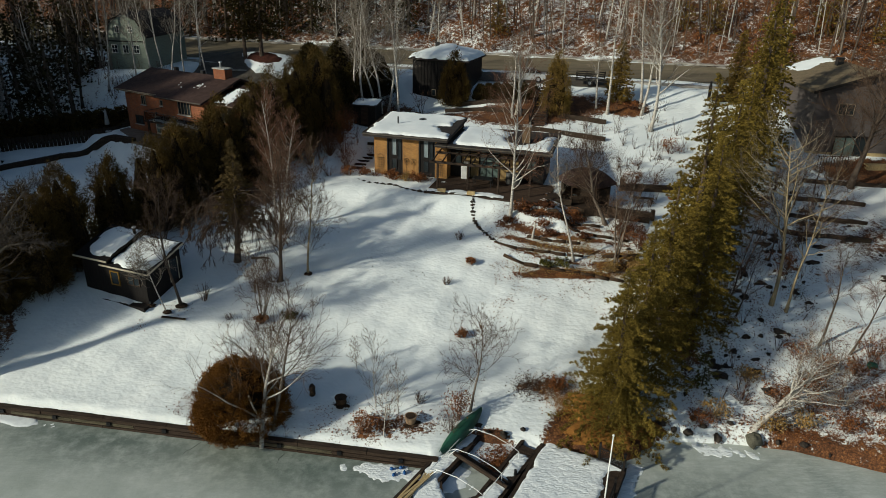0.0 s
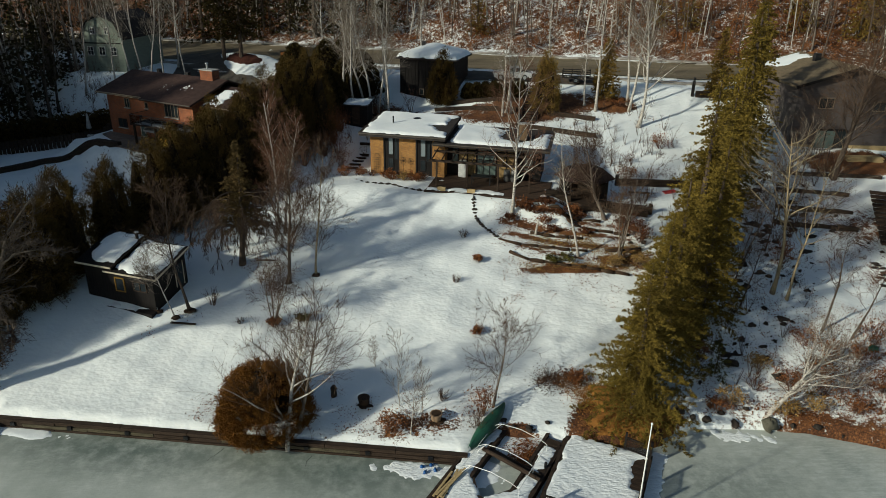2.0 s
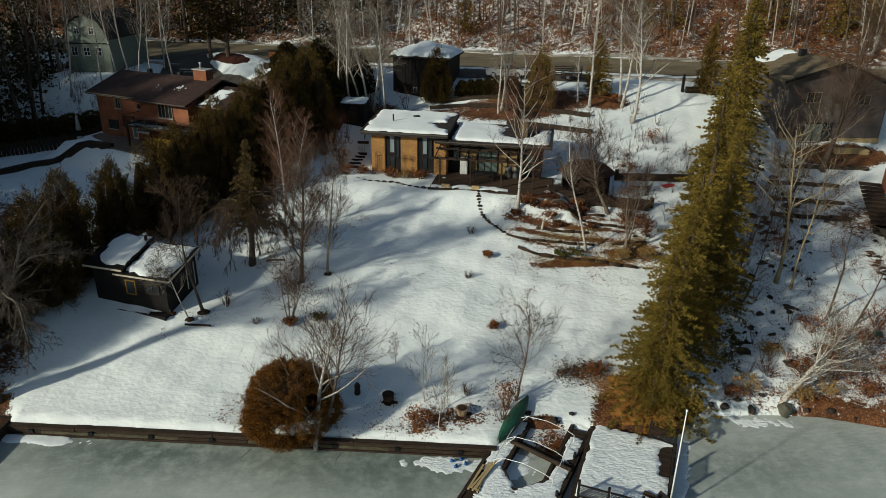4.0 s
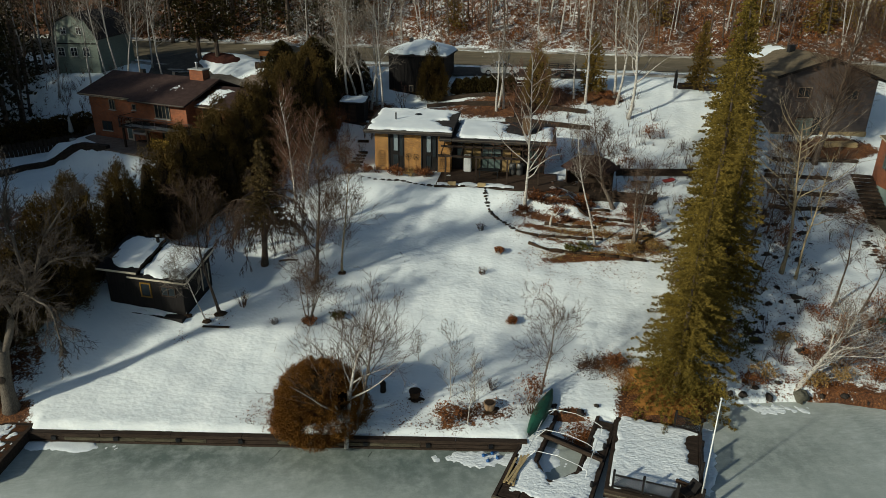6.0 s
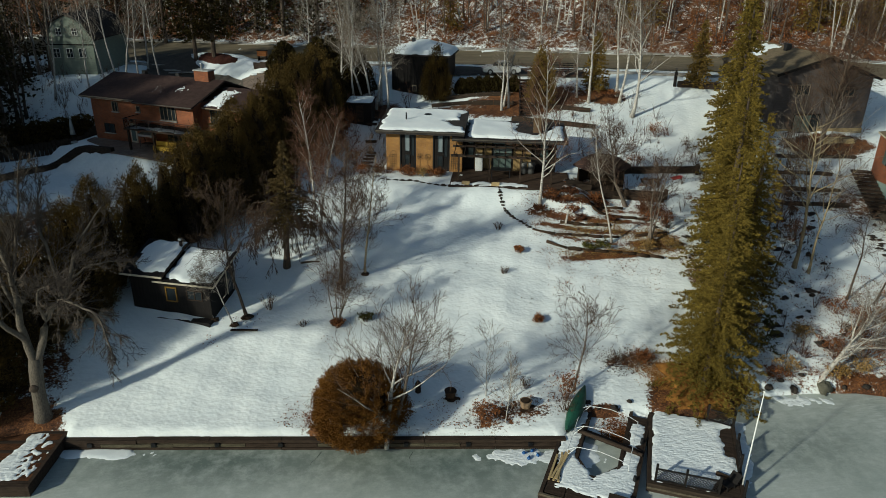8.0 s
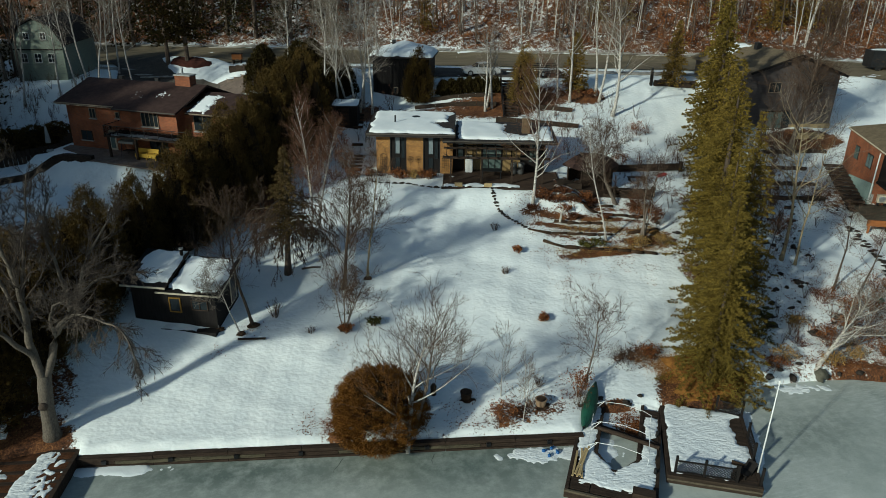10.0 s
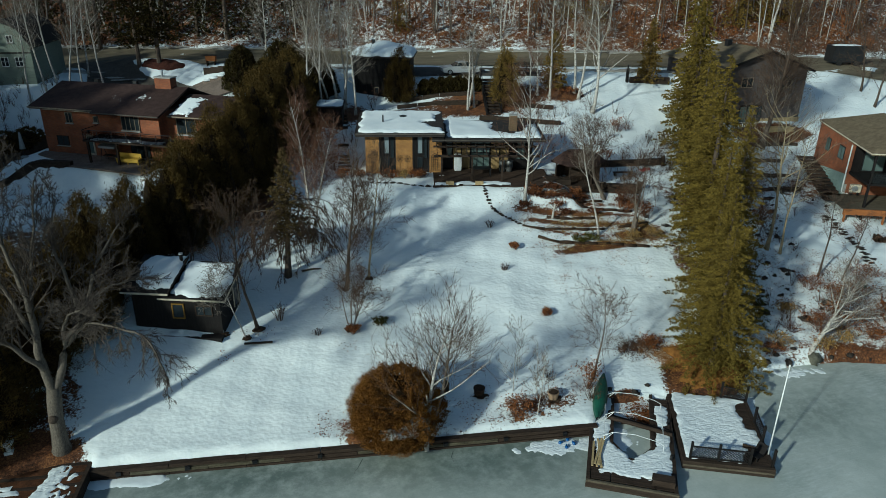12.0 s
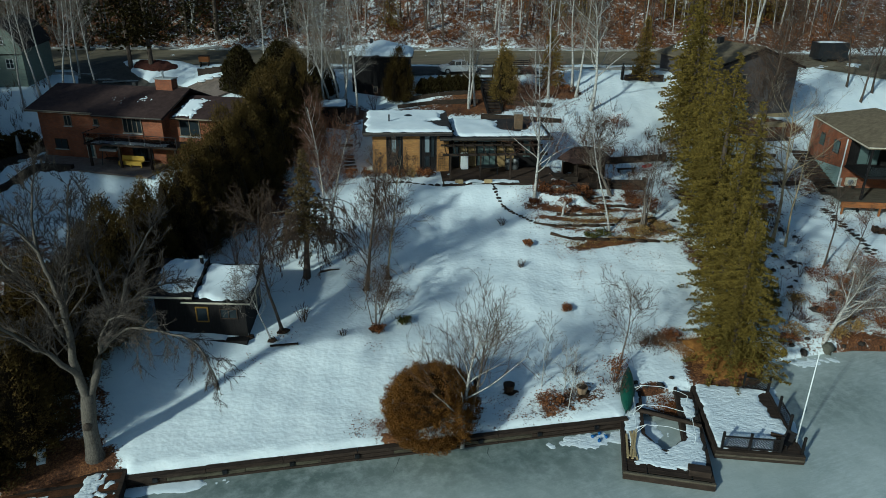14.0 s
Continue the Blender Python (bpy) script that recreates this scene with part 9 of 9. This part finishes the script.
leaf_scatter("dry_grass_mats", "flattened straw-coloured grass on the terraces", DRY_GRASS, [((11.5, 15.5, 45.6, 48.6), 0.5), ((5.5, 13, 46.0, 46.7), 0.2), ((7, 12, 48.6, 50.4), 0.3)], 4500, (0.05, 0.12), 6)
leaf_scatter("bank_leaves", "rusty leaves and dry stalks along the open bank", DRY_LEAF, [((12.5, 26, 31.0, 33.0), 0.6), ((18, 29, 33, 37), 0.25), ((24, 31, 33, 41), 0.5)], 5600, (0.04, 0.09), 7)
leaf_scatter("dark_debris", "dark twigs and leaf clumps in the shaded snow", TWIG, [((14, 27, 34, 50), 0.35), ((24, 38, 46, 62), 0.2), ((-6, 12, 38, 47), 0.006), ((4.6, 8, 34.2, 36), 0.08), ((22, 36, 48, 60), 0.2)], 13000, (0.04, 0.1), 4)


def thicket():
    rnd = random.Random(31)
    g = Geo()
    for k in range(500):
        x, y = (rnd.uniform(15.5, 36), rnd.uniform(34, 60)) if k < 110 else (rnd.uniform(11, 25), rnd.uniform(54, 73)) if k < 230 else (rnd.uniform(-50, -35.5), rnd.uniform(80, 93)) if k < 400 else (rnd.uniform(-14, -5), rnd.uniform(68, 86))
        if 30 < x and y < 46 or x > 33.5 and y > 44:
            continue
        z, h = height(x, y), rnd.uniform(0.5, 2.2)
        for j in range(5):
            a = rnd.uniform(0, 6.28)
            p, q = Vector((x, y, z - 0.1)), Vector((x + 0.5 * h * math.cos(a) * rnd.random(), y + 0.5 * h * math.sin(a) * rnd.random(), z + h * rnd.uniform(0.6, 1)))
            g.tube([p, p.lerp(q, 0.5) + Vector((rnd.gauss(0, 0.08), rnd.gauss(0, 0.08), 0)), q], [0.018, 0.013, 0.006], 3, False)
            for i in range(2):
                s = p.lerp(q, rnd.uniform(0.4, 0.9))
                g.spike(s, s + Vector((rnd.gauss(0, 0.2), rnd.gauss(0, 0.2), rnd.uniform(0.1, 0.35))), 0.008)
    single("thicket", g, TWIG, "thin bare brush in the gully and on the bank", "brush", kind="stuff")


thicket()


def garden_hut():
    at = (-7.6, 71.2, height(-7.6, 71.2))
    t = thing("garden_hut", at, -16, "small dark garden hut under a thick snow cap", "hut")
    for y0, y1, hh in ((-0.9, -0.78, 1.9), (0.78, 0.9, 2.15)):
        part("wall", Geo().box(-1.2, y0, -0.5, 1.2, y1, hh), BLACK_WOOD, t)
    for x0 in (-1.2, 1.08):
        part("side_wall", Geo().poly([(x0, -0.78, -0.5), (x0, 0.78, -0.5), (x0, 0.78, 2.14), (x0, -0.78, 1.92)], (0.12, 0, 0)), BLACK_WOOD, t)
    part("door", Geo().box(-0.4, -0.94, 0.0, 0.4, -0.905, 1.75), DARK_WOOD, t)
    part("roof", Geo().poly([(-1.4, -1.15, 1.9), (-1.4, 1.15, 2.22), (-1.4, 1.15, 2.32), (-1.4, -1.15, 2.0)], (2.8, 0, 0)), DARK_ROOF, t)
    tagged(snow_cover("roof_snow", pose(*at, 0, 0, -16), (-1.35, 1.35, -1.1, 1.1), lambda u, v: 2.16 + 0.139 * v, lambda u, v: 0.3 * (1.15 - abs(u / 1.35) ** 6 - abs(v / 1.1) ** 6), 0.04, "thick snow on the hut's roof", 0.14))


garden_hut()

stump = thing("birch_stump", (7.4, 50.4, height(7.4, 50.4)), 0, "short broken birch stump on the terrace", "stump")
part("stem", Geo().tube([(0, 0, -0.2), (0.08, 0, 0.6), (0.2, 0, 1.25)], [0.11, 0.09, 0.07], 8), BIRCH, stump)
for k, (u, v) in enumerate(((0.4, -0.9), (1.9, -1.1), (3.2, -0.9), (4.3, -1.2), (5.4, -1.0), (-0.6, -1.2))):
    w = pose(*HOUSE_AT, 0, 0, HOUSE_TURN) @ Vector((u, v, 0))
    shrub((w.x, w.y), 380 + k, 0.8, 0.75, TWIG_RED, "low rusty shrub under the brick wall", DRY_LEAF if k % 2 else None)
for k, (x, y, h) in enumerate(((-10.6, 64.2, 3.0), (-9.9, 66.6, 3.4), (-9.4, 69.0, 3.0), (-11.4, 67.0, 3.6), (-12.2, 62.2, 2.6))):
    shrub((x, y), 390 + k, h, 1.5, TWIG_RED, "tall rusty shrub beside the garden path", DRY_LEAF if k % 2 else None, n=70, name="tall_shrub")
path = thing("log_steps", (0, 0, 0), 0, "dark log steps up the snowy path beside the house", "steps")
for k in range(10):
    x, y = -7.9 + 0.2 * k, 63.2 + 1.15 * k
    part("step_log", Geo().slab((x - 0.55, y, height(x, y) + 0.06), (x + 0.55, y - 0.2, height(x, y) + 0.06), 0.2, 0.24), OLD_TIMBER, path)
branch = thing("fallen_branch", (-13.4, 47.2, height(-13.4, 47.2)), 0, "dark fallen branch lying on the snow", "branch")
part("stem", Geo().tube([(-0.7, 0, 0.06), (0.1, 0.05, 0.1), (0.7, -0.05, 0.08)], [0.08, 0.07, 0.05], 7), DARK_BARK, branch)
board = single("fallen_board", Geo().slab((-0.8, 0, 0.05), (0.9, -0.3, 0.05), 0.16, 0.07), OLD_TIMBER, "dark plank lying on the snowy lawn", "board", at=pose(-17.8, 40.7, height(-17.8, 40.7)))


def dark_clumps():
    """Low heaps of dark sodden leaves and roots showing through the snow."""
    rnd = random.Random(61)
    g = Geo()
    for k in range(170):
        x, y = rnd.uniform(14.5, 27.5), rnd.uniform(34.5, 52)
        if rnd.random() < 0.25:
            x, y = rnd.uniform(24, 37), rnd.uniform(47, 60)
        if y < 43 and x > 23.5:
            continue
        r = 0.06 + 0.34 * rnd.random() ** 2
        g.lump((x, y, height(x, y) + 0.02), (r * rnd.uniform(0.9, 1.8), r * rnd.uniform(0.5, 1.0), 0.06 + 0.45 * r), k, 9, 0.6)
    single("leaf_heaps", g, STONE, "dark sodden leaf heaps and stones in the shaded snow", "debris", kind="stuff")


dark_clumps()
